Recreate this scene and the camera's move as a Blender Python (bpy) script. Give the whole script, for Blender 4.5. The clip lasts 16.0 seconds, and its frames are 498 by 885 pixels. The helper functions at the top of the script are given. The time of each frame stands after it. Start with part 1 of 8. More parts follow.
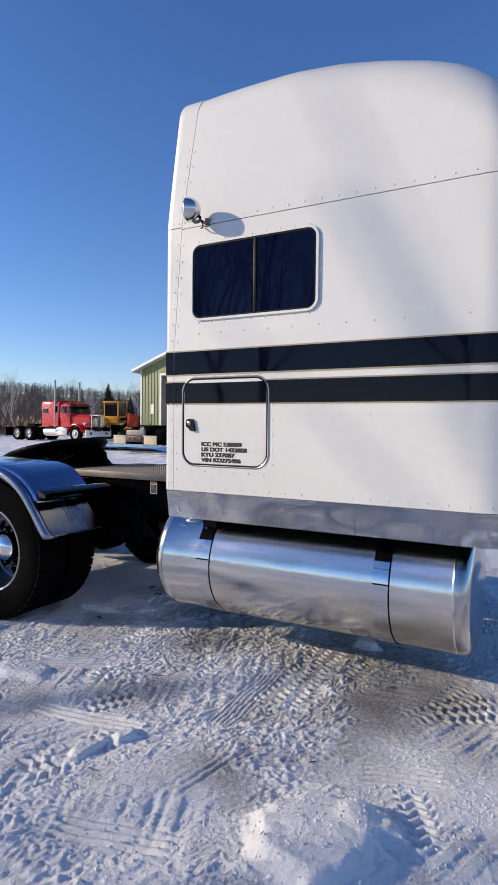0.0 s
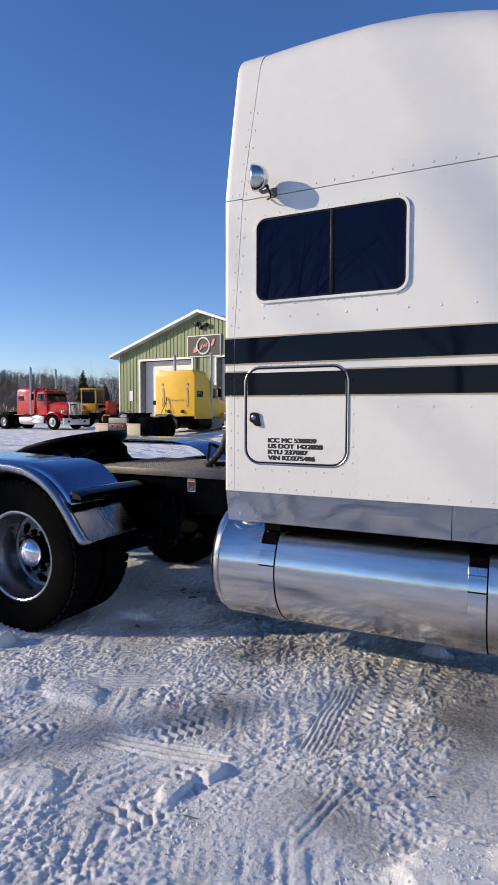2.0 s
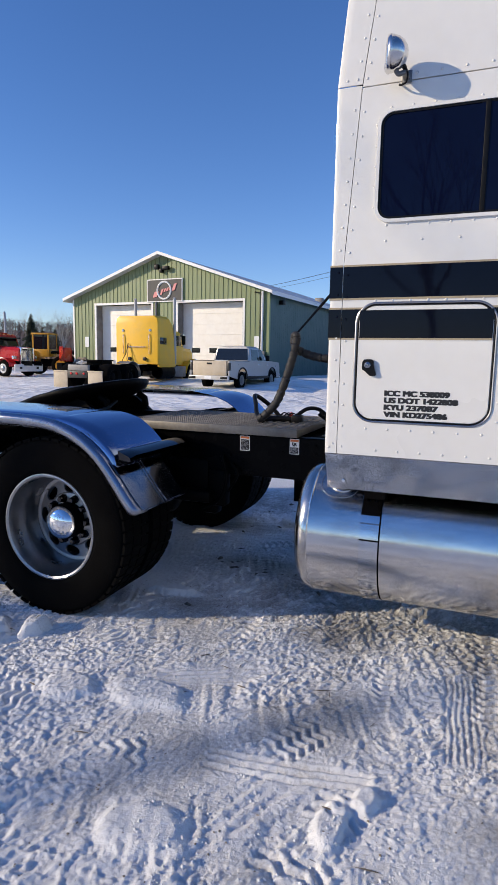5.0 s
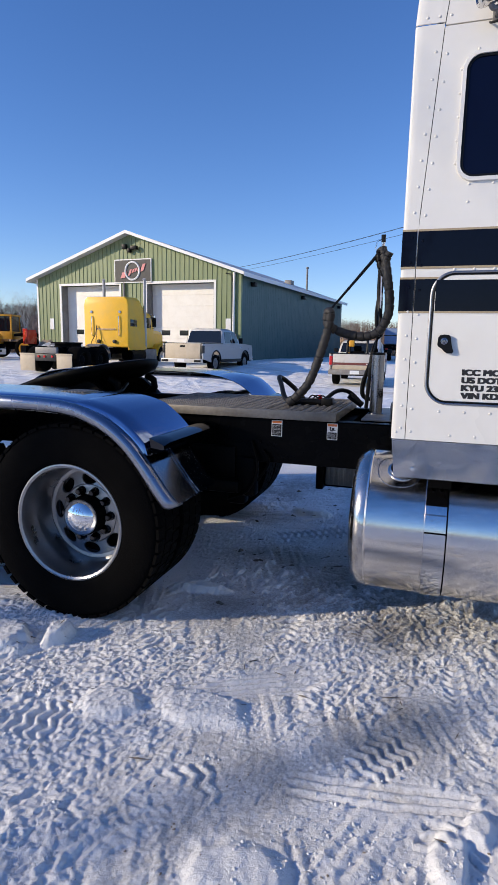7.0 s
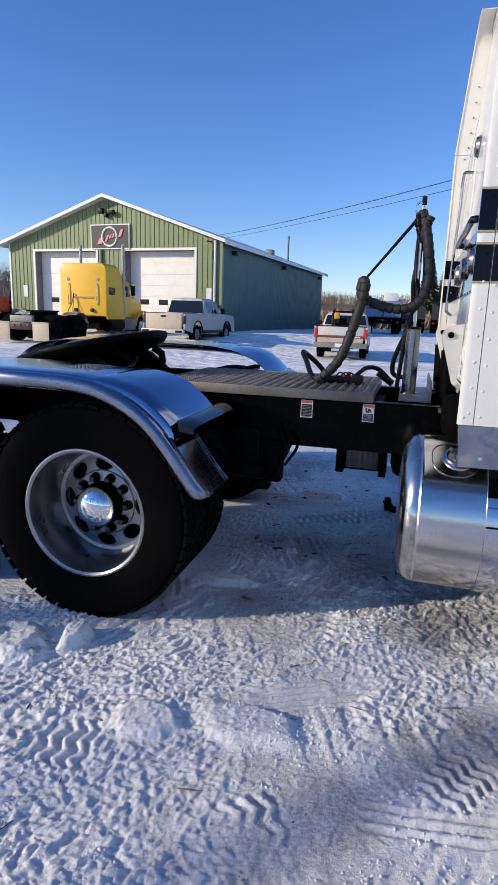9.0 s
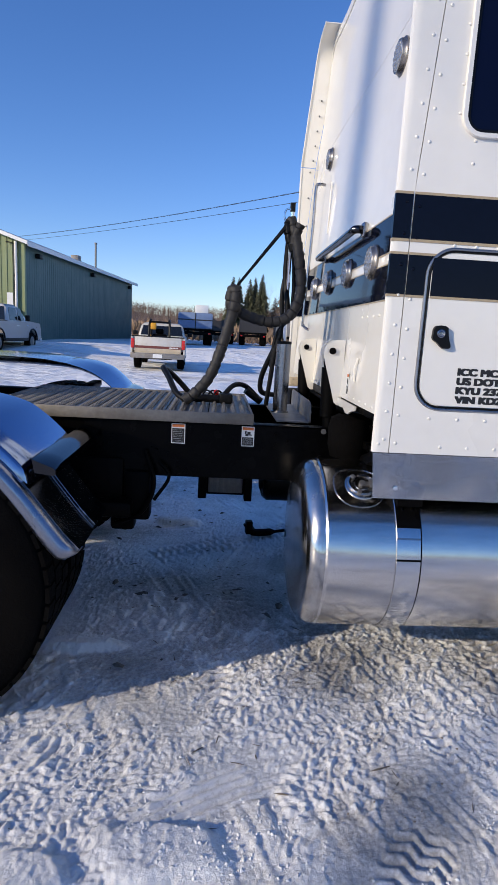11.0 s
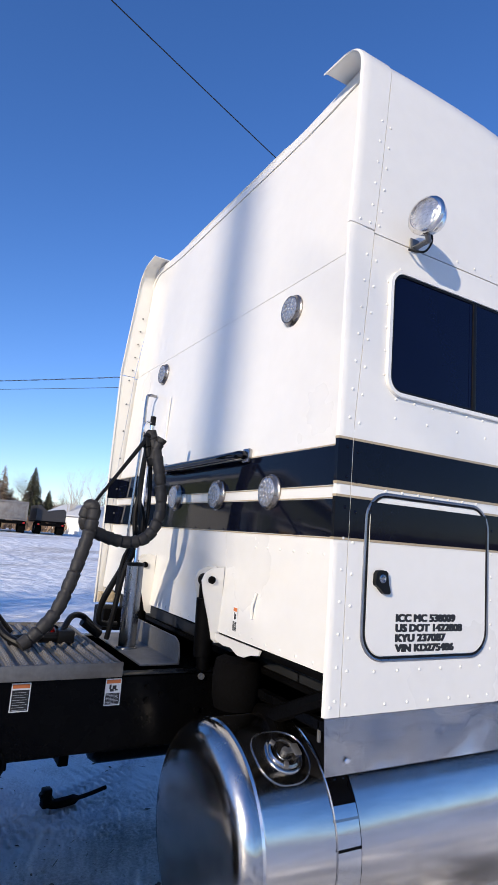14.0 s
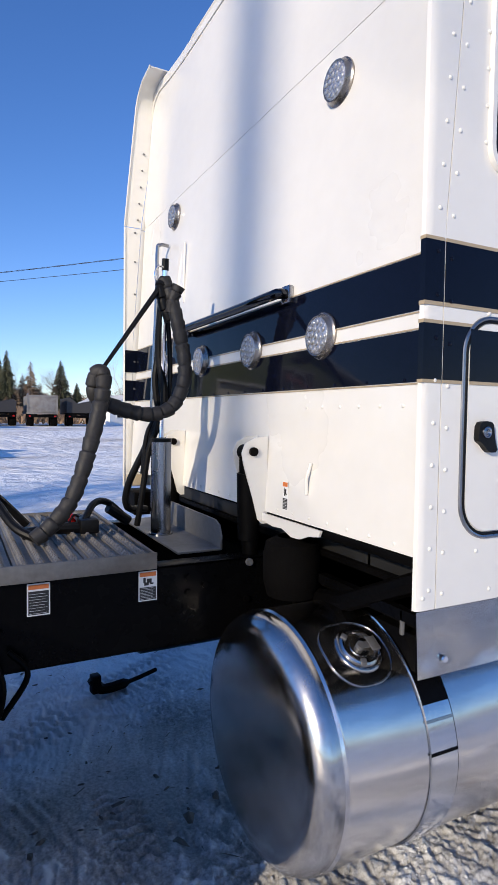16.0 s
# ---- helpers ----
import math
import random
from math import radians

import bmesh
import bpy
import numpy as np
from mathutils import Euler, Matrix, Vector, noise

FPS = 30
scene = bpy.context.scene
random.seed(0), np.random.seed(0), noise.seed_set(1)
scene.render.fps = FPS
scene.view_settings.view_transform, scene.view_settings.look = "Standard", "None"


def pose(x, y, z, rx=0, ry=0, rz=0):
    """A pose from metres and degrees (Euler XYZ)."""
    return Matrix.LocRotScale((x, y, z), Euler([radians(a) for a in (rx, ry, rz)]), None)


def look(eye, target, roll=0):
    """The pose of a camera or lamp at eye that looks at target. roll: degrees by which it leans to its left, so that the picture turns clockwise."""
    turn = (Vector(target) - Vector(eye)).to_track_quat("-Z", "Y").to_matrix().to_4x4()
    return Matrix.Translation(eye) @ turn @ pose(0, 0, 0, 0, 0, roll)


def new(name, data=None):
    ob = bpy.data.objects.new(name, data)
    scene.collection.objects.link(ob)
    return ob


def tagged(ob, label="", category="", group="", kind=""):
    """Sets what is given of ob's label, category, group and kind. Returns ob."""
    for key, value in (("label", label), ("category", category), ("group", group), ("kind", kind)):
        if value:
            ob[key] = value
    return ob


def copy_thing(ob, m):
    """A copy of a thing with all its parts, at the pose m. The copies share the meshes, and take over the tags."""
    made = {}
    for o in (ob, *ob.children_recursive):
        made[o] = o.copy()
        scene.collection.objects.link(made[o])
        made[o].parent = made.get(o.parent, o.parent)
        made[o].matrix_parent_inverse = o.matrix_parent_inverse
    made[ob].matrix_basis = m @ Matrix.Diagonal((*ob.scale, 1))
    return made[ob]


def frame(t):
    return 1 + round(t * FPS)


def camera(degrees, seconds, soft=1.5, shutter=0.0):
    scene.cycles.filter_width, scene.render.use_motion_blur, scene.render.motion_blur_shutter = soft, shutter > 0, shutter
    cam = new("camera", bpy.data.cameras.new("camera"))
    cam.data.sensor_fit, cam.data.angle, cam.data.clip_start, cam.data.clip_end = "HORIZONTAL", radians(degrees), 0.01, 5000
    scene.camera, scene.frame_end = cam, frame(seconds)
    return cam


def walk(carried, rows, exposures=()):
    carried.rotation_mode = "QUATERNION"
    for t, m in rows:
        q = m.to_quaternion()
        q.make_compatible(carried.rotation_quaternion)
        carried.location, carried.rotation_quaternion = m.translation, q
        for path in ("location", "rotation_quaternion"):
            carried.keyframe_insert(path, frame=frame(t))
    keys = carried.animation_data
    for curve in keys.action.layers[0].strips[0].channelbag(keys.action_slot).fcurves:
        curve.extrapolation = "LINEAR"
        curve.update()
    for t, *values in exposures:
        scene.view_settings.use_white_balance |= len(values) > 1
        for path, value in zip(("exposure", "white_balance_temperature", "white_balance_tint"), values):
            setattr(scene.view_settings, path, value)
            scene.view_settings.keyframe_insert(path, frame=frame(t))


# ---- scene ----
cam = camera(46.6, 16.0, 0.85)
PATH = [
    (0, (0.032, -0.017, 1.505), (-0.926, 1.738, 1.445), 0.6),
    (0.5, (-0.13, -0.01, 1.545), (-1.068, 1.755, 1.486), 2.0),
    (1, (-0.304, -0.014, 1.562), (-1.204, 1.771, 1.486), 0.6),
    (1.5, (-0.454, -0.037, 1.566), (-1.301, 1.772, 1.475), 0.4),
    (2, (-0.601, 0.024, 1.548), (-1.477, 1.818, 1.439), 0.1),
    (2.5, (-0.757, 0.102, 1.568), (-1.664, 1.883, 1.498), -0.0),
    (3, (-0.909, 0.144, 1.566), (-1.815, 1.925, 1.473), 1.3),
    (3.5, (-1.133, 0.152, 1.573), (-1.995, 1.952, 1.448), 0.5),
    (4, (-1.274, 0.199, 1.555), (-2.097, 2.012, 1.361), 0.6),
    (6.5, (-1.9, 0.309, 1.493), (-2.49, 2.193, 1.174), 0.9),
    (7, (-2.006, 0.376, 1.483), (-2.602, 2.256, 1.15), 1.1),
    (7.5, (-2.093, 0.449, 1.486), (-2.669, 2.334, 1.144), 0.4),
    (8, (-2.182, 0.491, 1.486), (-2.749, 2.374, 1.119), 1.6),
    (10.5, (-2.637, 0.831, 1.469), (-2.783, 2.767, 0.989), 1.8),
    (11, (-2.724, 0.968, 1.473), (-2.601, 2.931, 1.108), 3.2),
    (11.5, (-2.848, 1.109, 1.478), (-2.549, 3.062, 1.166), 3.7),
    (12, (-2.926, 1.227, 1.489), (-2.542, 3.18, 1.287), 2.9),
    (12.5, (-3.013, 1.328, 1.518), (-2.423, 3.239, 1.487), 3.7),
    (13, (-3.156, 1.414, 1.55), (-2.344, 3.239, 1.651), 4.8),
    (13.5, (-3.273, 1.456, 1.585), (-2.374, 3.225, 1.837), 4.2),
    (14, (-3.314, 1.465, 1.609), (-2.352, 3.188, 1.934), 4.5),
    (14.5, (-3.279, 1.578, 1.603), (-2.33, 3.314, 1.894), 4.1),
    (15, (-3.193, 1.725, 1.597), (-2.298, 3.504, 1.777), 0.9),
    (15.5, (-3.141, 1.811, 1.566), (-2.288, 3.62, 1.576), 1.0),
    (16, (-3.12, 1.93, 1.541), (-2.208, 3.708, 1.454), 0.8),
]
walk(cam, [(t, look(eye, target, roll)) for t, eye, target, roll in PATH],
     [(0.0, 0.04, 6950, 10), (3.0, 0.03, 6850, 10), (6.5, 0.07, 6700, 10), (8.0, 0.10, 6600, 10), (10.5, 0.06, 6500, 10), (11.5, 0.10, 6500, 10),
      (12.5, 0.18, 6500, 10), (13.5, 0.22, 6450, 10), (15.0, 0.22, 6500, 10), (16.0, 0.18, 6550, 10)])

# ---- light ----
SUN_TRAVEL = Vector((0.848, 0.530, -math.tan(radians(20.0)))).normalized()
world = bpy.data.worlds.new("winter_sky")
scene.world = world
world.use_nodes = True
wn = world.node_tree.nodes
sky = wn.new("ShaderNodeTexSky")
sky.sky_type = "NISHITA"
sky.sun_disc = False
sky.sun_elevation = radians(20.0)
sky.sun_rotation = math.atan2(-SUN_TRAVEL.x, -SUN_TRAVEL.y)
sky.altitude = 300
sky.air_density = 1.0
sky.dust_density = 0.0
sky.ozone_density = 2.2
deep = wn.new("ShaderNodeHueSaturation")
deep.inputs["Saturation"].default_value = 1.20
world.node_tree.links.new(sky.outputs["Color"], deep.inputs["Color"])
cool = wn.new("ShaderNodeMix")
cool.data_type, cool.blend_type = "RGBA", "MULTIPLY"
cool.inputs["Factor"].default_value = 1.0
cool.inputs["B"].default_value = (0.89, 0.95, 1.29, 1)
world.node_tree.links.new(deep.outputs["Color"], cool.inputs["A"])
world.node_tree.links.new(cool.outputs["Result"], wn["Background"].inputs["Color"])
wn["Background"].inputs["Strength"].default_value = 0.134
sun = new("sun", bpy.data.lights.new("sun", "SUN"))
sun.data.energy = 4.15
sun.data.angle = radians(0.53)
sun.data.color = (1.0, 0.865, 0.675)
sun.matrix_world = look((-40, -25, 17), Vector((-40, -25, 17)) + SUN_TRAVEL)


# ---- materials ----
def node_mat(name):
    m = bpy.data.materials.new(name)
    m.use_nodes = True
    return m, m.node_tree.nodes, m.node_tree.links, m.node_tree.nodes["Principled BSDF"]


def surface(name, colour, rough=0.5, metal=0.0, vary=0.12, scale=6.0, fine=90.0, bump=0.0, bump_scale=60.0, dirt=None,
            dirt_amount=0.0, dirt_scale=2.5, coat=0.0, rough_vary=0.1, island=0.0, spec=0.5, bump_detail=4, stretch=None):
    """A painted, metal or plastic surface: colour mottled at two scales, uneven gloss, fine relief, and grime."""
    m, n, l, b = node_mat(name)
    tc = n.new("ShaderNodeTexCoord")
    big, small = n.new("ShaderNodeTexNoise"), n.new("ShaderNodeTexNoise")
    big.inputs["Scale"].default_value, small.inputs["Scale"].default_value = scale, fine
    big.inputs["Detail"].default_value, small.inputs["Detail"].default_value = 5, 3
    where = tc.outputs["Object"]
    if stretch:
        mp = n.new("ShaderNodeMapping")
        mp.inputs["Scale"].default_value = stretch
        l.new(where, mp.inputs["Vector"])
        where = mp.outputs["Vector"]
    for t in (big, small):
        l.new(where, t.inputs["Vector"])
    add = n.new("ShaderNodeMath")
    add.operation = "ADD"
    l.new(big.outputs["Fac"], add.inputs[0])
    l.new(small.outputs["Fac"], add.inputs[1])
    ramp = n.new("ShaderNodeMapRange")
    ramp.inputs["From Min"].default_value, ramp.inputs["From Max"].default_value = 0.6, 1.4
    ramp.inputs["To Min"].default_value, ramp.inputs["To Max"].default_value = 1 - vary, 1 + vary
    l.new(add.outputs[0], ramp.inputs["Value"])
    mul = n.new("ShaderNodeMix")
    mul.data_type, mul.blend_type = "RGBA", "MULTIPLY"
    mul.inputs["Factor"].default_value = 1.0
    mul.inputs["A"].default_value = (*colour, 1)
    l.new(ramp.outputs["Result"], mul.inputs["B"])
    out = mul.outputs["Result"]
    if island:
        geo = n.new("ShaderNodeNewGeometry")
        mr = n.new("ShaderNodeMapRange")
        mr.inputs["To Min"].default_value, mr.inputs["To Max"].default_value = 1 - island, 1 + island
        l.new(geo.outputs["Random Per Island"], mr.inputs["Value"])
        mi = n.new("ShaderNodeMix")
        mi.data_type, mi.blend_type = "RGBA", "MULTIPLY"
        mi.inputs["Factor"].default_value = 1.0
        l.new(out, mi.inputs["A"])
        l.new(mr.outputs["Result"], mi.inputs["B"])
        out = mi.outputs["Result"]
    if dirt:
        dn = n.new("ShaderNodeTexNoise")
        dn.inputs["Scale"].default_value, dn.inputs["Detail"].default_value, dn.inputs["Roughness"].default_value = dirt_scale, 8, 0.65
        l.new(tc.outputs["Object"], dn.inputs["Vector"])
        dr = n.new("ShaderNodeMapRange")
        dr.inputs["From Min"].default_value, dr.inputs["From Max"].default_value = 0.45, 0.75
        dr.inputs["To Max"].default_value = dirt_amount
        l.new(dn.outputs["Fac"], dr.inputs["Value"])
        mx = n.new("ShaderNodeMix")
        mx.data_type = "RGBA"
        l.new(dr.outputs["Result"], mx.inputs["Factor"])
        l.new(out, mx.inputs["A"])
        mx.inputs["B"].default_value = (*dirt, 1)
        out = mx.outputs["Result"]
    l.new(out, b.inputs["Base Color"])
    rr = n.new("ShaderNodeMapRange")
    rr.inputs["From Min"].default_value, rr.inputs["From Max"].default_value = 0.3, 0.7
    rr.inputs["To Min"].default_value, rr.inputs["To Max"].default_value = max(0.01, rough - rough_vary * 0.6), rough + rough_vary
    l.new(big.outputs["Fac"], rr.inputs["Value"])
    l.new(rr.outputs["Result"], b.inputs["Roughness"])
    b.inputs["Metallic"].default_value = metal
    b.inputs["Specular IOR Level"].default_value = spec
    b.inputs["Coat Weight"].default_value = coat
    b.inputs["Coat Roughness"].default_value = 0.05
    if bump:
        bn = n.new("ShaderNodeTexNoise")
        bn.inputs["Scale"].default_value, bn.inputs["Detail"].default_value = bump_scale, bump_detail
        l.new(tc.outputs["Object"], bn.inputs["Vector"])
        bp = n.new("ShaderNodeBump")
        bp.inputs["Strength"].default_value, bp.inputs["Distance"].default_value = 1.0, bump
        l.new(bn.outputs["Fac"], bp.inputs["Height"])
        l.new(bp.outputs["Normal"], b.inputs["Normal"])
    return m


WHITE = surface("white_enamel", (0.745, 0.725, 0.675), 0.32, vary=0.03, scale=1.3, fine=14, bump=0.0012, bump_scale=2.2, coat=0.55,
                dirt=(0.45, 0.42, 0.38), dirt_amount=0.03, dirt_scale=3.0)
NAVY = surface("navy_enamel", (0.003, 0.004, 0.010), 0.035, vary=0.2, scale=3, fine=40, bump=0.0008, bump_scale=2.5, spec=0.16, rough_vary=0.05)
GOLD = surface("gold_pinstripe", (0.38, 0.30, 0.19), 0.35, vary=0.1)
ALU = surface("polished_aluminium", (0.74, 0.71, 0.68), 0.165, 1.0, vary=0.10, scale=9, fine=45, stretch=(0.16, 1.0, 1.0), bump=0.0012, bump_scale=5, bump_detail=1.5,
              dirt=(0.42, 0.38, 0.33), dirt_amount=0.22, dirt_scale=4, rough_vary=0.06)
ALU_END = surface("road_worn_aluminium", (0.62, 0.595, 0.565), 0.165, 1.0, vary=0.10, scale=5, fine=60, bump=0.0010, bump_scale=6,
                  dirt=(0.22, 0.19, 0.16), dirt_amount=0.5, dirt_scale=2.2, rough_vary=0.12)
STRAP = surface("strap_steel", (0.66, 0.66, 0.67), 0.12, 1.0, vary=0.06, bump=0.0006, bump_scale=18)
STAINLESS = surface("stainless_skirt", (0.92, 0.90, 0.88), 0.09, 1.0, vary=0.05, scale=2, bump=0.030, bump_scale=3.4, bump_detail=1.2, rough_vary=0.05,
                    dirt=(0.40, 0.36, 0.30), dirt_amount=0.08, dirt_scale=5)
DARK_CHROME = surface("dark_chrome", (0.05, 0.05, 0.054), 0.08, 1.0, vary=0.05, rough_vary=0.04)
DULL_PLATE = surface("dull_stainless", (0.24, 0.245, 0.26), 0.13, 1.0, vary=0.1, scale=5, rough_vary=0.1)
STEEL = surface("dull_steel", (0.34, 0.34, 0.35), 0.22, 1.0, vary=0.08, rough_vary=0.08)
CHROME = surface("chrome", (0.85, 0.85, 0.86), 0.05, 1.0, vary=0.03, rough_vary=0.04)
# blue of the mirrored sky is mixed into this metal's colour
FENDER = surface("fender_stainless_sky_tint", (0.27, 0.34, 0.50), 0.11, 1.0, vary=0.04, scale=2, bump=0.0005, bump_scale=2.0, rough_vary=0.04,
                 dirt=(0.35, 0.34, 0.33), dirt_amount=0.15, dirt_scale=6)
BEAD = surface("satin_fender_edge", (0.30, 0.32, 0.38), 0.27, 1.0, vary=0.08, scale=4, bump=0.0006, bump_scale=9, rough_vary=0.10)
WHEEL_ALU = surface("wheel_aluminium", (0.36, 0.36, 0.37), 0.31, 1.0, vary=0.08, scale=8, bump=0.0006, bump_scale=40,
                    dirt=(0.26, 0.23, 0.20), dirt_amount=0.4, dirt_scale=6)
RUBBER = surface("tyre_rubber", (0.0020, 0.0018, 0.0018), 0.85, spec=0.06, vary=0.25, scale=8, fine=120, bump=0.002, bump_scale=90,
                 dirt=(0.009, 0.008, 0.007), dirt_amount=0.2, dirt_scale=5)
BLACK = surface("black_frame_paint", (0.0018, 0.0018, 0.002), 0.24, spec=0.06, vary=0.25, scale=4, bump=0.0008, bump_scale=30,
                dirt=(0.008, 0.007, 0.006), dirt_amount=0.15, dirt_scale=4)
GREASE = surface("greasy_black_steel", (0.0018, 0.0016, 0.0015), 0.5, spec=0.06, vary=0.4, scale=9, bump=0.003, bump_scale=25)
PLASTIC = surface("black_plastic", (0.004, 0.004, 0.0045), 0.42, spec=0.2, vary=0.2, scale=20, bump=0.0006, bump_scale=80)
HOSE = surface("hose_wrap", (0.017, 0.0155, 0.015), 0.6, vary=0.25, scale=20, bump=0.002, bump_scale=60,
               dirt=(0.045, 0.04, 0.036), dirt_amount=0.25, dirt_scale=12)
TINT = surface("tinted_glass", (0.0024, 0.0042, 0.018), 0.015, spec=0.16, vary=0.1, scale=2, rough_vary=0.01, bump=0.0004, bump_scale=1.5)
DECK = surface("deck_aluminium", (0.20, 0.185, 0.165), 0.48, 0.3, vary=0.2, scale=9, fine=60, bump=0.001, bump_scale=50,
               dirt=(0.10, 0.085, 0.07), dirt_amount=0.85, dirt_scale=6)
ZINC = surface("galvanised_steel", (0.20, 0.20, 0.20), 0.48, 0.6, vary=0.15, scale=10, fine=50, dirt=(0.12, 0.10, 0.08), dirt_amount=0.5, dirt_scale=5)
LENS = surface("clear_lamp_lens", (0.44, 0.44, 0.45), 0.14, 0.72, vary=0.40, scale=70, fine=260, bump=0.004, bump_scale=95)
BRONZE = surface("dark_lamp_bezel", (0.30, 0.275, 0.25), 0.24, 0.9, vary=0.1, rough_vary=0.08)
LABEL_WHITE = surface("label_white", (0.75, 0.75, 0.73), 0.5, vary=0.05)
LABEL_ORANGE = surface("label_orange", (0.62, 0.17, 0.04), 0.5, vary=0.05)
INK = surface("black_ink", (0.012, 0.012, 0.012), 0.5, vary=0.1)
RED = surface("red_enamel", (0.52, 0.013, 0.011), 0.24, vary=0.08, scale=2, coat=0.25, dirt=(0.3, 0.2, 0.18), dirt_amount=0.15)
YELLOW = surface("yellow_enamel", (0.86, 0.475, 0.018), 0.40, vary=0.07, scale=2, dirt=(0.5, 0.36, 0.16), dirt_amount=0.25)
LOADER_YELLOW = surface("loader_yellow", (0.70, 0.33, 0.015), 0.5, vary=0.12, scale=3, dirt=(0.2, 0.14, 0.07), dirt_amount=0.4)
PICKUP_WHITE = surface("white_pickup_paint", (0.56, 0.54, 0.50), 0.3, vary=0.04, dirt=(0.48, 0.38, 0.25), dirt_amount=0.5, dirt_scale=1.6)
SALTY = surface("road_salt_on_white", (0.50, 0.41, 0.29), 0.6, vary=0.2, scale=3, dirt=(0.6, 0.55, 0.47), dirt_amount=0.3)
SILVER = surface("silver_pickup_paint", (0.40, 0.40, 0.405), 0.33, 0.3, vary=0.05, dirt=(0.42, 0.36, 0.28), dirt_amount=0.4)
MAROON = surface("maroon_band", (0.16, 0.045, 0.035), 0.4, vary=0.1)
CARGLASS = surface("vehicle_glass", (0.010, 0.012, 0.015), 0.05, vary=0.2, rough_vary=0.02)
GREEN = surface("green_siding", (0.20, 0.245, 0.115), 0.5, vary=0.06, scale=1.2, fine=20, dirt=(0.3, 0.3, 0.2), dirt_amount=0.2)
# the same siding as the front, darkened to carry the side wall's shade
SHADED_GREEN = surface("green_siding_shaded", (0.05, 0.10, 0.09), 0.5, vary=0.08, scale=1.2, fine=20)
TRIM = surface("white_trim", (0.78, 0.77, 0.74), 0.5, vary=0.05)
DOOR_WHITE = surface("cream_overhead_door", (0.85, 0.81, 0.73), 0.45, vary=0.04, scale=1.5, dirt=(0.6, 0.52, 0.4), dirt_amount=0.25)
ROOF_M = surface("snow_dusted_roof", (0.55, 0.56, 0.57), 0.6, vary=0.2, scale=2)
SIGN_BLACK = surface("sign_black", (0.03, 0.028, 0.028), 0.5, vary=0.1)
SIGN_RED = surface("sign_red", (0.66, 0.24, 0.23), 0.5, vary=0.1)
GREY_STEEL = surface("weathered_grey_steel", (0.24, 0.23, 0.22), 0.6, 0.3, vary=0.2, scale=4, dirt=(0.12, 0.08, 0.05), dirt_amount=0.6)
BLUE_TARP = surface("blue_white_tarp", (0.17, 0.24, 0.38), 0.6, vary=0.25, scale=2.5, bump=0.02, bump_scale=3)
BARK = surface("grey_bark", (0.13, 0.108, 0.088), 0.9, vary=0.3, scale=10, bump=0.01, bump_scale=25)
FAR_BARK = surface("winter_wood_far", (0.185, 0.130, 0.100), 0.95, vary=0.2, scale=0.3, island=0.35)
BIRCH = surface("birch_bark", (0.50, 0.46, 0.40), 0.9, vary=0.3, scale=4)
NEEDLE = surface("spruce_needles", (0.078, 0.080, 0.042), 0.8, vary=0.3, scale=3, island=0.5)
DRY_LEAF = surface("dry_brown_foliage", (0.27, 0.185, 0.12), 0.9, vary=0.3, scale=3, island=0.4)
CRUMB = surface("snow_crumb", (0.66, 0.66, 0.66), 0.6, vary=0.06, scale=30, island=0.12)
MUD = surface("frozen_mud", (0.22, 0.18, 0.14), 0.9, vary=0.3, scale=14, fine=90, bump=0.01, bump_scale=40)


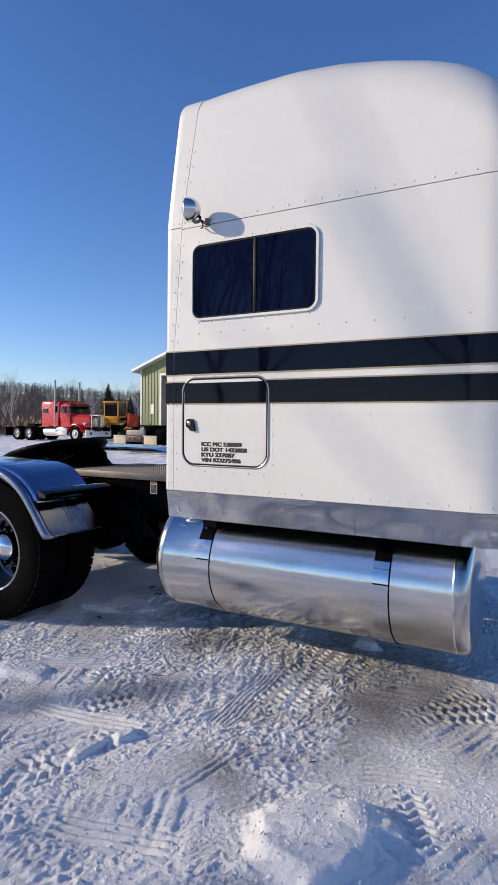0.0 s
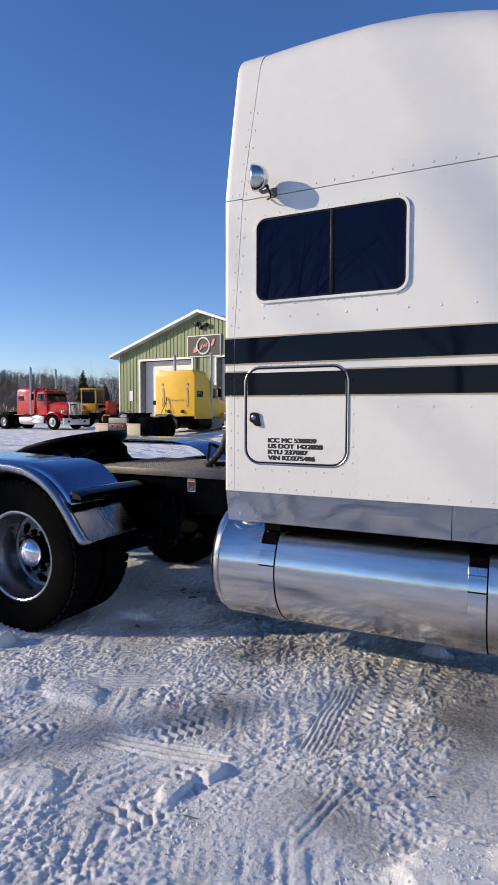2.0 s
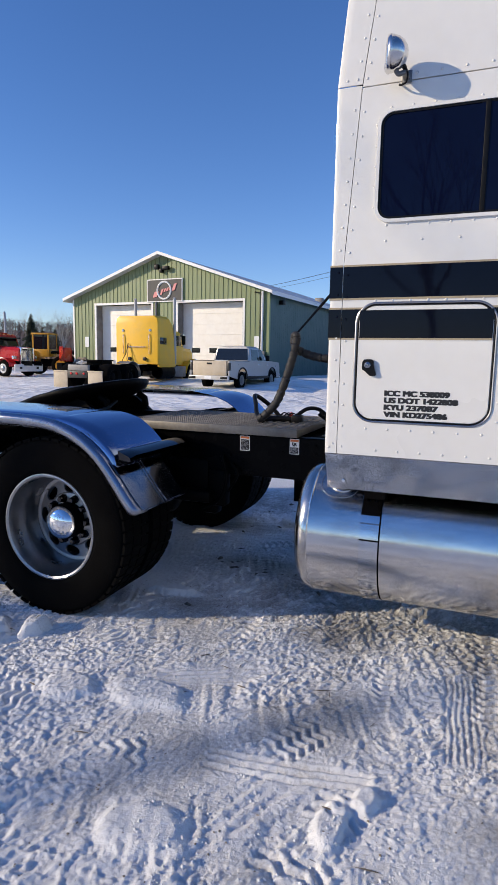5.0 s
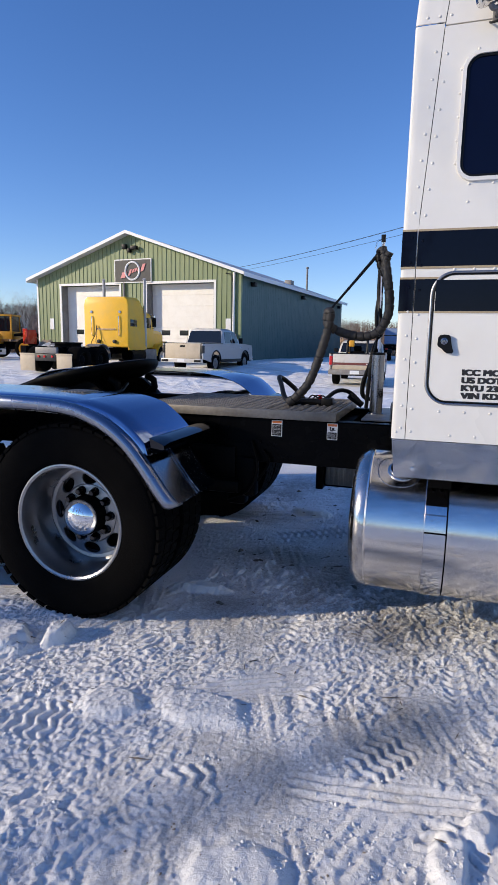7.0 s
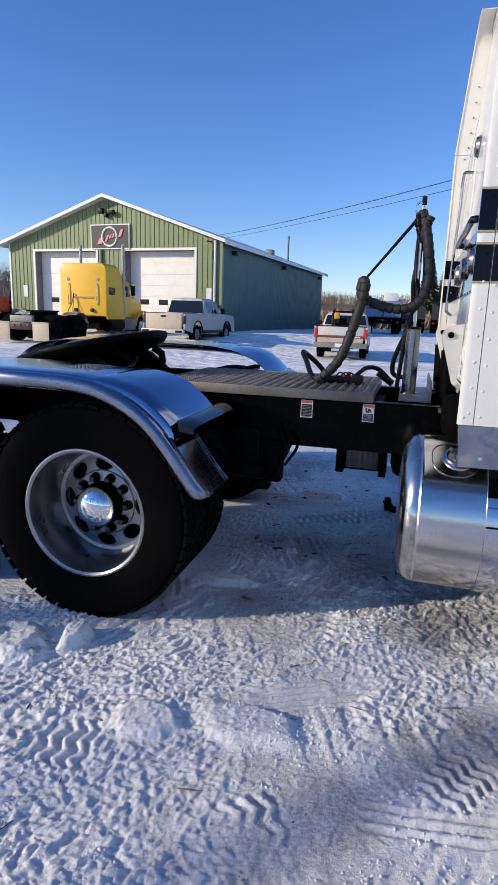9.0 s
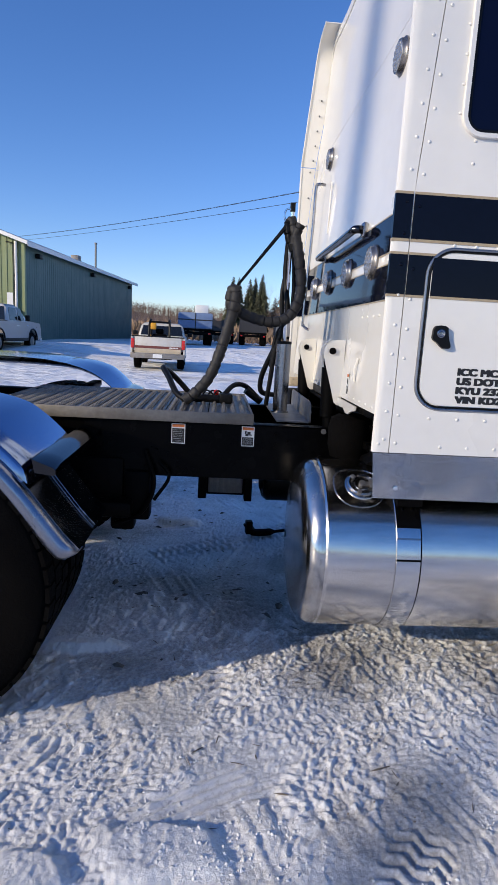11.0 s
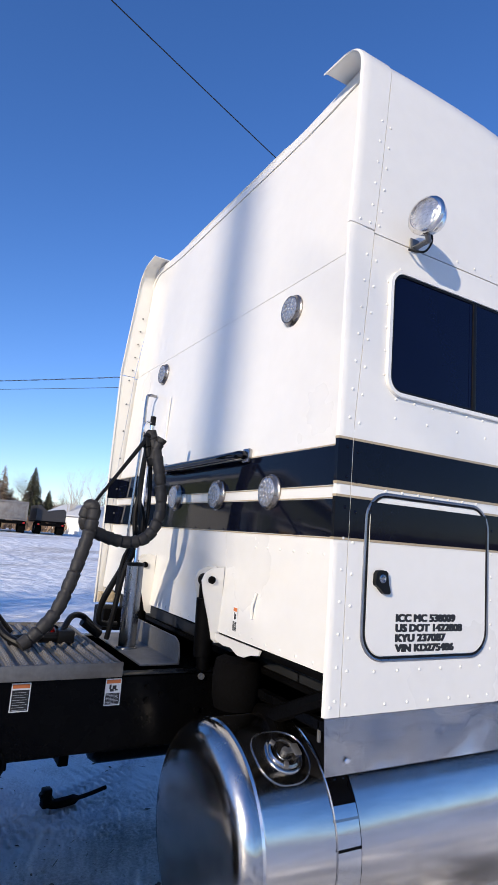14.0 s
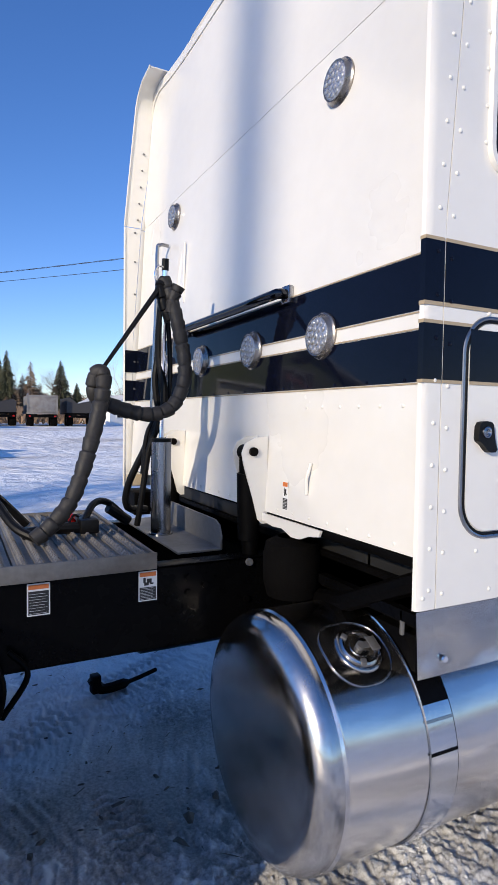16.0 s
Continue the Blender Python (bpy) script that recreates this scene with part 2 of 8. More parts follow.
def snow_material():
    """Packed snow, with grit and mud where wheels have worn through it."""
    m, n, l, b = node_mat("packed_snow")
    tc, at = n.new("ShaderNodeTexCoord"), n.new("ShaderNodeAttribute")
    at.attribute_name = "worn"
    fine, mid, grit = n.new("ShaderNodeTexNoise"), n.new("ShaderNodeTexNoise"), n.new("ShaderNodeTexNoise")
    for t, s, d in ((fine, 75, 7), (mid, 3.1, 6), (grit, 240, 4)):
        t.inputs["Scale"].default_value, t.inputs["Detail"].default_value = s, d
        t.inputs["Roughness"].default_value = 0.62
        l.new(tc.outputs["Object"], t.inputs["Vector"])
    def math_node(op, a, c):
        x = n.new("ShaderNodeMath")
        x.operation = op
        for i, v in enumerate((a, c)):
            if isinstance(v, float):
                x.inputs[i].default_value = v
            else:
                l.new(v, x.inputs[i])
        return x.outputs[0]
    worn = math_node("ADD", at.outputs["Fac"], math_node("MULTIPLY", math_node("SUBTRACT", mid.outputs["Fac"], 0.5), 0.55))
    worn = math_node("ADD", worn, math_node("MULTIPLY", math_node("SUBTRACT", fine.outputs["Fac"], 0.5), 1.1))
    f = n.new("ShaderNodeMapRange")
    f.inputs["From Min"].default_value, f.inputs["From Max"].default_value = 0.25, 1.15
    l.new(worn, f.inputs["Value"])
    ramp = n.new("ShaderNodeValToRGB")
    e = ramp.color_ramp.elements
    e[0].position, e[0].color = 0.0, (0.76, 0.76, 0.76, 1)
    e[1].position, e[1].color = 1.0, (0.170, 0.160, 0.148, 1)
    for p, c in ((0.22, (0.61, 0.605, 0.60, 1)), (0.55, (0.385, 0.374, 0.358, 1))):
        x = e.new(p)
        x.color = c
    l.new(f.outputs["Result"], ramp.inputs["Fac"])
    spk = n.new("ShaderNodeMapRange")
    spk.inputs["From Min"].default_value, spk.inputs["From Max"].default_value = 0.60, 0.68
    spk.inputs["To Max"].default_value = 0.75
    l.new(grit.outputs["Fac"], spk.inputs["Value"])
    sf = math_node("MULTIPLY", spk.outputs["Result"], f.outputs["Result"])
    mx = n.new("ShaderNodeMix")
    mx.data_type = "RGBA"
    l.new(sf, mx.inputs["Factor"])
    l.new(ramp.outputs["Color"], mx.inputs["A"])
    mx.inputs["B"].default_value = (0.10, 0.085, 0.07, 1)
    # beyond the trodden part: fresher wind-blown snow, its white raised for sun-facing slopes, and brown wheel streaks
    xyz, mp, streak = n.new("ShaderNodeSeparateXYZ"), n.new("ShaderNodeMapping"), n.new("ShaderNodeTexNoise")
    l.new(tc.outputs["Object"], xyz.inputs["Vector"])
    l.new(tc.outputs["Object"], mp.inputs["Vector"])
    mp.inputs["Rotation"].default_value = (0, 0, radians(8))
    mp.inputs["Scale"].default_value = (0.10, 0.42, 1.0)
    l.new(mp.outputs["Vector"], streak.inputs["Vector"])
    streak.inputs["Scale"].default_value, streak.inputs["Detail"].default_value = 1.0, 9
    streak.inputs["Roughness"].default_value = 0.66
    sr = n.new("ShaderNodeValToRGB")
    e = sr.color_ramp.elements
    # near-white also stands in for lumps that catch the sun
    e[0].position, e[0].color = 0.50, (0.93, 0.92, 0.90, 1)
    e[1].position, e[1].color = 0.72, (0.36, 0.31, 0.26, 1)
    x = e.new(0.59)
    x.color = (0.78, 0.75, 0.71, 1)
    l.new(streak.outputs["Fac"], sr.inputs["Fac"])
    away = n.new("ShaderNodeMapRange")
    away.inputs["From Min"].default_value, away.inputs["From Max"].default_value = 7.0, 12.0
    l.new(xyz.outputs["Y"], away.inputs["Value"])
    mf = n.new("ShaderNodeMix")
    mf.data_type = "RGBA"
    l.new(away.outputs["Result"], mf.inputs["Factor"])
    l.new(mx.outputs["Result"], mf.inputs["A"])
    l.new(sr.outputs["Color"], mf.inputs["B"])
    l.new(mf.outputs["Result"], b.inputs["Base Color"])
    b.inputs["Roughness"].default_value = 0.62
    b.inputs["Specular IOR Level"].default_value = 0.35
    b1, b2 = n.new("ShaderNodeBump"), n.new("ShaderNodeBump")
    b1.inputs["Distance"].default_value, b2.inputs["Distance"].default_value = 0.006, 0.003
    b1.inputs["Strength"].default_value = b2.inputs["Strength"].default_value = 0.9
    l.new(fine.outputs["Fac"], b1.inputs["Height"])
    l.new(grit.outputs["Fac"], b2.inputs["Height"])
    l.new(b1.outputs["Normal"], b2.inputs["Normal"])
    lumps, b3 = n.new("ShaderNodeTexNoise"), n.new("ShaderNodeBump")
    lumps.inputs["Scale"].default_value, lumps.inputs["Detail"].default_value = 1.6, 8
    l.new(tc.outputs["Object"], lumps.inputs["Vector"])
    b3.inputs["Distance"].default_value = 0.22
    l.new(away.outputs["Result"], b3.inputs["Strength"])
    l.new(lumps.outputs["Fac"], b3.inputs["Height"])
    l.new(b2.outputs["Normal"], b3.inputs["Normal"])
    l.new(b3.outputs["Normal"], b.inputs["Normal"])
    return m


SNOW = snow_material()


# ---- mesh helpers ----
def thing(name, at, label, category, group="", kind="", turn=0.0):
    """The base of a thing that is made of parts; its parts are built round the origin and stand at this place."""
    ob = new(name)
    ob.empty_display_size = 0.2
    ob.matrix_world = pose(*at, 0, 0, turn)
    return tagged(ob, label, category, group, kind)


def part(name, bm, material, parent=None, label="", smooth=35, loc=None):
    """Links a bmesh as ONE mesh object under a thing or a part. smooth: degrees up to which edges are shaded round."""
    me = bpy.data.meshes.new(name)
    bmesh.ops.recalc_face_normals(bm, faces=bm.faces)
    bm.to_mesh(me)
    bm.free()
    return part_mesh(name, me, material, parent, label, smooth, loc)


def part_mesh(name, me, material, parent=None, label="", smooth=35, loc=None):
    for mt in material if isinstance(material, (list, tuple)) else (material,):
        me.materials.append(mt)
    if smooth:
        me.polygons.foreach_set("use_smooth", [True] * len(me.polygons))
        me.set_sharp_from_angle(angle=radians(smooth))
    ob = new(name, me)
    if parent:
        ob.parent = parent
    if loc is not None:
        ob.matrix_basis = loc
    if label:
        ob["label"] = label
    return ob


def box(bm, x0, x1, y0, y1, z0, z1, bevel=0.0, m=None, mat=0):
    res = bmesh.ops.create_cube(bm, size=1.0)
    vs = res["verts"]
    for v in vs:
        v.co = Vector(((x0 + x1) / 2 + v.co.x * (x1 - x0), (y0 + y1) / 2 + v.co.y * (y1 - y0), (z0 + z1) / 2 + v.co.z * (z1 - z0)))
    fs = {f for v in vs for f in v.link_faces}
    if bevel:
        es = {e for f in fs for e in f.edges}
        r = bmesh.ops.bevel(bm, geom=list(es), offset=bevel, segments=2, profile=0.5, affect="EDGES", clamp_overlap=True)
        fs = set(r["faces"]) | {f for f in fs if f.is_valid}
        vs = {v for f in fs for v in f.verts}
    for f in fs:
        if f.is_valid:
            f.material_index = mat
    if m is not None:
        for v in vs:
            v.co = m @ v.co
    return bm


def boxes(*rows, bevel=0.0):
    bm = bmesh.new()
    for r in rows:
        box(bm, *r[:6], bevel=r[6] if len(r) > 6 else bevel)
    return bm


def ring_frame(d):
    d = d.normalized()
    a = d.cross(Vector((0, 0, 1)))
    if a.length < 1e-3:
        a = d.cross(Vector((1, 0, 0)))
    a.normalize()
    return a, d.cross(a).normalized()


def tube(bm, pts, radius, sides=10, cap=True):
    """A tube through points; radius: one, or one for each point."""
    pts = [Vector(p) for p in pts]
    rad = radius if isinstance(radius, (list, tuple)) else [radius] * len(pts)
    rings, a = [], None
    for i, p in enumerate(pts):
        d = (pts[min(i + 1, len(pts) - 1)] - pts[max(i - 1, 0)])
        if d.length < 1e-9:
            d = Vector((0, 0, 1))
        d.normalize()
        if a is None:
            a, b = ring_frame(d)
        else:
            a = (a - d * a.dot(d)).normalized()
            b = d.cross(a).normalized()
        rings.append([bm.verts.new(p + (a * math.cos(2 * math.pi * k / sides) + b * math.sin(2 * math.pi * k / sides)) * rad[i]) for k in range(sides)])
    for r0, r1 in zip(rings, rings[1:]):
        for k in range(sides):
            bm.faces.new((r0[k], r0[(k + 1) % sides], r1[(k + 1) % sides], r1[k]))
    if cap:
        bm.faces.new(rings[0][::-1])
        bm.faces.new(rings[-1])
    return bm


def smooth_path(pts, steps=6):
    """A Catmull-Rom curve through points."""
    p = [Vector(q) for q in pts]
    p = [2 * p[0] - p[1]] + p + [2 * p[-1] - p[-2]]
    out = []
    for i in range(1, len(p) - 2):
        for k in range(steps):
            t = k / steps
            a, b, c, d = p[i - 1:i + 3]
            out.append(0.5 * ((2 * b) + (c - a) * t + (2 * a - 5 * b + 4 * c - d) * t * t + (3 * b - 3 * c + d - a) * t ** 3))
    return out + [p[-2]]


def lathe(bm, profile, centre, axis="y", sides=32, sign=1, caps=False):
    """Turns a profile of (distance along the axis, radius) round an axis through centre."""
    rings = []
    for s, r in profile:
        ring = []
        for k in range(sides):
            c, d = math.cos(2 * math.pi * k / sides) * r, math.sin(2 * math.pi * k / sides) * r
            v = {"y": (c, s * sign, d), "x": (s * sign, c, d), "z": (c, d, s * sign)}[axis]
            ring.append(bm.verts.new(Vector(centre) + Vector(v)))
        rings.append(ring)
    for r0, r1 in zip(rings, rings[1:]):
        for k in range(sides):
            bm.faces.new((r0[k], r0[(k + 1) % sides], r1[(k + 1) % sides], r1[k]))
    if caps and profile[0][1] > 1e-6:
        bm.faces.new(rings[0])
    if caps and profile[-1][1] > 1e-6:
        bm.faces.new(rings[-1][::-1])
    bmesh.ops.remove_doubles(bm, verts=[v for r in (rings[0], rings[-1]) for v in r], dist=1e-6)
    return bm


def rounded(w, h, r, n=6):
    """The outline of a rectangle with round corners, about its centre."""
    out = []
    for cx, cy, a0 in ((w / 2 - r, h / 2 - r, 0), (-w / 2 + r, h / 2 - r, 90), (-w / 2 + r, -h / 2 + r, 180), (w / 2 - r, -h / 2 + r, 270)):
        for k in range(n + 1):
            a = radians(a0 + 90 * k / n)
            out.append((cx + r * math.cos(a), cy + r * math.sin(a)))
    return out


def plate(bm, outline, to3d, depth):
    """A flat plate: an outline (u, v), lifted by to3d(u, v, w), with w from 0 to depth."""
    a = [bm.verts.new(to3d(u, v, 0)) for u, v in outline]
    b = [bm.verts.new(to3d(u, v, depth)) for u, v in outline]
    bm.faces.new(a)
    bm.faces.new(b[::-1])
    for i in range(len(a)):
        j = (i + 1) % len(a)
        bm.faces.new((a[i], a[j], b[j], b[i]))
    return bm


def loft(bm, sections, closed=True, caps=True):
    rings = [[bm.verts.new(Vector(p)) for p in s] for s in sections]
    n = len(rings[0])
    for r0, r1 in zip(rings, rings[1:]):
        for k in range(n if closed else n - 1):
            bm.faces.new((r0[k], r0[(k + 1) % n], r1[(k + 1) % n], r1[k]))
    if caps and closed:
        bm.faces.new(rings[0])
        bm.faces.new(rings[-1][::-1])
    return bm


# ---- ground ----
def lattice(seed, size=257):
    return np.random.RandomState(seed).rand(size, size)


def vnoise(x, y, cell, seed):
    g = lattice(seed)
    u, v = x / cell, y / cell
    i, j = np.floor(u).astype(int), np.floor(v).astype(int)
    a, b = u - i, v - j
    a, b = a * a * (3 - 2 * a), b * b * (3 - 2 * b)
    i0, j0, i1, j1 = i % 257, j % 257, (i + 1) % 257, (j + 1) % 257
    return (g[i0, j0] * (1 - a) * (1 - b) + g[i1, j0] * a * (1 - b) + g[i0, j1] * (1 - a) * b + g[i1, j1] * a * b) * 2 - 1


def rise(x, y):
    """The yard climbs a little towards the garage and the far road."""
    east = 1 - np.clip((-x - 5.0) / 6.0, 0, 1)
    d = np.clip((y - 17.5 - 9.0 * east) / 14.5, 0, 1)
    d = d * d * (3 - 2 * d)
    side = np.clip((x + 26.0) / 10.0, 0, 1)
    far = np.clip((np.hypot(x, y) - 75) / 200, 0, 3)
    return 0.56 * d * side + 0.25 * d * (1 - side) + far * 1.2


def crumbly(x, y, cell, seed, low, steep):
    """Flat-topped crumbs with steep edges."""
    return np.clip((vnoise(x, y, cell, seed) + 0.35 * vnoise(x, y, cell * 0.47, seed + 100) - low) * steep, 0, 1)


def bumpy(x, y):
    """Height of trampled snow above the packed ground, and how worn it is."""
    near = np.exp(-np.clip(np.hypot(x + 2, y - 3) - 6, 0, None) / 8)
    wx = x + 0.030 * vnoise(x, y, 0.17, 31) + 0.008 * vnoise(x, y, 0.036, 33)
    wy = y + 0.030 * vnoise(x, y, 0.17, 32) + 0.008 * vnoise(x, y, 0.036, 34)
    h = 0.012 * vnoise(x, y, 0.9, 1) + 0.007 * vnoise(x, y, 0.33, 2) * np.exp(-np.clip(np.hypot(x + 2, y - 4) - 4, 0, None) / 2)
    rough = np.clip(vnoise(x, y, 0.62, 6) * 1.5 + 0.70 * vnoise(x, y, 0.20, 35) + 0.50, 0.08, 1)
    ca, sa = math.cos(radians(62)), math.sin(radians(62))
    ex, ey = (wx * ca + wy * sa) * 0.72, (-wx * sa + wy * ca) * 1.15
    out = np.maximum(np.maximum(-4.2 - x, x - 0.1), np.maximum(1.35 - y, y - 6.6)).clip(0, None)
    fine = np.exp(-out / 0.30)
    h = h + 0.0030 * vnoise(wx, wy, 0.09, 3) * (0.4 + 0.6 * rough) * fine
    c1, c2, c3, c4 = crumbly(ex, ey, 0.034, 7, 0.30, 3.2), crumbly(ex, ey, 0.019, 19, 0.12, 3.2), crumbly(wx, wy, 0.075, 20, 0.50, 2.6), crumbly(wx, wy, 0.0125, 24, 0.05, 2.6)
    c1, c2, c3, c4 = c1 * fine, c2 * fine, c3 * fine, c4 * fine
    h = h + (0.0054 * c1 + 0.0064 * c2 + 0.0052 * c3 + 0.0046 * c4) * (0.25 + 0.75 * rough)
    # fine drag lines left by sliding wheels and boots, in three directions
    for turn, seed in ((68, 50), (20, 53), (112, 56)):
        c, s = math.cos(radians(turn)), math.sin(radians(turn))
        a, b = x * c + y * s, -x * s + y * c
        mask = np.clip(vnoise(x, y, 0.42, seed) * 2.2 - 0.35, 0, 1)
        line = np.clip(vnoise(a * 0.11, b, 0.026, seed + 1) * 1.8, -1, 1)
        h = h + 0.0042 * mask * line * fine
    worn = 0.31 + 0.46 * vnoise(x, y, 1.3, 9) + 0.28 * vnoise(x, y, 0.42, 10) + 0.12 * vnoise(x, y, 0.12, 22) - 0.10 * rough
    worn = worn - rough * (0.20 * c1 + 0.14 * c2 + 0.24 * c3)
    # wheel prints: start, end, half width, lug spacing, pattern (0: staggered blocks, 4: ribs along the print), depth
    prints = ((-1.30, 2.72, -1.27, 4.10, 0.150, 0.056, 0.0, 0.017), (-1.12, 2.85, -0.98, 3.60, 0.085, 0.050, 0.0, 0.014),
              (-1.44, 2.40, -1.50, 3.10, 0.090, 0.026, 4.0, 0.0055), (-1.20, 2.32, -0.90, 2.44, 0.085, 0.038, 4.0, 0.014),
              (-0.70, 2.39, -0.38, 2.51, 0.085, 0.038, 4.0, 0.014), (-1.58, 2.24, -1.32, 2.31, 0.070, 0.038, 4.0, 0.014),
              (-2.18, 2.22, -1.90, 2.60, 0.100, 0.050, 0.0, 0.014), (-2.40, 2.12, -1.75, 2.20, 0.070, 0.042, 4.0, 0.014),
              (-0.64, 2.95, -0.40, 3.48, 0.100, 0.050, 0.0, 0.016), (-0.52, 2.38, -0.32, 2.02, 0.075, 0.050, 0.0, 0.014),
              (-1.39, 1.88, -1.30, 2.27, 0.120, 0.040, 4.0, 0.013), (-1.82, 2.60, -1.82, 3.14, 0.055, 0.048, 0.0, 0.016),
              (-1.98, 1.66, -1.82, 2.10, 0.110, 0.055, 0.0, 0.018), (-3.60, 2.30, -3.30, 2.90, 0.120, 0.042, 4.0, 0.014),
              (-3.10, 4.60, -1.60, 5.60, 0.130, 0.060, 0.0, 0.018), (-4.60, 1.90, -3.30, 2.15, 0.130, 0.055, 0.0, 0.016),
              (-2.62, 3.05, -2.50, 4.60, 0.100, 0.055, 0.0, 0.014), (-2.95, 2.46, -2.45, 2.75, 0.090, 0.040, 4.0, 0.012),
              (-2.70, 3.30, -2.40, 3.36, 0.070, 0.034, 4.0, 0.012), (-3.05, 1.75, -2.60, 2.05, 0.110, 0.055, 0.0, 0.016),
              (-0.55, 3.10, 0.20, 3.60, 0.130, 0.055, 0.0, 0.016), (-1.75, 1.45, -1.15, 1.62, 0.080, 0.040, 4.0, 0.013))
    for x0, y0, x1, y1, half, step, pattern, depth in prints:
        dx, dy = x1 - x0, y1 - y0
        ln = math.hypot(dx, dy)
        dx, dy = dx / ln, dy / ln
        s, u = (x - x0) * dx + (y - y0) * dy, -(x - x0) * dy + (y - y0) * dx
        u = u + 0.018 * vnoise(x, y, 0.3, 40) + 0.004 * vnoise(x, y, 0.04, 42)
        s = s + 0.010 * vnoise(x, y, 0.22, 44) + 0.004 * vnoise(x, y, 0.04, 43)
        inside = np.clip((half - np.abs(u)) / 0.022, 0, 1) * np.clip(s / 0.05, 0, 1) * np.clip((ln - s) / 0.05, 0, 1)
        inside = inside * np.clip(vnoise(x, y, 0.21, 41) * 2.2 + 1.05, 0, 1)
        if pattern == 4.0:
            wave = np.clip(np.sin(2 * math.pi * u / step) * 2.2, -1, 1)
        else:
            fold = np.abs(np.mod(u / (step * 0.85), 2.0) - 1.0)
            wave = np.clip(np.sin(2 * math.pi * (s + 0.55 * step * fold) / step) * 2.4 - 0.2, -1, 1)
        h = h * (1 - 0.55 * inside) + inside * (depth * 0.5 * wave - depth * 0.30)
        worn = worn + inside * (0.02 - 0.06 * wave)
    # heaps: place, radii, height
    for cx, cy, rx, ry, hh in ((-0.74, 1.88, 0.27, 0.27, 0.060), (-0.56, 2.06, 0.13, 0.10, 0.045), (-1.86, 1.95, 0.06, 0.15, 0.030), (-1.78, 2.10, 0.05, 0.10, 0.032),
                               (-2.82, 2.40, 0.24, 0.13, 0.028), (-3.74, 2.68, 0.07, 0.12, 0.075), (-3.97, 2.56, 0.20, 0.16, 0.06), (-4.25, 2.5, 0.2, 0.16, 0.06),
                               (-3.3, 3.50, 0.22, 0.07, 0.035), (-3.0, 5.3, 0.25, 0.10, 0.05), (-2.42, 1.70, 0.20, 0.14, 0.022),
                               (-1.12, 3.78, 0.10, 0.07, 0.06), (-3.2, 2.30, 0.18, 0.10, 0.025)):
        r = np.hypot((x - cx) / rx, (y - cy) / ry) + 0.30 * vnoise(x, y, 0.16, 11) + 0.12 * vnoise(x, y, 0.05, 12)
        k = np.clip(1.8 * (1 - r), 0, 1)
        k = k * k * (3 - 2 * k)
        h, worn = h * (1 - 0.45 * k) + hh * k * (1 + 0.12 * vnoise(x, y, 0.10, 14)), worn - 0.6 * np.clip(1.25 - r, 0, 1)
    mud = np.exp(-(((x + 1.0) / 1.1) ** 2 + ((y - 3.35) / 0.55) ** 2)) + 0.6 * np.exp(-(((x + 0.3) / 0.8) ** 2 + ((y - 3.0) / 0.9) ** 2))
    worn = worn + 0.36 * mud * (0.8 + 0.5 * vnoise(x, y, 0.3, 13)) - 0.02 * np.exp(-(((x + 2.8) / 0.8) ** 2 + ((y - 4.1) / 0.9) ** 2))
    roads = np.clip(vnoise(x + 0.3 * y, y * 3.0, 14.0, 15) - 0.05, 0, 1) + 0.5 * np.clip(vnoise(x, y * 4, 4.5, 16) - 0.2, 0, 1)
    worn = worn * near + (1 - near) * (0.04 + 0.75 * roads)
    h = h * (0.25 + 0.75 * near) + (1 - near) * 0.05 * vnoise(x, y, 3.0, 17)
    return h, np.clip(worn, 0, 1.6)


def axis_steps(lo, hi, fine, far_lo, far_hi, grow):
    inner = list(np.arange(lo, hi, fine))
    up, d = [], fine
    while (up[-1] if up else hi) < far_hi:
        d *= grow
        up.append((up[-1] if up else hi) + d)
    down, d = [], fine
    while (down[-1] if down else lo) > far_lo:
        d *= grow
        down.append((down[-1] if down else lo) - d)
    return np.array(down[::-1] + inner + up)


def build_ground():
    gx = axis_steps(-4.2, 0.10, 0.0055, -900, 900, 1.07)
    gy = np.concatenate([axis_steps(1.35, 3.70, 0.0055, -600, 3.69, 1.07), axis_steps(3.71, 6.6, 0.0125, 3.70, 1500, 1.07)[1:]])
    X, Y = np.meshgrid(gx, gy, indexing="ij")
    h, worn = bumpy(X, Y)
    Z = h + rise(X, Y)
    nx, ny = len(gx), len(gy)
    me = bpy.data.meshes.new("ground")
    me.vertices.add(nx * ny)
    me.vertices.foreach_set("co", np.stack([X, Y, Z], -1).astype(np.float32).ravel())
    i, j = np.meshgrid(np.arange(nx - 1), np.arange(ny - 1), indexing="ij")
    a = (i * ny + j).ravel()
    quads = np.stack([a, a + ny, a + ny + 1, a + 1], -1).astype(np.int32)
    me.loops.add(quads.size)
    me.loops.foreach_set("vertex_index", quads.ravel())
    me.polygons.add(len(quads))
    me.polygons.foreach_set("loop_start", np.arange(0, quads.size, 4, dtype=np.int32))
    me.polygons.foreach_set("loop_total", np.full(len(quads), 4, dtype=np.int32))
    me.polygons.foreach_set("use_smooth", np.ones(len(quads), dtype=bool))
    me.update()
    at = me.attributes.new("worn", "FLOAT", "POINT")
    at.data.foreach_set("value", worn.astype(np.float32).ravel())
    me.materials.append(SNOW)
    return tagged(new("ground", me), "packed snow yard with tyre prints, clods and muddy patches", "snow ground", kind="structure")


ground = build_ground()


def ground_at(x, y):
    return float(rise(np.array([x * 1.0]), np.array([y * 1.0]))[0])


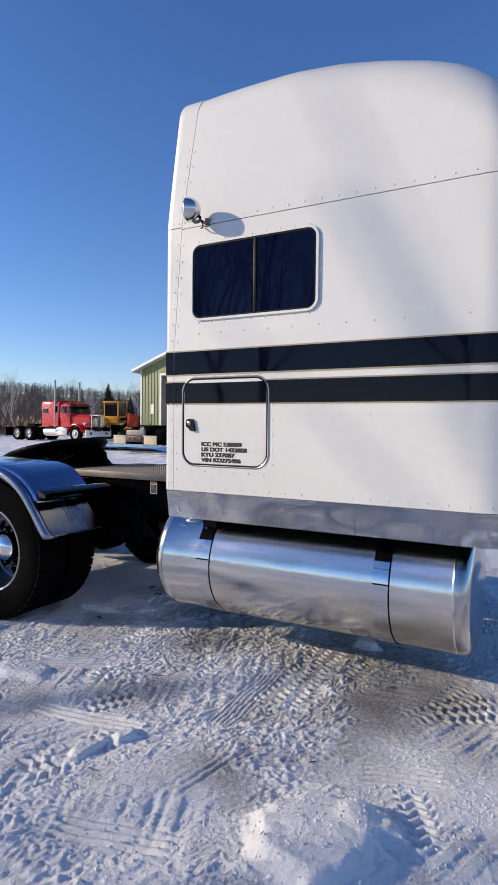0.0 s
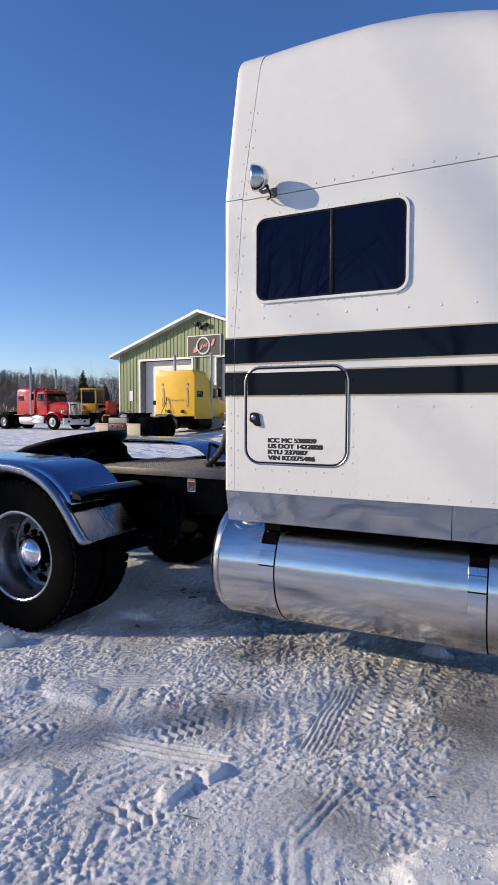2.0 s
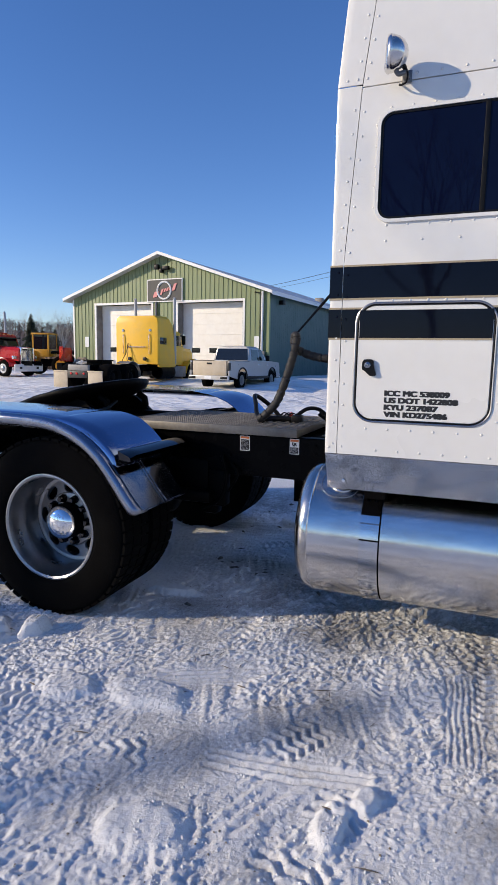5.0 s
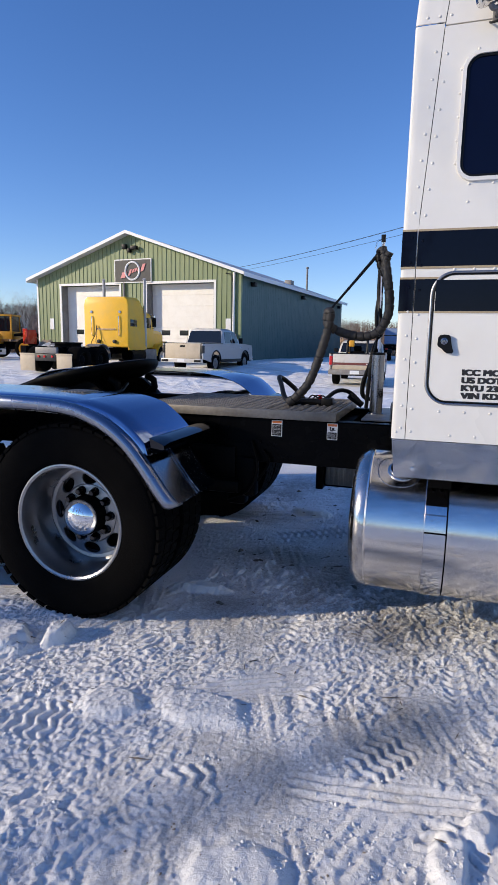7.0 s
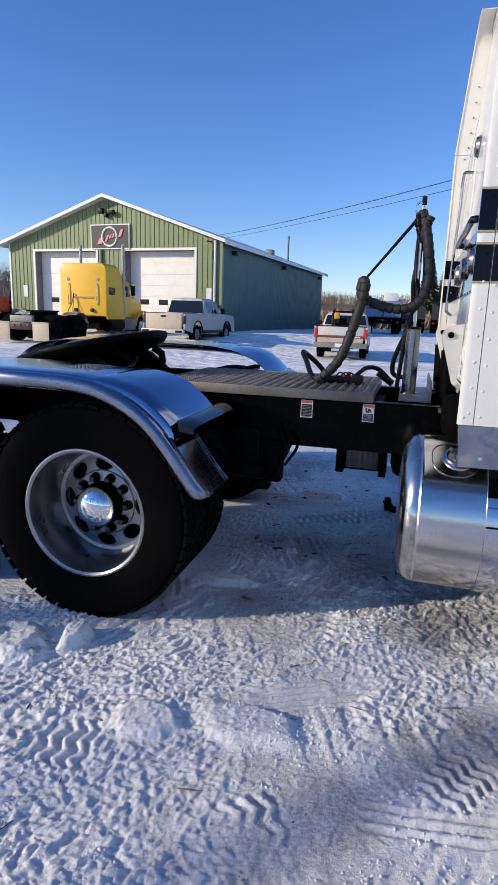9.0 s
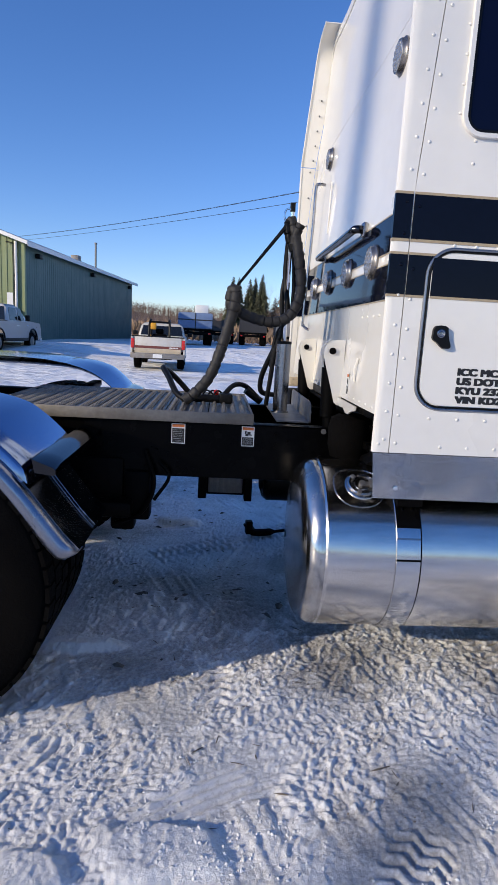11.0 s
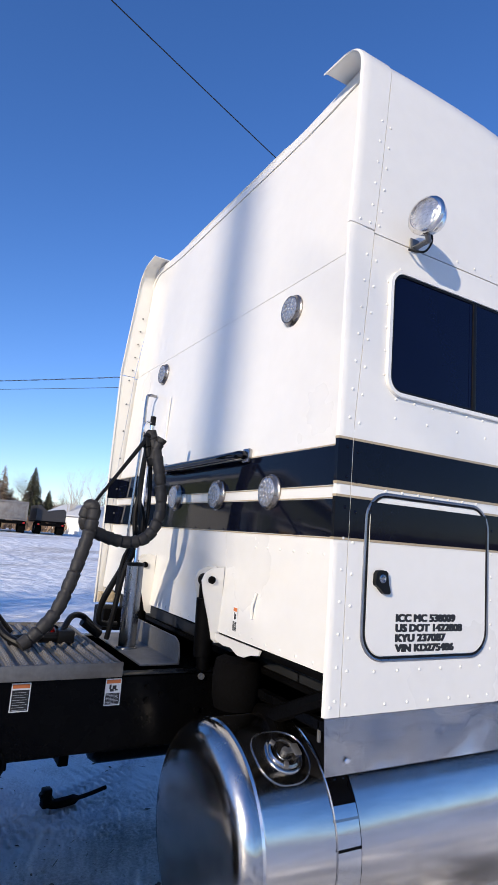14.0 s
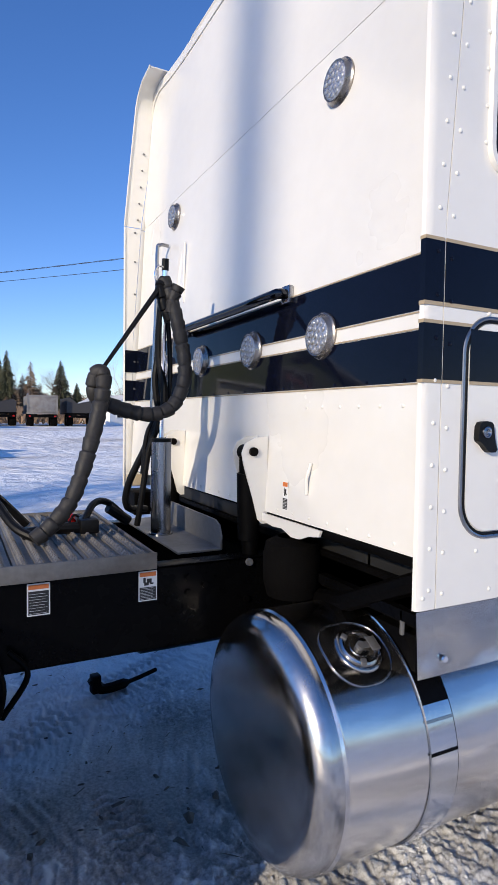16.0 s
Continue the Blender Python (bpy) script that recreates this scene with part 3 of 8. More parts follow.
def loose_bits(name, count, size, shape, area, material, label, category, seed, cluster=0.0, most_worn=9.0):
    """Many small lumps or chips strewn over the snow, as one piece of stuff."""
    rn = np.random.RandomState(seed)
    x, y = rn.uniform(area[0], area[1], count * 4), rn.uniform(area[2], area[3], count * 4)
    keep = vnoise(x, y, 0.45, seed) + 0.6 * vnoise(x, y, 0.16, seed + 1) > cluster
    x, y = x[keep], y[keep]
    h, mud = bumpy(x, y)
    clean = mud < most_worn
    x, y, h = x[clean][:count], y[clean][:count], h[clean][:count]
    h = h + rise(x, y)
    n = len(x)
    base = np.array([(1, 0, 0), (0.3, 0.9, 0), (-0.8, 0.6, 0), (-0.8, -0.6, 0), (0.3, -0.9, 0), (0.1, 0.1, 1), (0, 0, -0.6)])
    s = size[0] + (size[1] - size[0]) * rn.rand(n) ** 3
    v = base[None] * (1 + rn.uniform(-0.45, 0.45, (n, 7, 3))) * np.array(shape)[None, None] * s[:, None, None]
    a = rn.uniform(0, 2 * math.pi, n)
    vx = v[..., 0] * np.cos(a)[:, None] - v[..., 1] * np.sin(a)[:, None] + x[:, None]
    vy = v[..., 0] * np.sin(a)[:, None] + v[..., 1] * np.cos(a)[:, None] + y[:, None]
    vz = v[..., 2] + h[:, None] + 0.1 * s[:, None]
    tri = np.array([(k, (k + 1) % 5, 5) for k in range(5)] + [((k + 1) % 5, k, 6) for k in range(5)])
    faces = (tri[None] + 7 * np.arange(n)[:, None, None]).reshape(-1, 3)
    me = bpy.data.meshes.new(name)
    me.from_pydata(np.stack([vx, vy, vz], -1).reshape(-1, 3).tolist(), [], faces.tolist())
    me.materials.append(material)
    return tagged(new(name, me), label, category, kind="stuff")


loose_bits("snow_crumbs", 12000, (0.0022, 0.0085), (1, 0.85, 0.7), (-4.2, 0.1, 1.4, 3.6), CRUMB, "loose white crumbs of snow on the packed yard", "snow", 71, -0.2, 0.45)
loose_bits("grit", 1500, (0.002, 0.007), (1, 0.7, 0.5), (-4.2, 0.1, 1.4, 6.4), MUD, "dark grit and soil specks in the snow", "grit", 75, 0.25)
loose_bits("twigs", 260, (0.012, 0.045), (1, 0.09, 0.10), (-4.2, 0.1, 1.5, 6.5), BARK, "short dry twigs and bark chips on the snow", "twigs", 79)
loose_bits("bark_chips", 70, (0.015, 0.045), (1, 0.5, 0.3), (-3.4, -1.4, 3.3, 6.4), BARK, "dark bark chips and leaves strewn under the truck", "litter", 83, 0.1)
# ---- the white truck tractor ----
NEAR, MID, FAR = 2.925, 4.185, 5.53          # near side, centre line, far side (y)
TAIL, NOSE = -2.17, -0.02                     # sleeper's ends (x)
truck = thing("semi_truck", (0, 0, 0), "white semi truck tractor with navy stripes and tall sleeper", "truck")


def mirror_y(y):
    return 2 * MID - y


def over(y):
    """The same distance in from the sleeper's far side."""
    return NEAR + FAR - y


def rear_x(z):
    """The sleeper's rear wall leans forward a little."""
    return -2.09 + (z - 1.8) * 0.055


def nose_in(x):
    """How far the side curves inwards towards the sleeper's front corner."""
    r, x0 = 0.30, -0.33
    if x <= x0:
        return 0.0
    d = min(x - x0, r * 0.985)
    return r - math.sqrt(r * r - d * d)


def side_y(x, z):
    lean = 0.0 if z < 2.70 else 0.038 * ((z - 2.70) / 0.65) ** 1.3
    return NEAR + nose_in(x) + lean


def seam_x(z):
    """The slanting joint between the side panel and the rear corner wing."""
    return -2.112 if z < 1.96 else -2.112 + 0.052 * (z - 1.96) / 0.75 if z < 2.71 else -2.06 + 0.085 * (z - 2.71) / 0.7


ROOF_LINE = ((-2.2, 3.527), (-2.0, 3.529), (-1.62, 3.549), (-1.37, 3.558), (-1.1, 3.544), (-0.85, 3.506), (-0.62, 3.456), (-0.46, 3.402), (-0.36, 3.342), (-0.3, 3.298), (-0.03, 3.05))


def upper_section(x):
    """Half the sleeper's upper section, from the belt seam to the middle of the roof."""
    f = min(1.0, max(0.0, (x + 2.0) / 1.9))
    top = float(np.interp(x, [p[0] for p in ROOF_LINE], [p[1] for p in ROOF_LINE]))
    r = min(0.15 + 0.32 * f ** 1.6, top - 2.76)
    drop = 0.085 * max(0.0, (-1.84 - x) / 0.2) ** 2
    out = []
    z1 = top - r
    for k in range(9):
        z = 2.703 + (z1 - 2.703) * k / 8
        out.append((side_y(x, z), z))
    y1 = out[-1][0]
    for k in range(1, 11):
        a = radians(90 * k / 10)
        out.append((y1 + r * (1 - math.cos(a)), z1 + r * math.sin(a)))
    y2, z2 = out[-1]
    for k in range(1, 7):
        t = k / 6
        out.append((y2 + ((NEAR + FAR) / 2 - y2) * t, z2 + (0.03 - drop) * math.sin(min(1.0, t * 2.4) * math.pi / 2)))
    return out


XS = [-2.012 + (1.677 / 22) * i for i in range(23)] + [-0.31, -0.28, -0.25, -0.22, -0.19, -0.16, -0.13, -0.10, -0.07, -0.05, -0.035]


def skin(sections, thick=0.012):
    """An open shell with real thickness, from rows of points."""
    bm = bmesh.new()
    loft(bm, sections, closed=False)
    bmesh.ops.recalc_face_normals(bm, faces=bm.faces)
    bmesh.ops.solidify(bm, geom=bm.faces[:], thickness=thick)
    return bm


secs = []
for x in XS:
    half = upper_section(x)
    fit_x = lambda z: x if x > -1.9 else x + (seam_x(z) + 0.003 + 2.012) * (-1.9 - x) / 0.112
    near_half = [(x + (fit_x(z) - x) * min(1.0, max(0.0, (21 - k) / 3)), y, z) for k, (y, z) in enumerate(half)]
    secs.append(near_half + [(a, over(y), z) for a, y, z in near_half[::-1][1:]])
roof = part("roof_cap", skin(secs), WHITE, truck, "tall white rounded sleeper roof", 40)

# lower side panels, with the window's opening on the near side
WIN = (-1.935, -1.20, 2.175, 2.545)
ZS = [1.095, 1.16, 1.24, 1.4, 1.62, 1.8, 1.96, 2.08, WIN[2], 2.36, WIN[3], 2.62, 2.698]


def side_panel(near):
    xs = sorted(set([-2.035, -1.98, WIN[0], -1.7, -1.45, WIN[1], -1.0, -0.8, -0.6, -0.45] + XS[22:]))
    bm = bmesh.new()
    grid = [[bm.verts.new((x if i else seam_x(z) + 0.003, side_y(x, z) if near else over(side_y(x, z)), z)) for z in ZS] for i, x in enumerate(xs)]
    for i in range(len(xs) - 1):
        for j in range(len(ZS) - 1):
            if WIN[0] - 1e-6 <= xs[i] < WIN[1] - 1e-6 and WIN[2] - 1e-6 <= ZS[j] < WIN[3] - 1e-6:
                continue
            bm.faces.new((grid[i][j], grid[i + 1][j], grid[i + 1][j + 1], grid[i][j + 1]))
    bmesh.ops.recalc_face_normals(bm, faces=bm.faces)
    for f in bm.faces:
        if (f.normal.y > 0) == near:
            f.normal_flip()
    bmesh.ops.solidify(bm, geom=bm.faces[:], thickness=0.012)
    return bm


side = part("side_panel", side_panel(True), WHITE, truck, "riveted white sleeper side", 30)
part("side_panel", side_panel(False), WHITE, truck, "", 30)
part("front_wall", boxes((-0.06, NOSE, NEAR + 0.27, FAR - 0.27, 1.05, 3.25, 0.01)), WHITE, truck)
inner = boxes((-2.0, -0.08, NEAR + 0.06, FAR - 0.06, 1.02, 1.06), (-2.0, -1.96, NEAR + 0.06, FAR - 0.06, 1.06, 3.2), (-2.0, -0.1, 3.3, 3.31, 1.06, 3.2),
              (-2.02, -0.1, NEAR + 0.016, NEAR + 0.03, 2.685, 2.712))
part("inner_lining", inner, INK, truck, "dark unlit sleeper interior")


# rear corner wings: they run up the corner, round over the roof and stand out behind the rear wall
def wing_edge(z):
    return TAIL if z < 2.72 else TAIL + 0.060 * ((z - 2.72) / 0.75)


def wing(near, lower):
    half = [(NEAR, z) for z in np.linspace(1.095, 2.708, 8)] if lower else []
    if not lower:
        half = [(y, z + 0.006) for y, z in upper_section(-2.035)[:19]]
        y, z = half[-1]
        half += [(y + 0.05, z + 0.006), (y + 0.11, z + 0.012)]
        half[0] = (half[0][0], 2.714)
    secs = []
    ed = 0.006
    for k in range(7):
        s = []
        for y, z in half:
            e = wing_edge(z)
            if k < 5:
                x, yy = seam_x(z) + (e + 0.012 - seam_x(z)) * k / 4, y
            else:
                x, yy = (e + 0.003, y + 0.004) if k == 5 else (e, y + 0.014)
            s.append((x, (yy if near else over(yy)), z))
        secs.append(s)
    bm = bmesh.new()
    loft(bm, secs, closed=False)
    bmesh.ops.recalc_face_normals(bm, faces=bm.faces)
    c = sum((f.normal.y for f in bm.faces))
    if (c > 0) == near:
        for f in bm.faces:
            f.normal_flip()
    bmesh.ops.solidify(bm, geom=bm.faces[:], thickness=0.006 if not lower else 0.010)
    return bm


for near in (True, False):
    w1 = part("lower_wing", wing(near, True), WHITE, truck, "white riveted rear corner fairing", 40)
    w2 = part("upper_wing", wing(near, False), WHITE, truck, "white corner fairing curled over the roof", 40)
    if near:
        wing_low, wing_up = w1, w2


# rear wall: upper sheet, lower sheets, seam between
def rear_sheet(rows, z_top_curve=None):
    bm = bmesh.new()
    for y0, y1, z0, z1 in rows:
        ring = [(y0, z0), (y1, z0), (y1, z1), (y0, z1)]
        plate(bm, ring, lambda u, v, w: (rear_x(v) + w, u, v), 0.012)
    return bm


rear = part("rear_wall", rear_sheet([(NEAR + 0.03, FAR - 0.03, 1.205, 2.704)]), WHITE, truck, "glossy white sleeper rear wall")
half = [(y + 0.010, z - 0.011) for y, z in upper_section(-2.012)[1:]]
ring = [(half[0][0] + 0.03, 2.7065)] + half
ring = ring + [(over(y), z) for y, z in ring[::-1][1:]]
part("upper_rear_wall", plate(bmesh.new(), ring, lambda u, v, w: (rear_x(v) + w, u, v), 0.012), WHITE, truck)
secs = []
for y, z in [(y, z) for y, z in upper_section(-2.012)[10:]] + [(over(y), z) for y, z in upper_section(-2.012)[10:][::-1][1:]]:
    secs.append([(-2.006, y, z + 0.001), (-2.006, y, z - 0.046), (-1.988, y, z - 0.046), (-1.988, y, z + 0.001)])
part("roof_edge", loft(bmesh.new(), secs), WHITE, truck, "", 30)
part("rear_sill", boxes((-2.115, -2.06, NEAR + 0.06, 3.78, 1.175, 1.20, 0.004), (-2.10, -2.02, 3.80, 4.55, 1.19, 1.204, 0.003)), GREASE, truck)
part("floor_pan", boxes((-2.02, -0.1, NEAR + 0.1, FAR - 0.1, 1.0, 1.08)), GREASE, truck)


bm = boxes((-2.150, -2.040, NEAR + 0.0125, NEAR + 0.016, 1.10, 2.70))
loft(bm, [[(seam_x(z) - 0.03, side_y(-2.0, z) + 0.014, z), (seam_x(z) + 0.04, side_y(-2.0, z) + 0.014, z), (seam_x(z) + 0.04, side_y(-2.0, z) + 0.018, z), (seam_x(z) - 0.03, side_y(-2.0, z) + 0.018, z)] for z in np.linspace(2.712, 3.36, 6)])
part("seam_backing", bm, PLASTIC, truck)


# painted stripes: navy bands edged with thin gold lines, on side, wings and rear wall
def side_band(z0, z1, lift, x0=-2.1085, x1=None):
    bm = bmesh.new()
    xs = [x for x in [x0, -2.0, -1.5, -1.0, -0.6, -0.4] + XS[22:] if x1 is None or x < x1]
    secs = [[(x, side_y(x, z) - lift, z) for z in (z0, z1)] for x in xs]
    loft(bm, secs, closed=False)
    bmesh.ops.recalc_face_normals(bm, faces=bm.faces)
    if sum(f.normal.y for f in bm.faces) > 0:
        for f in bm.faces:
            f.normal_flip()
    bmesh.ops.solidify(bm, geom=bm.faces[:], thickness=lift - 0.0004)
    return bm


BANDS = ((1.812, 1.950), (1.634, 1.762))
GOLDS = ((1.803, 1.812), (1.950, 1.958), (1.762, 1.770), (1.626, 1.634))
for z0, z1 in BANDS:
    part("stripe", side_band(z0, z1, 0.0022), NAVY, side, "glossy navy stripe")
    for near in (True, False):
        y = NEAR - 0.002 if near else FAR - 0.0125
        part("stripe", boxes((TAIL - 0.001, -2.1125, y, y + 0.016, z0, z1) if near else (TAIL + 0.01, -2.05, y, y + 0.0028, z0, z1)), NAVY, wing_low, "glossy navy stripe")
    bm = bmesh.new()
    plate(bm, [(NEAR + 0.032, z0), (FAR - 0.032, z0), (FAR - 0.032, z1), (NEAR + 0.032, z1)], lambda u, v, w: (rear_x(v) - 0.0025 + w, u, v), 0.002)
    part("stripe", bm, NAVY, rear, "glossy navy stripe")
for z0, z1 in GOLDS:
    part("pinstripe", side_band(z0, z1, 0.0022), GOLD, side, "thin gold line")
    part("pinstripe", boxes((TAIL - 0.001, -2.1125, NEAR - 0.002, NEAR + 0.016, z0, z1)), GOLD, wing_low, "thin gold line")
    bm = bmesh.new()
    zm = (z0 + z1) / 2
    plate(bm, [(NEAR + 0.032, zm - 0.002), (FAR - 0.032, zm - 0.002), (FAR - 0.032, zm + 0.002), (NEAR + 0.032, zm + 0.002)], lambda u, v, w: (rear_x(v) - 0.0025 + w, u, v), 0.002)
    part("pinstripe", bm, GOLD, rear, "thin gold line")

# polished skirt under the side, hooked over the tank
bm = bmesh.new()
secs = []
for x in (-2.165, -1.7, -1.2, -0.935):
    secs.append([(x + (0.004 * k if x < -2 else 0.0), NEAR + 0.004 + 0.0015 * k, 1.092 - 0.166 * k / 4) for k in range(5)])
loft(bm, secs, closed=False)
bmesh.ops.solidify(bm, geom=bm.faces[:], thickness=0.004)
skirt = part("skirt", bm, STAINLESS, truck, "polished stainless skirt with wavy reflections")
bm = bmesh.new()
secs = []
for x in (-0.931, -0.7, -0.45, -0.33, -0.28, -0.23, -0.18, -0.13, -0.08):
    secs.append([(x, NEAR + 0.004 + nose_in(x) + 0.0015 * k, 1.092 - 0.166 * k / 4) for k in range(5)])
loft(bm, secs, closed=False)
bmesh.ops.solidify(bm, geom=bm.faces[:], thickness=0.004)
part("skirt", bm, STAINLESS, truck, "polished stainless skirt with wavy reflections")
part("screw", lathe(bmesh.new(), [(0.0, 0.009), (0.005, 0.008), (0.007, 0.0)], (-2.072, NEAR + 0.004, 0.967), "y", 8, -1), CHROME, skirt)
part("skirt_bracket", boxes((-2.05, -0.15, NEAR + 0.06, 3.5, 1.0, 1.03)), BLACK, truck)

# side window: rubber-edged frame, two tinted panes, a post between
WX, WZ, WW, WH = -1.568, 2.364, 0.832, 0.468


def window_ring(w, h, r, wall, y0, depth):
    bm = bmesh.new()
    o, i = rounded(w, h, r, 8), rounded(w - 2 * wall, h - 2 * wall, r - wall, 8)
    n = len(o)
    quad = []
    for pts, y in ((o, y0 + depth), (o, y0 + 0.003), ([(a * 0.997, b * 0.995) for a, b in o], y0), (i, y0), (i, y0 + depth)):
        quad.append([bm.verts.new((WX + a, y, WZ + b)) for a, b in pts])
    for r0, r1 in zip(quad, quad[1:]):
        for k in range(n):
            bm.faces.new((r0[k], r0[(k + 1) % n], r1[(k + 1) % n], r1[k]))
    return bm


wframe = part("window_frame", window_ring(WW, WH, 0.068, 0.015, NEAR - 0.013, 0.016), WHITE, truck, "white rounded window frame", 50)
part("gasket", window_ring(WW - 0.03, WH - 0.03, 0.053, 0.010, NEAR - 0.008, 0.009), PLASTIC, wframe)
for k in (0, 1):
    bm = bmesh.new()
    w = (WW - 0.04) / 2
    ol = [(u, v) for u, v in rounded(WW - 0.036, WH - 0.036, 0.05, 8) if (u < -0.0) == (k == 0)]
    ol = ol + ([(0.0, -(WH - 0.036) / 2), (0.0, (WH - 0.036) / 2)] if k == 0 else [])
    if k == 1:
        right = [(u, v) for u, v in rounded(WW - 0.036, WH - 0.036, 0.05, 8) if u > 0]
        up, dn = [p for p in right if p[1] > 0], [p for p in right if p[1] <= 0]
        ol = up[::1] + [(0.0, (WH - 0.036) / 2), (0.0, -(WH - 0.036) / 2)] + dn
    plate(bm, ol, lambda u, v, y: (WX + u, NEAR - 0.004 + y - 0.0015 * k, WZ + v), 0.003)
    part("pane", bm, TINT, wframe, "dark tinted window pane", 0)
part("window_post", boxes((WX + 0.015, WX + 0.035, NEAR - 0.011, NEAR - 0.002, WZ - WH / 2 + 0.02, WZ + WH / 2 - 0.02, 0.003)), PLASTIC, wframe)

# luggage door with round-cornered seal, lock and lettering
DX, DZ, DW, DH = -1.745, 1.522, 0.585, 0.525


def door_ring(w, h, r, wall, y0, depth):
    bm = bmesh.new()
    loop = [Vector((DX + a, y0, DZ + b)) for a, b in rounded(w, h, r, 10)]
    loop.append(loop[0].copy())
    tube(bm, loop, depth, 8, cap=False)
    return bm


ldoor = part("luggage_door", plate(bmesh.new(), rounded(DW - 0.02, DH - 0.02, 0.075, 10), lambda u, v, w: (DX + u, NEAR - 0.0045 + w, DZ + v), 0.0022), WHITE, truck,
             "white luggage door crossed by a navy stripe")
part("seal", door_ring(DW - 0.008, DH - 0.008, 0.081, 0.012, NEAR - 0.003, 0.0036), PLASTIC, ldoor, "thin black rubber door seal")
part("edge_trim", door_ring(DW + 0.008, DH + 0.008, 0.089, 0.012, NEAR - 0.001, 0.0055), WHEEL_ALU, ldoor, "bright rounded door edge")
part("stripe", boxes((DX - DW / 2 + 0.012, DX + DW / 2 - 0.012, NEAR - 0.0066, NEAR - 0.0047, 1.634, 1.757)), NAVY, ldoor, "glossy navy stripe")
part("pinstripe", boxes((DX - DW / 2 + 0.012, DX + DW / 2 - 0.012, NEAR - 0.0066, NEAR - 0.0047, 1.626, 1.634)), GOLD, ldoor)
bm = bmesh.new()
shape = [(-0.029, 0.026), (-0.022, 0.036), (-0.006, 0.039), (0.012, 0.037), (0.020, 0.030), (0.022, 0.012), (0.026, -0.008), (0.034, -0.030), (0.028, -0.037), (0.008, -0.037), (-0.002, -0.030), (-0.014, -0.018), (-0.028, -0.010), (-0.031, -0.002)]
plate(bm, shape[::-1], lambda u, v, w: (-1.974 + u, NEAR - 0.0205 + w, 1.501 + v), 0.016)
lock = part("lock_plate", bm, PLASTIC, ldoor)
bm = bmesh.new()
lathe(bm, [(0.0, 0.015), (0.004, 0.014), (0.005, 0.011), (0.003, 0.009), (0.004, 0.006), (0.002, 0.004), (0.002, 0.0)], (-1.979, NEAR - 0.020, 1.513), "y", 20, -1)
part("lock_barrel", bm, STEEL, ldoor)


def letters(text, x, z, width, height, y, parent, material=None):
    cu = bpy.data.curves.new("lettering", "FONT")
    cu.body, cu.size, cu.extrude = text, 1.0, 0.0
    tmp = bpy.data.objects.new("lettering", cu)
    scene.collection.objects.link(tmp)
    bpy.context.view_layer.update()
    me = bpy.data.meshes.new_from_object(tmp.evaluated_get(bpy.context.evaluated_depsgraph_get()))
    bpy.data.objects.remove(tmp)
    co = [v.co.copy() for v in me.vertices]
    x0, x1 = min(c.x for c in co), max(c.x for c in co)
    verts, faces = [], []
    for k, (du, dv) in enumerate([(a * 0.0018, b * 0.0015) for a in (-2, -1, 0, 1, 2) for b in (-1, 0, 1)]):
        base = len(verts)
        verts += [(x + (c.x - x0) / (x1 - x0) * width + du, y - 0.00003 * k, z + c.y / 0.73 * height + dv) for c in co]
        faces += [tuple(base + i for i in f.vertices) for f in me.polygons]
    me = bpy.data.meshes.new("lettering")
    me.from_pydata(verts, [], faces)
    return part_mesh("lettering", me, material or INK, parent, "black block lettering", 0)


TX = -1.897
for k, (s, w) in enumerate((("ICC MC 538009", 0.276), ("US DOT 1422808", 0.311), ("KYU 237087", 0.229), ("VIN KD275486", 0.270))):
    letters(s, TX, 1.377 - 0.0318 * k, w, 0.0235, NEAR - 0.0052, ldoor)

# chrome work lamp on a bracket, with its cable
SX, SY, SZ = -1.918, 2.812, 2.760
aim = (Matrix.Translation((SX, SY, SZ)) @ Euler((0.0, radians(1), radians(13))).to_matrix().to_4x4() @ Matrix.Scale(0.90, 4))


def aimed(bm):
    bmesh.ops.transform(bm, matrix=aim, verts=bm.verts)
    return bm


bm = bmesh.new()
lathe(bm, [(-0.066, 0.0), (-0.065, 0.018), (-0.058, 0.037), (-0.044, 0.054), (-0.024, 0.067), (-0.002, 0.0735), (0.010, 0.0755), (0.014, 0.078), (0.022, 0.076), (0.029, 0.069), (0.031, 0.0625), (0.026, 0.061)], (0, 0, 0), "x", 40, -1)
lamp = part("work_lamp", aimed(bm), ALU, truck, "round chrome work lamp")
bm = bmesh.new()
lathe(bm, [(0.025, 0.0615), (0.030, 0.046), (0.033, 0.024), (0.034, 0.0)], (0, 0, 0), "x", 36, -1)
part("lens", aimed(bm), LENS, lamp, "ribbed clear glass lens")
bm = boxes((-1.892, -1.852, 2.917, 2.925, 2.690, 2.738, 0.002), (-1.885, -1.860, 2.84, 2.92, 2.700, 2.706, 0.001))
tube(bm, smooth_path([(-1.872, 2.85, 2.702), (-1.895, 2.83, 2.690), (SX + 0.01, SY + 0.01, 2.705)]), 0.010, 10)
part("bracket", bm, ZINC, lamp, "bent steel lamp bracket")
bm = tube(bmesh.new(), smooth_path([(-1.885, 2.83, 2.73), (-1.862, 2.845, 2.70), (-1.868, 2.87, 2.672), (-1.895, 2.89, 2.672), (-1.90, 2.918, 2.688)]), 0.004, 7)
tube(bm, [(-1.885, 2.835, 2.735), (-1.872, 2.85, 2.715)], 0.009, 8)
part("cable", bm, PLASTIC, lamp)


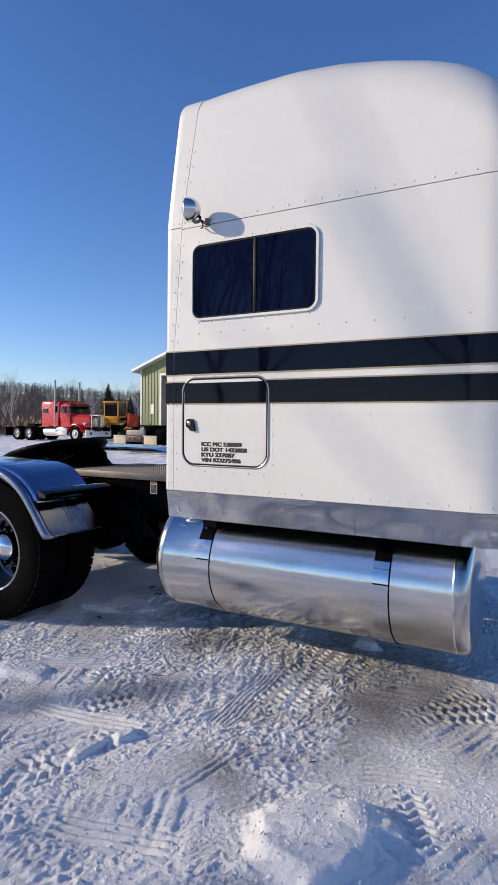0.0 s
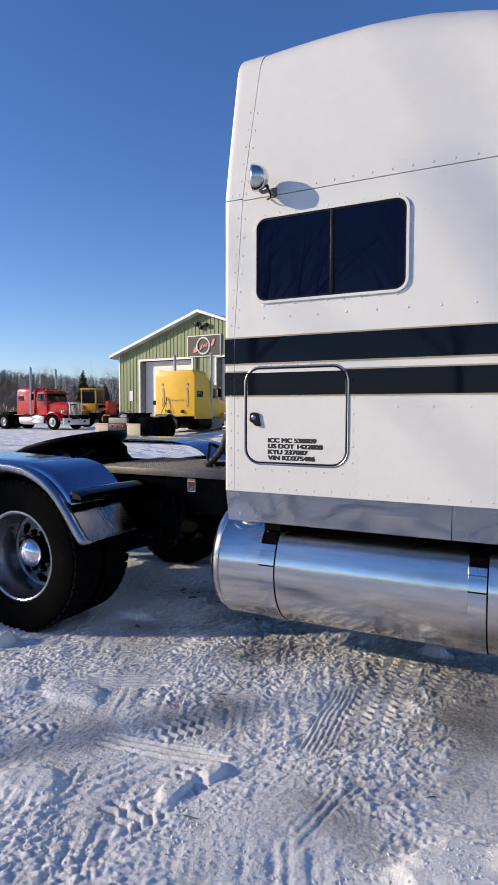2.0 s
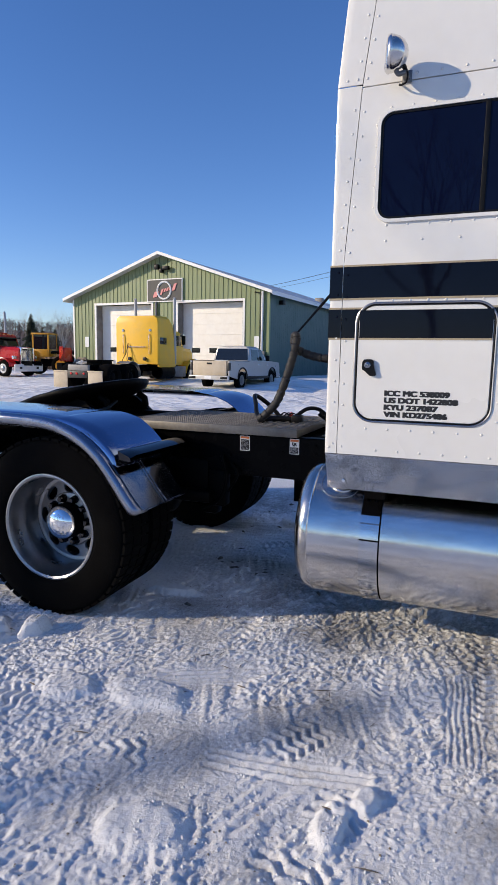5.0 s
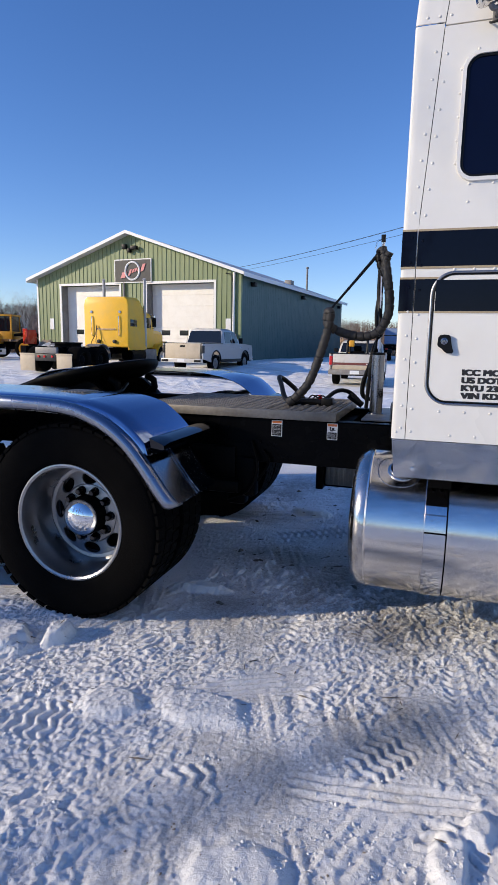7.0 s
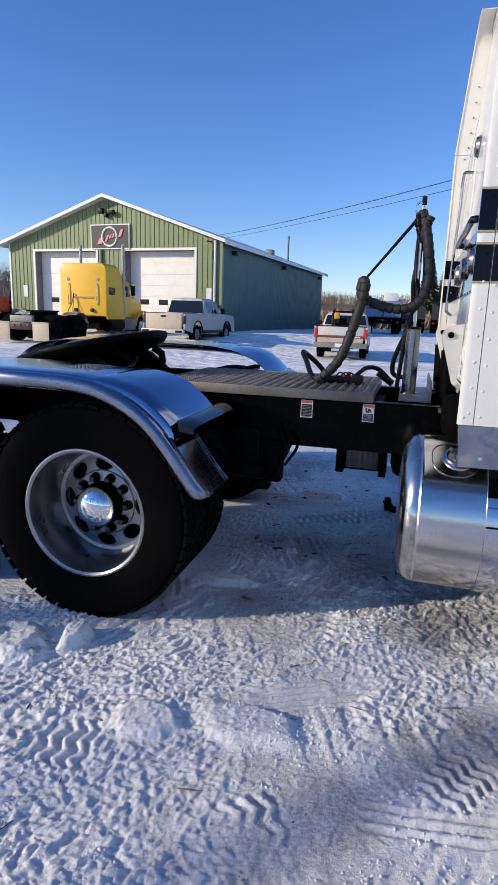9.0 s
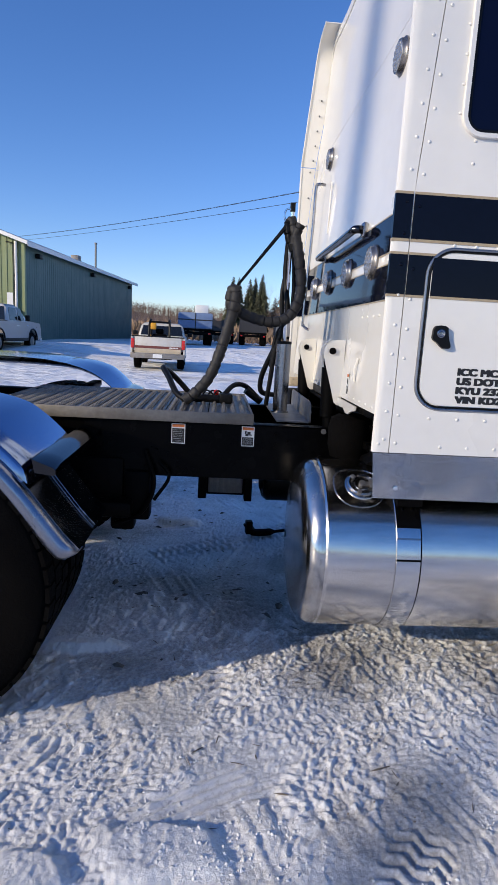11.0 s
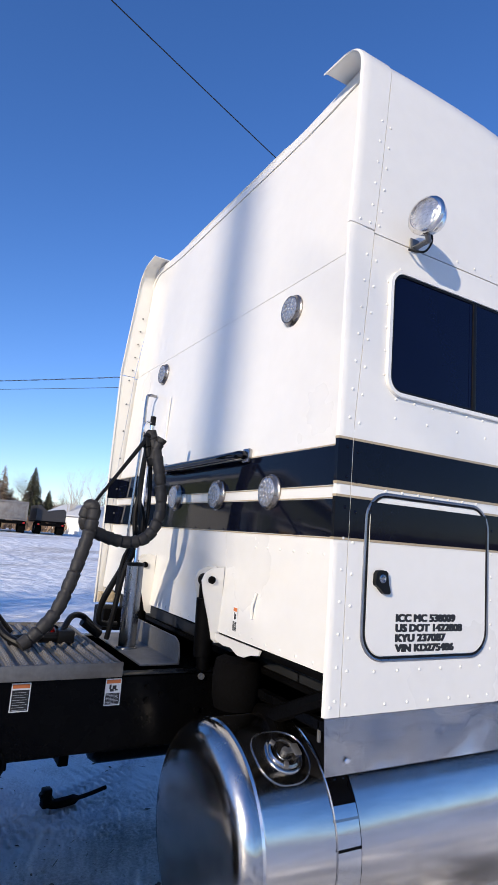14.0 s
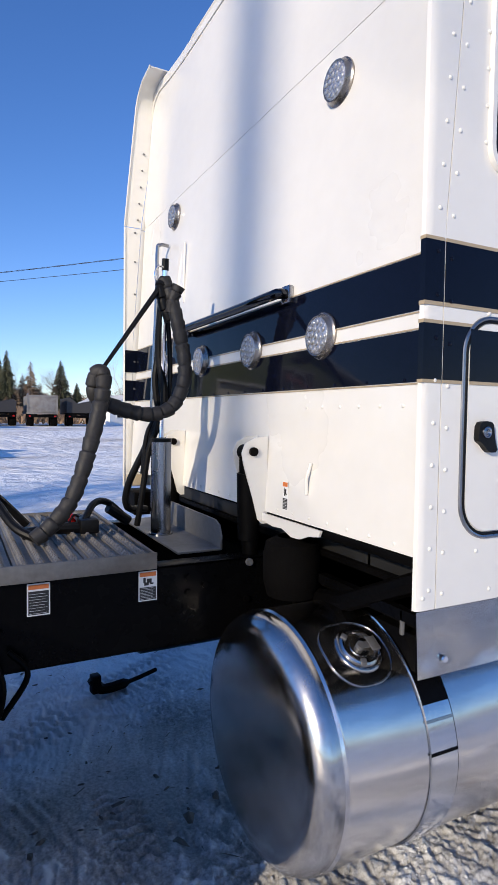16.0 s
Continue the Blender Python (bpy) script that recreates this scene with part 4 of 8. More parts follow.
# rear wall fittings
def lamp_at(y, z, r):
    x = rear_x(z)
    bm = bmesh.new()
    lathe(bm, [(0.0, r * 1.22), (0.006, r * 1.22), (0.009, r * 1.16), (0.012, r * 1.11), (0.022, r * 1.07), (0.026, r * 1.03), (0.025, r * 0.97), (0.017, r * 0.95)], (x, y, z), "x", 36, -1)
    body = part("marker_lamp", bm, BRONZE, truck, "round clear rear lamp in dark bezel")
    bm = bmesh.new()
    lathe(bm, [(0.017, r * 0.985), (0.024, r * 0.96), (0.028, r * 0.86), (0.029, 0.0)], (x, y, z), "x", 32, -1)
    part("lens", bm, LENS, body, "clear lens over a cluster of diodes")
    first = None
    for ring, count in ((0.0, 1), (0.38, 6), (0.72, 12)):
        for k in range(count):
            a = 2 * math.pi * (k + 0.25) / count
            at = Matrix.Translation((x, y + math.cos(a) * ring * r, z + math.sin(a) * ring * r))
            if first is None:
                bm = bmesh.new()
                lathe(bm, [(0.0270, r * 0.155), (0.0296, r * 0.15), (0.0314, r * 0.10), (0.0318, 0.0)], (0, 0, 0), "x", 9, -1)
                first = part("diode", bm, LENS, body, "", 35, at)
            else:
                d = new("diode", first.data)
                d.parent = body
                d.matrix_basis = at


for y in (3.442, 3.912, 4.415, 4.90):
    lamp_at(y, 1.796, 0.060)
for y, z in ((3.434, 2.574), (4.918, 2.608)):
    lamp_at(y, z, 0.057)

BX, BZ = rear_x(1.96), 1.958
bm = tube(bmesh.new(), smooth_path([(BX - 0.01, 3.66, BZ + 0.006), (BX - 0.044, 3.66, BZ + 0.006), (BX - 0.056, 3.70, BZ + 0.003), (BX - 0.056, 4.0, BZ), (BX - 0.056, 4.56, BZ - 0.002), (BX - 0.044, 4.62, BZ - 0.002), (BX - 0.01, 4.62, BZ - 0.002)]), 0.018, 12)
bar = part("grab_bar", bm, DARK_CHROME, truck, "dark chrome horizontal grab bar")
for y in (3.66, 4.62):
    part("mount", boxes((BX - 0.022, BX, y - 0.027, y + 0.027, BZ - 0.026, BZ + 0.036, 0.006)), STEEL, bar)
gx = rear_x(2.4)
bm = tube(bmesh.new(), smooth_path([(gx - 0.005, 4.99, 2.47), (gx - 0.05, 4.99, 2.47), (gx - 0.065, 5.0, 2.44), (gx - 0.068, 5.0, 2.2), (gx - 0.09, 5.0, 1.62), (gx - 0.085, 5.0, 1.56), (gx - 0.06, 4.98, 1.535), (gx - 0.05, 4.96, 1.535)]), 0.0095, 10)
part("grab_bar", bm, STEEL, truck, "thin vertical grab handle")
part("latch", tube(bmesh.new(), [(rear_x(2.3) - 0.006, 4.72, 2.42), (rear_x(2.2) - 0.006, 4.72, 2.12)], 0.005, 8), WHITE, truck)
part("latch", tube(bmesh.new(), [(rear_x(1.3) - 0.006, 3.47, 1.30), (rear_x(1.3) - 0.012, 3.462, 1.35), (rear_x(1.4) - 0.006, 3.455, 1.40)], 0.006, 8), WHITE, truck)

# suspension brackets and dampers under the rear wall
for y in (3.742, 4.575):
    xr = rear_x(1.35)
    bm = bmesh.new()
    plate(bm, [(xr, 1.475), (xr - 0.050, 1.470), (xr - 0.088, 1.45), (xr - 0.102, 1.415), (xr - 0.094, 1.375), (xr - 0.035, 1.175), (xr - 0.02, 1.16), (xr, 1.16)],
          lambda u, v, w: (u, y + w, v), 0.008)
    plate(bm, [(xr, 1.475), (xr - 0.050, 1.470), (xr - 0.088, 1.45), (xr - 0.102, 1.415), (xr - 0.094, 1.375), (xr - 0.035, 1.175), (xr - 0.02, 1.16), (xr, 1.16)],
          lambda u, v, w: (u, y + 0.075 + w, v), 0.008)
    br = part("damper_bracket", bm, WHITE, truck, "white pivot bracket", 20)
    bm = tube(bmesh.new(), [(xr - 0.06, y - 0.010, 1.420), (xr - 0.06, y + 0.10, 1.420)], 0.011, 12)
    tube(bm, [(xr - 0.06, y - 0.013, 1.420), (xr - 0.06, y - 0.002, 1.420)], 0.016, 12)
    part("bolt", bm, GREASE, br)
    bm = tube(bmesh.new(), [(xr - 0.06, y + 0.042, 1.40), (xr - 0.055, y + 0.045, 1.2), (xr - 0.03, y + 0.045, 0.92)], 0.030, 14)
    tube(bm, [(xr - 0.058, y + 0.042, 1.34), (xr - 0.05, y + 0.045, 1.10)], 0.040, 14)
    tube(bm, [(xr - 0.06, y + 0.012, 1.415), (xr - 0.06, y + 0.073, 1.415)], 0.028, 14)
    part("damper", bm, GREASE, br, "black damper")
    part("bolt", tube(bmesh.new(), [(xr - 0.075, y - 0.02, 1.03), (xr - 0.075, y + 0.03, 1.03)], 0.013, 8), ZINC, br)
xr = rear_x(1.2)
bm = bmesh.new()
lathe(bm, [(0.0, 0.05), (0.01, 0.085), (0.06, 0.098), (0.14, 0.10), (0.19, 0.09), (0.21, 0.05)], (xr + 0.03, 3.60, 0.93), "z", 20)
part("air_bag", bm, RUBBER, truck, "black rubber air spring")
bm = bmesh.new()
plate(bm, [(3.37, 1.20), (3.74, 1.20), (3.74, 1.172), (3.66, 1.164), (3.60, 1.168), (3.54, 1.150), (3.49, 1.152), (3.44, 1.170), (3.38, 1.180)], lambda u, v, w: (xr - 0.012 + w, u, v), 0.008)
part("lower_rail", bm, WHITE, truck, "bent white rail", 0)
part("cross_brace", tube(bmesh.new(), [(-2.02, 3.05, 1.12), (-2.05, 3.35, 0.98), (-2.0, 3.7, 0.9)], 0.03, 8), GREASE, truck)
part("cross_brace", boxes((-2.02, -1.95, 3.0, 5.3, 0.98, 1.10), (-2.0, -1.9, 3.1, 3.7, 0.85, 0.95)), GREASE, truck)


def sticker(name, x, y, z, w, h, axis, parent, lift=0.001, dark=0.45):
    """A warning label: white card, orange head, lines of small print as bars."""
    def rect(u0, u1, v0, v1, out):
        bm = bmesh.new()
        if axis == "y":
            return box(bm, x + u0, x + u1, y - out, y, z + v0, z + v1)
        return box(bm, x - out, x, y - u1, y - u0, z + v0, z + v1)
    card = part(name, rect(-w / 2, w / 2, -h / 2, h / 2, lift), LABEL_WHITE, parent, "small warning label with orange head")
    part("heading", rect(-w * 0.44, w * 0.44, h * 0.32, h * 0.46, lift + 0.0006), LABEL_ORANGE, card)
    part("print", rect(-w * 0.44, w * 0.44, -h * 0.46, -h * 0.46 + h * dark, lift + 0.0006), INK, card)
    bm = bmesh.new()
    for k in range(8):
        v = -h * 0.43 + k * h * dark / 8.4
        if axis == "y":
            box(bm, x - w * 0.4, x + w * (0.38 - 0.1 * (k % 2)), y - lift - 0.001, y - lift - 0.0004, z + v, z + v + h * 0.008)
        else:
            box(bm, x - lift - 0.001, x - lift - 0.0004, y - w * 0.38, y + w * (0.4 - 0.1 * (k % 2)), z + v, z + v + h * 0.008)
    part("print_lines", bm, LABEL_WHITE, card)
    if dark < 0.6:
        bm = bmesh.new()
        for a, b, c, d in ((-0.2, 0.05, 0.02, 0.12), (-0.05, 0.2, 0.10, 0.24), (-0.25, -0.12, 0.12, 0.28), (0.1, 0.3, 0.05, 0.10)):
            if axis == "y":
                box(bm, x + a * w, x + b * w, y - lift - 0.0006, y - lift, z + c * h, z + d * h)
            else:
                box(bm, x - lift - 0.0006, x - lift, y - b * w, y - a * w, z + c * h, z + d * h)
        part("pictogram", bm, INK, card)
    return card


sticker("warning_label", rear_x(1.27) - 0.0005, 3.605, 1.275, 0.034, 0.105, "x", truck, dark=0.4)

# frame rails, cross members and what hangs on them
RAIL = 3.735
for y0 in (RAIL, mirror_y(RAIL) - 0.075):
    bm = bmesh.new()
    web = y0 if y0 == RAIL else y0 + 0.067
    box(bm, -6.3, -0.3, web, web + 0.008, 0.780, 1.045, 0.0)
    box(bm, -6.3, -0.3, y0, y0 + 0.075, 1.037, 1.047, 0.003)
    box(bm, -6.3, -0.3, y0, y0 + 0.075, 0.774, 0.784, 0.003)
    rail = part("frame_rail", bm, BLACK, truck, "glossy black steel frame rail")
    if y0 == RAIL:
        for x, z in ((-2.42, 1.0), (-2.42, 0.95), (-2.36, 0.97), (-2.2, 0.9), (-2.95, 0.82), (-3.0, 0.90), (-3.05, 0.82)):
            part("bolt", tube(bmesh.new(), [(x, RAIL - 0.012, z), (x, RAIL, z)], 0.011, 6), GREASE, rail)
        sticker("warning_label", -2.895, RAIL - 0.001, 0.988, 0.066, 0.098, "y", truck, dark=0.72)
        sticker("warning_label", -2.558, RAIL - 0.001, 0.988, 0.062, 0.098, "y", truck, dark=0.42)
for x in (-2.55, -3.3, -4.4, -5.6):
    part("cross_member", boxes((x - 0.05, x + 0.05, RAIL + 0.075, mirror_y(RAIL) - 0.075, 0.80, 1.0)), GREASE, truck)
bm = boxes((-2.81, -2.755, 4.60, 4.95, 0.415, 0.82, 0.006), (-2.51, -2.46, 4.60, 4.95, 0.405, 0.82, 0.006), (-2.755, -2.51, 4.66, 4.95, 0.43, 0.82, 0.004))
carrier = part("carrier", bm, GREASE, truck, "black box carrier hung on the far rail")
bm = boxes((-2.745, -2.520, 4.648, 4.658, 0.445, 0.60, 0.003))
for k in range(6):
    box(bm, -2.735 + 0.036 * k, -2.715 + 0.036 * k, 4.643, 4.649, 0.455, 0.59, 0.002)
part("vent_panel", bm, ZINC, carrier, "dull ribbed metal panel")
part("air_tank", tube(bmesh.new(), [(-2.43, 4.45, 0.60), (-2.41, 4.45, 0.60), (-2.38, 4.45, 0.60), (-1.6, 4.45, 0.60), (-1.58, 4.45, 0.60)], [0.05, 0.11, 0.13, 0.13, 0.06], 20), BLACK, truck)
bm = boxes((-3.15, -3.02, RAIL - 0.03, RAIL + 0.07, 0.55, 0.80, 0.02), (-3.22, -3.10, RAIL + 0.02, RAIL + 0.12, 0.48, 0.62, 0.02), (-3.45, -3.15, RAIL - 0.02, RAIL + 0.1, 0.60, 0.86, 0.02))
tube(bm, smooth_path([(-3.05, RAIL - 0.02, 0.9), (-3.0, RAIL - 0.06, 0.75), (-3.06, RAIL - 0.05, 0.60), (-3.2, RAIL, 0.52)]), 0.012, 8)
tube(bm, smooth_path([(-2.98, RAIL - 0.02, 0.85), (-2.93, RAIL - 0.04, 0.78), (-3.0, RAIL - 0.03, 0.66)]), 0.009, 8)
part("spring_hanger", bm, GREASE, truck, "greasy black suspension hanger")
bm = boxes((-4.5, -3.1, RAIL - 0.10, RAIL + 0.04, 0.58, 0.66, 0.02))
tube(bm, [(-3.81, 3.2, 0.524), (-3.81, mirror_y(3.2), 0.524)], 0.07, 14)
lathe(bm, [(-0.2, 0.06), (-0.15, 0.18), (0.0, 0.23), (0.15, 0.18), (0.2, 0.06)], (-3.81, MID, 0.524), "x", 20)
tube(bm, [(-5.13, 3.2, 0.524), (-5.13, mirror_y(3.2), 0.524)], 0.07, 14)
tube(bm, [(-1.0, MID, 0.90), (-3.6, MID, 0.80)], 0.055, 12)
part("axle", bm, GREASE, truck)

# deck of serrated aluminium planks across the frame
DZ0, DZ1 = 1.062, 1.092
deck = part("deck_frame", boxes((-3.80, -2.536, 3.704, 3.716, 1.048, DZ1 + 0.010, 0.003), (-3.80, -2.536, 4.637, 4.65, 1.048, DZ1 + 0.010, 0.003),
                                (-2.546, -2.536, 3.716, 4.637, 1.048, DZ1 + 0.006, 0.002)), DECK, truck, "worn aluminium catwalk deck over the frame")
pw = 0.2105
plank_mesh = None
for k in range(6):
    x0 = -3.808 + k * pw
    if plank_mesh is None:
        bm = boxes((0.003, pw - 0.003, 3.718, 4.634, 1.072, 1.088))
        for r in range(4):
            xa = 0.014 + r * 0.049
            box(bm, xa, xa + 0.030, 3.718, 4.634, 1.086, 1.096, 0.003)
            for q in range(29):
                yb = 3.73 + q * 0.0305
                res = bmesh.ops.create_cone(bm, cap_ends=True, segments=5, radius1=0.012, radius2=0.005, depth=0.011, matrix=Matrix.Translation((xa + 0.015, yb, 1.1005)))
        pl = part("plank", bm, DECK, deck, "", 30, Matrix.Translation((x0, 0, 0)))
        plank_mesh = pl.data
    else:
        pl = new("plank", plank_mesh)
        pl.parent = deck
        pl.matrix_basis = Matrix.Translation((x0, 0, 0))

# steel angle with the chrome hose post
bm = boxes((-2.41, -2.235, 3.86, 4.60, 1.048, 1.056, 0.002))
plate(bm, [(3.86, 1.05), (4.60, 1.05), (4.60, 1.14), (4.57, 1.155), (3.92, 1.155), (3.88, 1.14), (3.86, 1.10)], lambda u, v, w: (-2.243 + w, u, v), 0.008)
part("post_base", bm, ZINC, truck, "grey steel angle with rounded ends", 20)
PX, PY = -2.358, 4.205
bm = bmesh.new()
lathe(bm, [(1.056, 0.050), (1.062, 0.050), (1.064, 0.041), (1.44, 0.041), (1.445, 0.036)], (PX, PY, 0), "z", 24)
post = part("hose_post", bm, STEEL, truck, "chrome spring post that carries the hoses")
bm = tube(bmesh.new(), [(PX, PY, 1.44), (PX - 0.002, PY - 0.02, 1.8), (PX - 0.005, PY - 0.05, 2.16)], 0.011, 10)
part("rod", bm, CHROME, post)
part("collar", tube(bmesh.new(), [(PX, PY, 1.435), (PX, PY, 1.450)], 0.043, 20), PLASTIC, post)
part("cap", tube(bmesh.new(), [(PX - 0.004, PY - 0.045, 2.12), (PX - 0.005, PY - 0.05, 2.165)], 0.014, 10), PLASTIC, post)
part("collar", tube(bmesh.new(), [(PX, PY - 0.004, 1.55), (PX, PY - 0.005, 1.56)], 0.022, 10), PLASTIC, post)
hx, hy = PX - 0.005, PY - 0.05
ringp = [(hx - 0.02 + 0.022 * math.cos(a), hy, 2.10 + 0.035 * math.sin(a)) for a in [2 * math.pi * k / 14 for k in range(15)]]
part("hook", tube(bmesh.new(), ringp, 0.005, 7, cap=False), CHROME, post)

# wrapped hoses: from the deck up to a loop, over to the post, and down to the frame
def wrapped(path, r, step=0.045):
    """A hose wrapped in overlapping spiral sleeve."""
    pts = smooth_path(path, 14)
    bm = bmesh.new()
    total, out, rad = 0.0, [], []
    for a, b in zip(pts, pts[1:]):
        seg = (b - a).length
        n = max(1, int(seg / 0.006))
        for k in range(n):
            s = total + seg * k / n
            out.append(a + (b - a) * (k / n))
            f = (s % step) / step
            rad.append(r * (0.90 + 0.16 * f if f < 0.88 else 0.80))
        total += seg
    out.append(pts[-1])
    rad.append(r)
    return tube(bm, out, rad, 14)


main_hose = [(-2.885, 3.94, 1.125), (-2.83, 3.95, 1.165), (-2.76, 3.96, 1.25), (-2.71, 3.97, 1.38), (-2.665, 3.985, 1.54), (-2.645, 3.99, 1.64), (-2.645, 4.00, 1.69),
             (-2.665, 4.02, 1.685), (-2.665, 4.04, 1.62), (-2.615, 4.06, 1.585), (-2.52, 4.07, 1.555), (-2.43, 4.08, 1.548), (-2.355, 4.085, 1.58), (-2.31, 4.09, 1.66),
             (-2.30, 4.10, 1.76), (-2.325, 4.12, 1.92), (-2.35, 4.145, 2.03), (-2.37, 4.16, 2.085)]
part("hose", wrapped(main_hose, 0.029), HOSE, truck, "spiral wrapped black air hose bundle", 60)
part("hose", wrapped([(-2.348, 4.135, 1.95), (-2.338, 4.130, 2.01), (-2.318, 4.120, 2.055)], 0.026), HOSE, truck, "short wrapped hose stub", 60)
bm = wrapped([(-2.365, 4.16, 2.085), (-2.385, 4.15, 2.04), (-2.37, 4.15, 1.98), (-2.34, 4.15, 1.92)], 0.024)
tube(bm, smooth_path([(-2.375, 4.165, 2.06), (-2.36, 4.19, 1.9), (-2.385, 4.21, 1.7), (-2.37, 4.21, 1.52), (-2.40, 4.24, 1.40), (-2.42, 4.27, 1.2), (-2.43, 4.30, 1.08)]), 0.013, 10)
tube(bm, smooth_path([(-2.37, 4.17, 2.05), (-2.375, 4.20, 1.8), (-2.355, 4.18, 1.6), (-2.40, 4.27, 1.42), (-2.46, 4.33, 1.25), (-2.455, 4.36, 1.15), (-2.36, 4.40, 1.13)]), 0.015, 10)
tube(bm, smooth_path([(-2.36, 4.17, 2.05), (-2.33, 4.19, 1.8), (-2.335, 4.2, 1.6), (-2.40, 4.25, 1.48), (-2.42, 4.26, 1.3)]), 0.010, 10)
part("hose", bm, PLASTIC, truck, "bundle of black hoses tied along the post")
bm = tube(bmesh.new(), [(-2.372, 4.155, 2.085), (-2.38, 4.15, 2.06), (-2.65, 4.0, 1.70)], [0.012, 0.011, 0.007], 8)
part("tether", bm, PLASTIC, truck, "black rubber tether holding the hose loop")
bm = tube(bmesh.new(), smooth_path([(-2.86, 3.98, 1.115), (-2.93, 4.05, 1.15), (-2.98, 4.15, 1.22), (-3.02, 4.25, 1.27), (-2.95, 4.35, 1.20), (-2.86, 4.38, 1.10)]), 0.016, 10)
tube(bm, [(-2.90, 4.10, 1.115), (-2.78, 4.14, 1.12), (-2.66, 4.15, 1.115)], 0.022, 10)
box(bm, -2.70, -2.63, 4.11, 4.19, 1.095, 1.15, 0.008)
tube(bm, smooth_path([(-2.68, 4.15, 1.14), (-2.62, 4.25, 1.19), (-2.55, 4.32, 1.18), (-2.47, 4.33, 1.11)]), 0.014, 10)
tube(bm, [(-2.55, 4.31, 1.16), (-2.46, 4.33, 1.095)], 0.022, 10)
for dx in (0.0, 0.03, 0.06):
    tube(bm, smooth_path([(-2.80 + dx, 4.14, 1.13), (-2.77 + dx, 4.18, 1.16), (-2.72 + dx, 4.22, 1.12)]), 0.005, 6)
part("coupling", bm, PLASTIC, truck, "air and power couplings lying on the deck")
part("valve_cap", tube(bmesh.new(), [(-2.72, 4.17, 1.14), (-2.72, 4.19, 1.155)], 0.014, 10), RED, truck)

# fuel tank
TY, TZ, TR = 3.385, 0.604, 0.357
bm = bmesh.new()
lathe(bm, [(-2.278, TR - 0.002), (-2.27, TR + 0.003), (-2.262, TR), (-2.0, TR), (-1.0, TR), (-0.455, TR), (-0.447, TR + 0.003), (-0.439, TR - 0.002)], (0, TY, TZ), "x", 96)
tank = part("fuel_tank", bm, ALU, truck, "polished aluminium cylindrical fuel tank", 50)
for s, x0, mt in ((-1, -2.278, ALU_END), (1, -0.439, ALU_END)):
    bm = bmesh.new()
    lathe(bm, [(0.0, TR - 0.002), (0.014, TR - 0.002), (0.030, TR - 0.006), (0.048, TR - 0.016), (0.062, TR - 0.030), (0.073, TR - 0.050), (0.079, TR - 0.078), (0.083, TR * 0.70), (0.089, TR * 0.4), (0.091, 0.0)], (x0, TY, TZ), "x", 88, s)
    part("tank_end", bm, mt, tank, "dull scuffed dished tank end", 60)
for x0, x1 in ((-2.006, -1.909), (-0.865, -0.775)):
    bm = bmesh.new()
    lathe(bm, [(x0, TR + 0.001), (x0 + 0.002, TR + 0.006), (x1 - 0.002, TR + 0.006), (x1, TR + 0.001)], (0, TY, TZ), "x", 72)
    st = part("tank_strap", bm, STRAP, truck, "bright steel tank strap", 30)
    bm = bmesh.new()
    lathe(bm, [(x1, TR + 0.0005), (x1 + 0.003, TR + 0.003), (x1 + 0.005, TR + 0.0005)], (0, TY, TZ), "x", 72)
    part("rubber_liner", bm, RUBBER, st)
    for a0 in (171, 158):
        bm = bmesh.new()
        secs = []
        for k in range(2):
            a = radians(a0 + 1.2 * k)
            secs.append([(x, TY + math.cos(a) * (TR + q), TZ + math.sin(a) * (TR + q)) for x, q in ((x0 + 0.001, 0.0078), (x1 - 0.001, 0.0078), (x1 - 0.001, 0.0055), (x0 + 0.001, 0.0055))])
        loft(bm, secs)
        part("joint", bm, BLACK if a0 > 160 else STEEL, st)
    bm = bmesh.new()
    for a0, a1, rr in ((118, 152, 0.0085),):
        secs = []
        for k in range(10):
            a = radians(a0 + (a1 - a0) * k / 9)
            c, s = -abs(math.cos(a)), math.sin(a)
            secs.append([(x, TY + c * (TR + q), TZ + s * (TR + q)) for x, q in ((x0 + 0.002, rr), (x1 - 0.002, rr), (x1 - 0.002, rr - 0.002), (x0 + 0.002, rr - 0.002))])
        loft(bm, secs)
    part("pad", bm, BLACK, st, "black pad on the strap", 60)
    for sx in (x0 + 0.03, x1 - 0.03):
        for a in (128, 140):
            c, s = -abs(math.cos(radians(a))), math.sin(radians(a))
            part("bolt", tube(bmesh.new(), [(sx, TY + c * (TR + 0.008), TZ + s * (TR + 0.008)), (sx, TY + c * (TR + 0.014), TZ + s * (TR + 0.014))], 0.007, 6), CHROME, st)
    part("tank_saddle", boxes((x0, x1, TY + 0.1, RAIL, 0.24, 0.30, 0.005), (x0, x1, RAIL - 0.06, RAIL, 0.24, 1.04, 0.005)), GREASE, tank)
# filler: oval welded neck, round cap with a lever
ca = radians(123)
fc = Vector((-2.124, TY + math.cos(ca) * TR, TZ + math.sin(ca) * TR))
fn = Vector((0, math.cos(ca), math.sin(ca)))
frame_m = Matrix((Vector((1, 0, 0)), fn.cross(Vector((1, 0, 0))), fn)).transposed().to_4x4()
frame_m.translation = fc


def on_filler(bm):
    bmesh.ops.transform(bm, matrix=frame_m, verts=bm.verts)
    return bm


